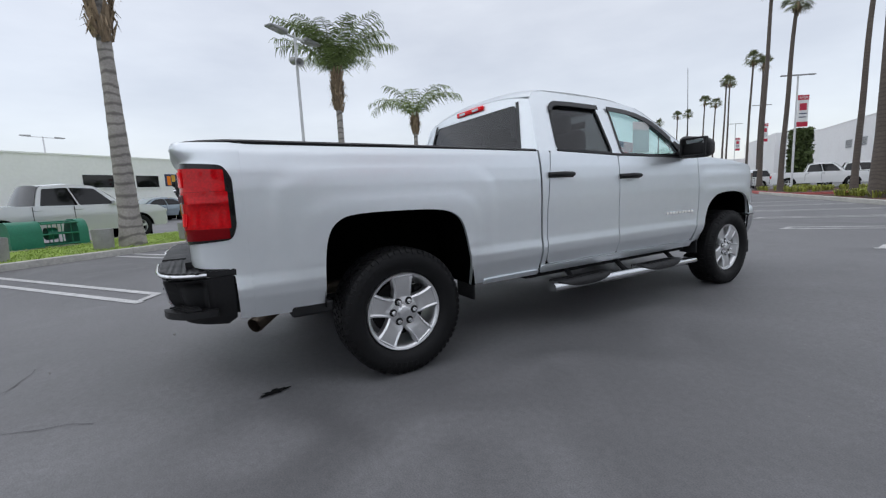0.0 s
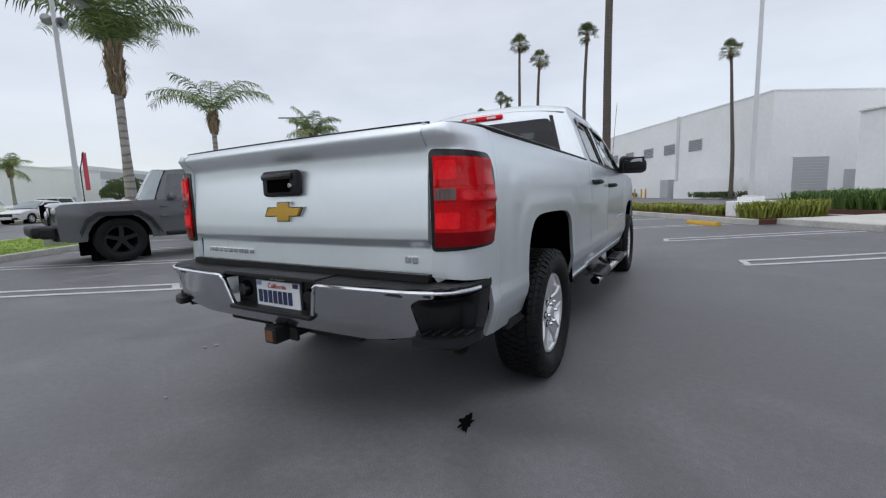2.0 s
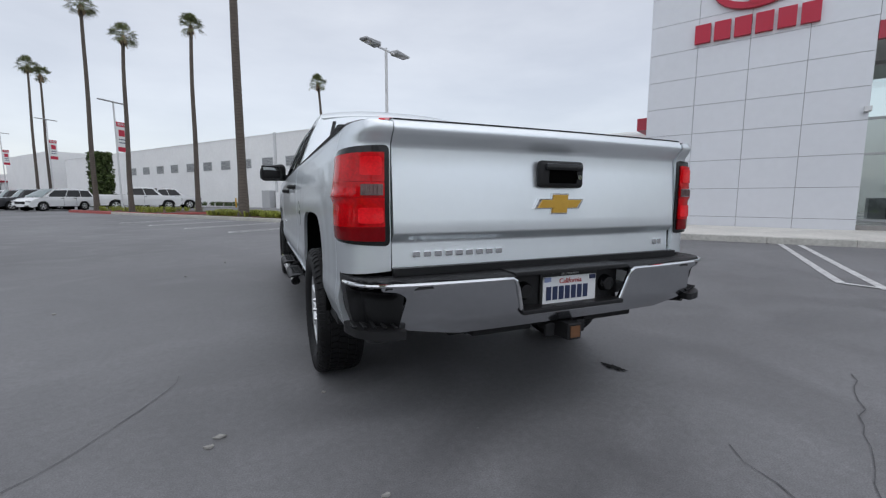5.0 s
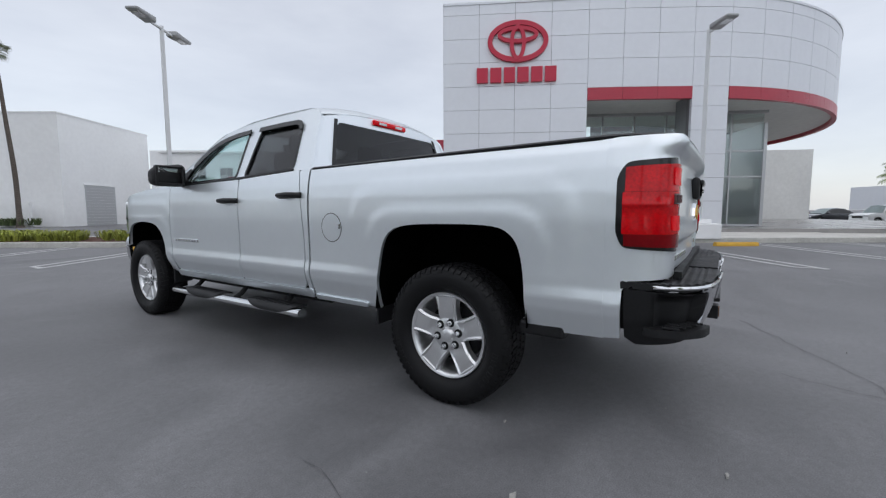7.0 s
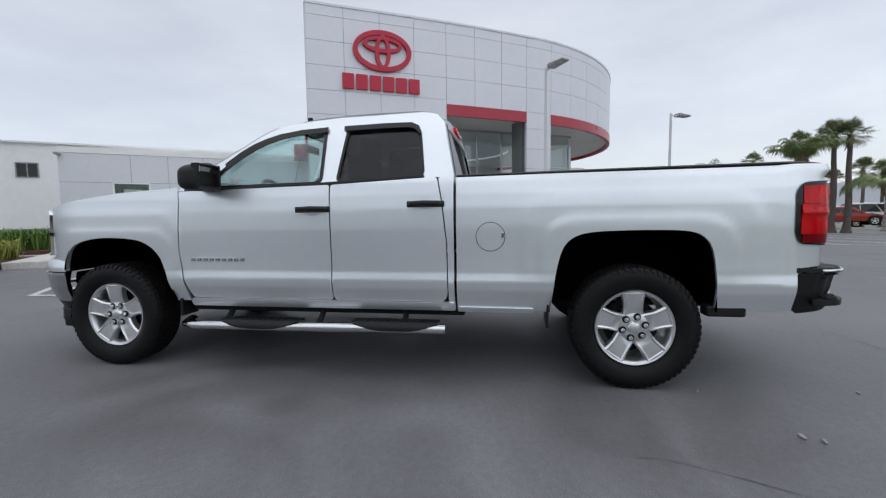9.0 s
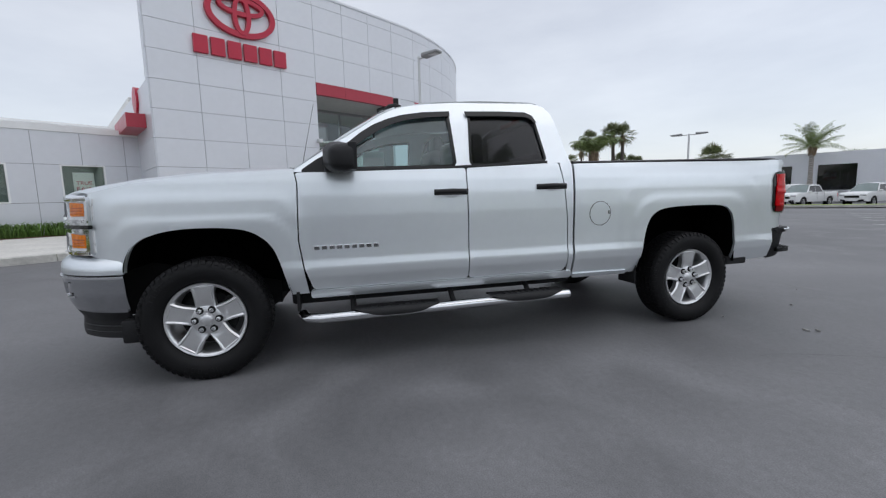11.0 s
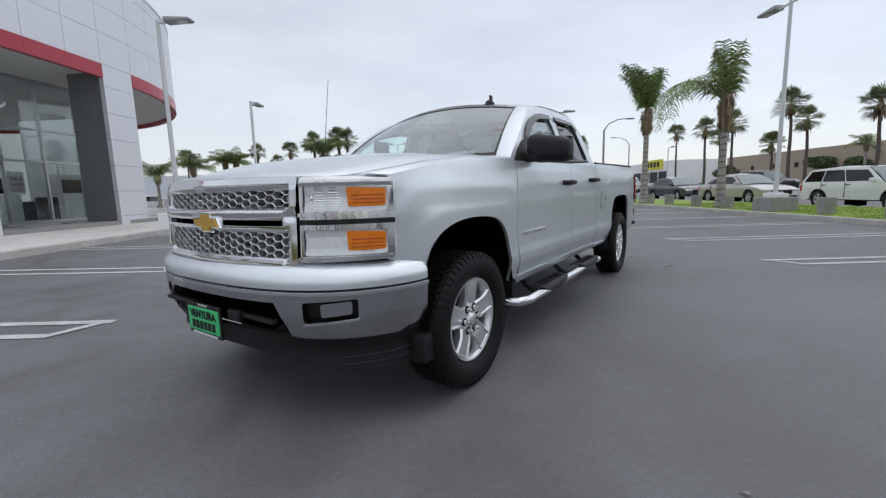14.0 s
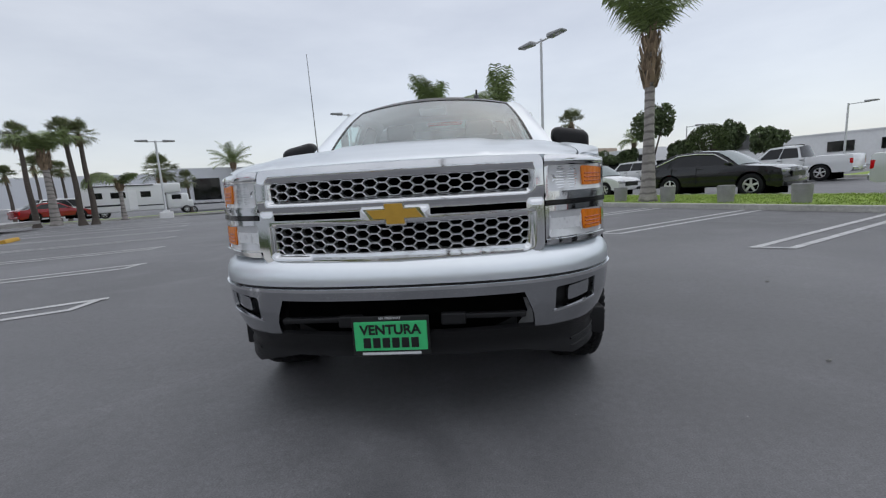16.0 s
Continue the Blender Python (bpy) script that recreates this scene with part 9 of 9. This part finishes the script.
# display banners on poles
def banner(u, v, h, z0, w, turn, label):
    p = on(u, v)
    h, z0 = h + rise(u, v), z0 + rise(u, v)
    b = thing("banner_post", Matrix.Translation(p) @ pose(0, 0, 0, 0, 0, turn), label, "banner", group="display banners")
    part("pole", tube(bmesh.new(), [(0, 0, 0), (0, 0, h)], [0.08, 0.06], 8), POLE_WHITE, b)
    part("cloth", box(bmesh.new(), (0.10 + w / 2, 0, z0 + 1.15), (w, 0.03, 2.3), 0.01), PAPER, b, "white banner with red bands")
    for z, hh in ((z0 + 2.12, 0.36), (z0 + 0.18, 0.36)):
        part("red_band", box(bmesh.new(), (0.10 + w / 2, 0, z), (w + 0.01, 0.04, hh)), RED_SIGN, b)
    part("red_square", box(bmesh.new(), (0.10 + w / 2, 0, z0 + 1.45), (0.5, 0.04, 0.5)), RED_SIGN, b)
    for k in range(2):
        part("print_bar", box(bmesh.new(), (0.10 + w / 2, 0, z0 + 0.95 - 0.25 * k), (w * 0.7, 0.036, 0.07)), PLATE_BLUE, b)
    for s_ in (-1, 1):
        words("banner_words", "VENTURA", 0.30, pose(0.10 + w / 2, s_ * 0.024, z0 + 2.12, 90, 0, 0 if s_ < 0 else 180), PAPER, b, 0.002, fit=w * 0.82)
    part("lamp_bar", box(bmesh.new(), (0, 0, h + 0.05), (2.4, 0.16, 0.09), 0.02), LAMP_GREY, b)
    return b


for k, (u, v) in enumerate(((-9.5, 28), (-9.5, 40), (-9.5, 52), (-9.5, 64), (-9.5, 76), (-9.5, 90))):
    banner(u + 1.6, v, 6.6, 3.6, 1.35, LOT_TURN, "white display banner with red bands on a lamp pole")
banner(12.4, 38, 8.0, 4.3, 0.75, LOT_TURN + 20, "narrow white and red banner on a lamp pole")
banner(16.0, 66, 9.6, 5.0, 0.8, LOT_TURN + 20, "narrow white and red banner on a lamp pole")
banner(17.5, 92, 10, 5.2, 0.8, LOT_TURN + 20, "narrow white and red banner on a lamp pole")
sail = thing("feather_flag", Matrix.Translation(on(-13.5, 15.5)), "red feather flag on a bent pole", "flag")
part("flag_pole", tube(bmesh.new(), [(0, 0, 0), (0, 0, 2.6), (0.2, 0.1, 3.3)], 0.02, 6), PLASTIC, sail)
part("flag_cloth", box(bmesh.new(), (0.22, 0.1, 2.5), (0.42, 0.02, 1.5), 0.008), RED_SIGN, sail)

flag = thing("flag", Matrix.Translation(on(-3.3, 113)) @ Matrix.Scale(0.70, 4), "striped red and white flag with blue corner, tall pole", "flag")
part("flag_pole", tube(bmesh.new(), [(0, 0, 0), (0, 0, 17.5)], [0.16, 0.08], 8), LAMP_GREY, flag)
def cloth(x, z):
    return (x, 0.35 * math.sin(x * 1.1) * (x / 9), z - 0.28 * x)
for k in range(13):
    z = 17.3 - 0.29 * k
    x0 = 2.3 if k < 7 else 0.1
    sheet("red_stripe" if k % 2 == 0 else "white_stripe", [(x0, z - 0.29), (6.0, z - 0.29), (6.0, z), (x0, z)], cloth, RED_SIGN if k % 2 == 0 else PAPER, flag, step=0.7, thick=0.02)
sheet("blue_corner", [(0.1, 17.3 - 0.29 * 7), (2.3, 17.3 - 0.29 * 7), (2.3, 17.3), (0.1, 17.3)], cloth, PLATE_BLUE, flag, step=0.7, thick=0.02)

# concrete bollards along the verge
def bollard():
    bm = bmesh.new()
    r = bmesh.ops.create_cone(bm, cap_ends=True, segments=24, radius1=0.19, radius2=0.215, depth=0.50)
    for v in bm.verts:
        v.co.z += 0.23
    es = [e for e in bm.edges if all(v.co.z > 0.4 for v in e.verts)]
    bmesh.ops.bevel(bm, geom=es, offset=0.015, segments=2, affect="EDGES")
    ob = part("bollard", bm, BOLLARD, None, smooth=True)
    return tagged(ob, "squat round grey concrete bollard in the grass", "bollard", group="verge bollards")


b0 = bollard()
vs_b = [0.92, 2.75, 4.75, 6.6, 8.5, -0.76, -2.41, -4.07, -5.9, -10.0, -11.93, -14.07, -15.9, -17.9, -19.9, 10.6, 13.0]
b0.matrix_basis = Matrix.Translation(on(-9.25, vs_b[0], 0.12))
for v in vs_b[1:]:
    p = on(-9.25, v, 0.12)
    copy_thing(b0, Matrix.Translation(p) @ pose(0, 0, 0, 0, 0, v * 50))

# green steel tank-like cabinet on the verge
gb = thing("utility_cabinet", Matrix.Translation(on(-11.9, 2.75, 0.12)) @ pose(0, 0, 0, 0, 0, V_DIR), "green painted steel pipe cage on a slab in the grass", "cabinet")
for x in (-0.82, 0.55):
    bm = bmesh.new()
    pts = [(x, -0.38, 0.0), (x, -0.38, 0.45), (x, -0.30, 0.62), (x, -0.15, 0.70), (x, 0.15, 0.70), (x, 0.30, 0.62), (x, 0.38, 0.45), (x, 0.38, 0.0)]
    w = 0.62 if x < 0 else 0.22
    a, b = [bm.verts.new(p) for p in pts], [bm.verts.new((p[0] + w, p[1], p[2])) for p in pts]
    for i in range(len(pts) - 1):
        bm.faces.new((a[i], a[i + 1], b[i + 1], b[i]))
    bm.faces.new(a), bm.faces.new(b[::-1])
    part("cabinet_hood", bm, GREEN_BOX, gb, smooth=True, angle=50)
for y in (-0.36, 0.36):
    for z in (0.08, 0.35, 0.62):
        part("cage_bar", tube(bmesh.new(), [(-0.2, y, z), (0.56, y, z)], 0.022, 8), GREEN_BOX, gb)
    for x in (0.0, 0.2, 0.4):
        part("cage_bar", tube(bmesh.new(), [(x, y, 0.05), (x, y, 0.64)], 0.012, 6), GREEN_BOX, gb)
part("cage_top", boxed((0.18, 0, 0.66), (0.76, 0.62, 0.02)), GREEN_BOX, gb)
part("valve", lathe(bmesh.new(), [(0.0, 0.1), (0.16, 0.1), (0.16, -0.1), (0.0, -0.1)], 18, "x", (0.1, 0, 0.35)), GREEN_BOX, gb)
part("slab", boxed((-0.05, 0, 0.0), (1.9, 0.95, 0.06), 0.01), BOLLARD, gb)

# yellow wheel stops
def wheel_stop(u, v, label="short yellow-painted concrete wheel stop"):
    bm = bmesh.new()
    prof = [(-0.085, 0), (-0.08, 0.05), (-0.05, 0.105), (0.05, 0.105), (0.08, 0.05), (0.085, 0)]
    a, b = [bm.verts.new((x, -0.58, z)) for x, z in prof], [bm.verts.new((x, 0.58, z)) for x, z in prof]
    for i in range(len(prof)):
        bm.faces.new((a[i], a[(i + 1) % 6], b[(i + 1) % 6], b[i]))
    bm.faces.new(a[::-1]), bm.faces.new(b)
    ob = part("wheel_stop", bm, YELLOW)
    p = on(u, v)
    ob.matrix_basis = pose(p.x, p.y, p.z, 0, 0, LOT_TURN)
    return tagged(ob, label, "wheel stop", group="wheel stops")


for u, v in ((8.4, -7.6), (7.9, 8.0), (8.4, -12.6)):
    wheel_stop(u, v)

sign_p = thing("street_sign", Matrix.Translation(on(-12.2, 7.6, 0.1)) @ pose(0, 0, 0, 0, 0, LOT_TURN + 50), "small white parking sign on a steel post", "sign")
part("post", tube(bmesh.new(), [(0, 0, 0), (-0.12, 0, 3.0)], 0.03, 6), LAMP_GREY, sign_p)
part("sign_plate", boxed((-0.12, -0.03, 2.75), (0.36, 0.01, 0.52), 0.004), PAPER, sign_p)
for k in range(3):
    part("sign_bar", boxed((-0.12, -0.037, 2.88 - 0.12 * k), (0.26, 0.004, 0.06)), RED_SIGN, sign_p)

# painted arrows and far markings
for u, v in ((1.5, 33), (3.4, 44), (2.0, 26)):
    bm = bmesh.new()
    for (a, b), w in (((0, 1.6), 0.10),):
        bm.faces.new([bm.verts.new(on(u + x, v + y, 0.007)) for x, y in ((-w, a), (w, a), (w, b), (-w, b))])
    bm.faces.new([bm.verts.new(on(u + x, v + y, 0.007)) for x, y in ((-0.35, 1.6), (0.35, 1.6), (0, 2.5))])
    tagged(part("lane_arrow", bm, LINE_PAINT), "worn white arrow painted on asphalt", "line marking", kind="structure")

# ---- marks on the asphalt ----
def blot(name, x, y, rx, ry, turn, mat, label, seed, z=0.006, rough=0.35):
    q = random.Random(seed)
    n = 26
    c, s = math.cos(radians(turn)), math.sin(radians(turn))
    bm = bmesh.new()
    vs = []
    for k in range(n):
        a = 6.283 * k / n
        r = 1 - rough * q.random()
        px, py = rx * r * math.cos(a), ry * r * math.sin(a)
        vs.append(bm.verts.new((x + px * c - py * s, y + px * s + py * c, z)))
    bm.faces.new(vs)
    return tagged(part(name, bm, mat), label, "stain", kind="structure")


blot("oil_stain", 0.75, -0.74, 0.11, 0.042, 105, STAIN, "black wet oil stain on the asphalt", 3, rough=0.6)


def crack(pts, w, label, seed):
    q = random.Random(seed)
    bm = bmesh.new()
    rows = []
    for p, r in zip(pts, pts[1:]):
        p, r = Vector(p), Vector(r)
        n = max(2, int((r - p).length / 0.10))
        d = (r - p).normalized()
        s = Vector((-d.y, d.x))
        for k in range(n):
            c = p.lerp(r, k / n) + s * q.uniform(-0.018, 0.018)
            hw = w * q.uniform(0.3, 1.2)
            rows.append([bm.verts.new((c.x + s.x * o, c.y + s.y * o, 0.004)) for o in (-hw, hw)])
    for a, b in zip(rows, rows[1:]):
        bm.faces.new((a[0], a[1], b[1], b[0]))
    for f in bm.faces:
        if f.normal.z < 0:
            f.normal_flip()
    return tagged(part("asphalt_crack", bm, CRACK), label, "crack", kind="structure")


crack([(-0.62, -2.05), (-0.1, -2.12), (0.6, -2.02), (1.3, -1.72), (2.1, -1.35)], 0.0035, "thin dark sealed crack in the asphalt", 1)
crack([(0.55, -1.55), (0.42, -1.9), (0.40, -2.3)], 0.003, "thin dark crack in the asphalt", 2)
crack([(-2.4, -0.9), (-2.0, -0.55), (-1.75, 0.0), (-1.7, 0.3)], 0.0025, "thin dark crack in the asphalt", 3)
crack([(-4.9, 3.6), (-3.0, 5.4), (-1.2, 6.2), (0.8, 6.0)], 0.003, "thin dark crack in the asphalt", 5)
q = random.Random(9)
for x, y, s in ((-0.97, -0.36, 0.014), (-1.45, -0.62, 0.032), (-1.49, -0.69, 0.026), (-0.88, -1.27, 0.022), (-0.45, -1.95, 0.010), (1.3, -2.0, 0.010), (-3.0, 2.2, 0.02), (-2.2, 3.9, 0.02), (-1.8, 5.1, 0.02)):
    bm = bmesh.new()
    n = 7
    lo = [bm.verts.new((x + s * q.uniform(0.5, 1) * math.cos(6.28 * k / n), y + 0.45 * s * q.uniform(0.5, 1) * math.sin(6.28 * k / n), 0.002)) for k in range(n)]
    hi = [bm.verts.new((v.co.x * 1.0 + q.uniform(-0.2, 0.2) * s, v.co.y, 0.008 + q.uniform(0, 0.006))) for v in lo]
    for k in range(n):
        bm.faces.new((lo[k], lo[(k + 1) % n], hi[(k + 1) % n], hi[k]))
    bm.faces.new(hi)
    tagged(part("litter_scrap", bm, LITTER), "small pale scrap of litter on the asphalt", "litter", group="litter scraps")
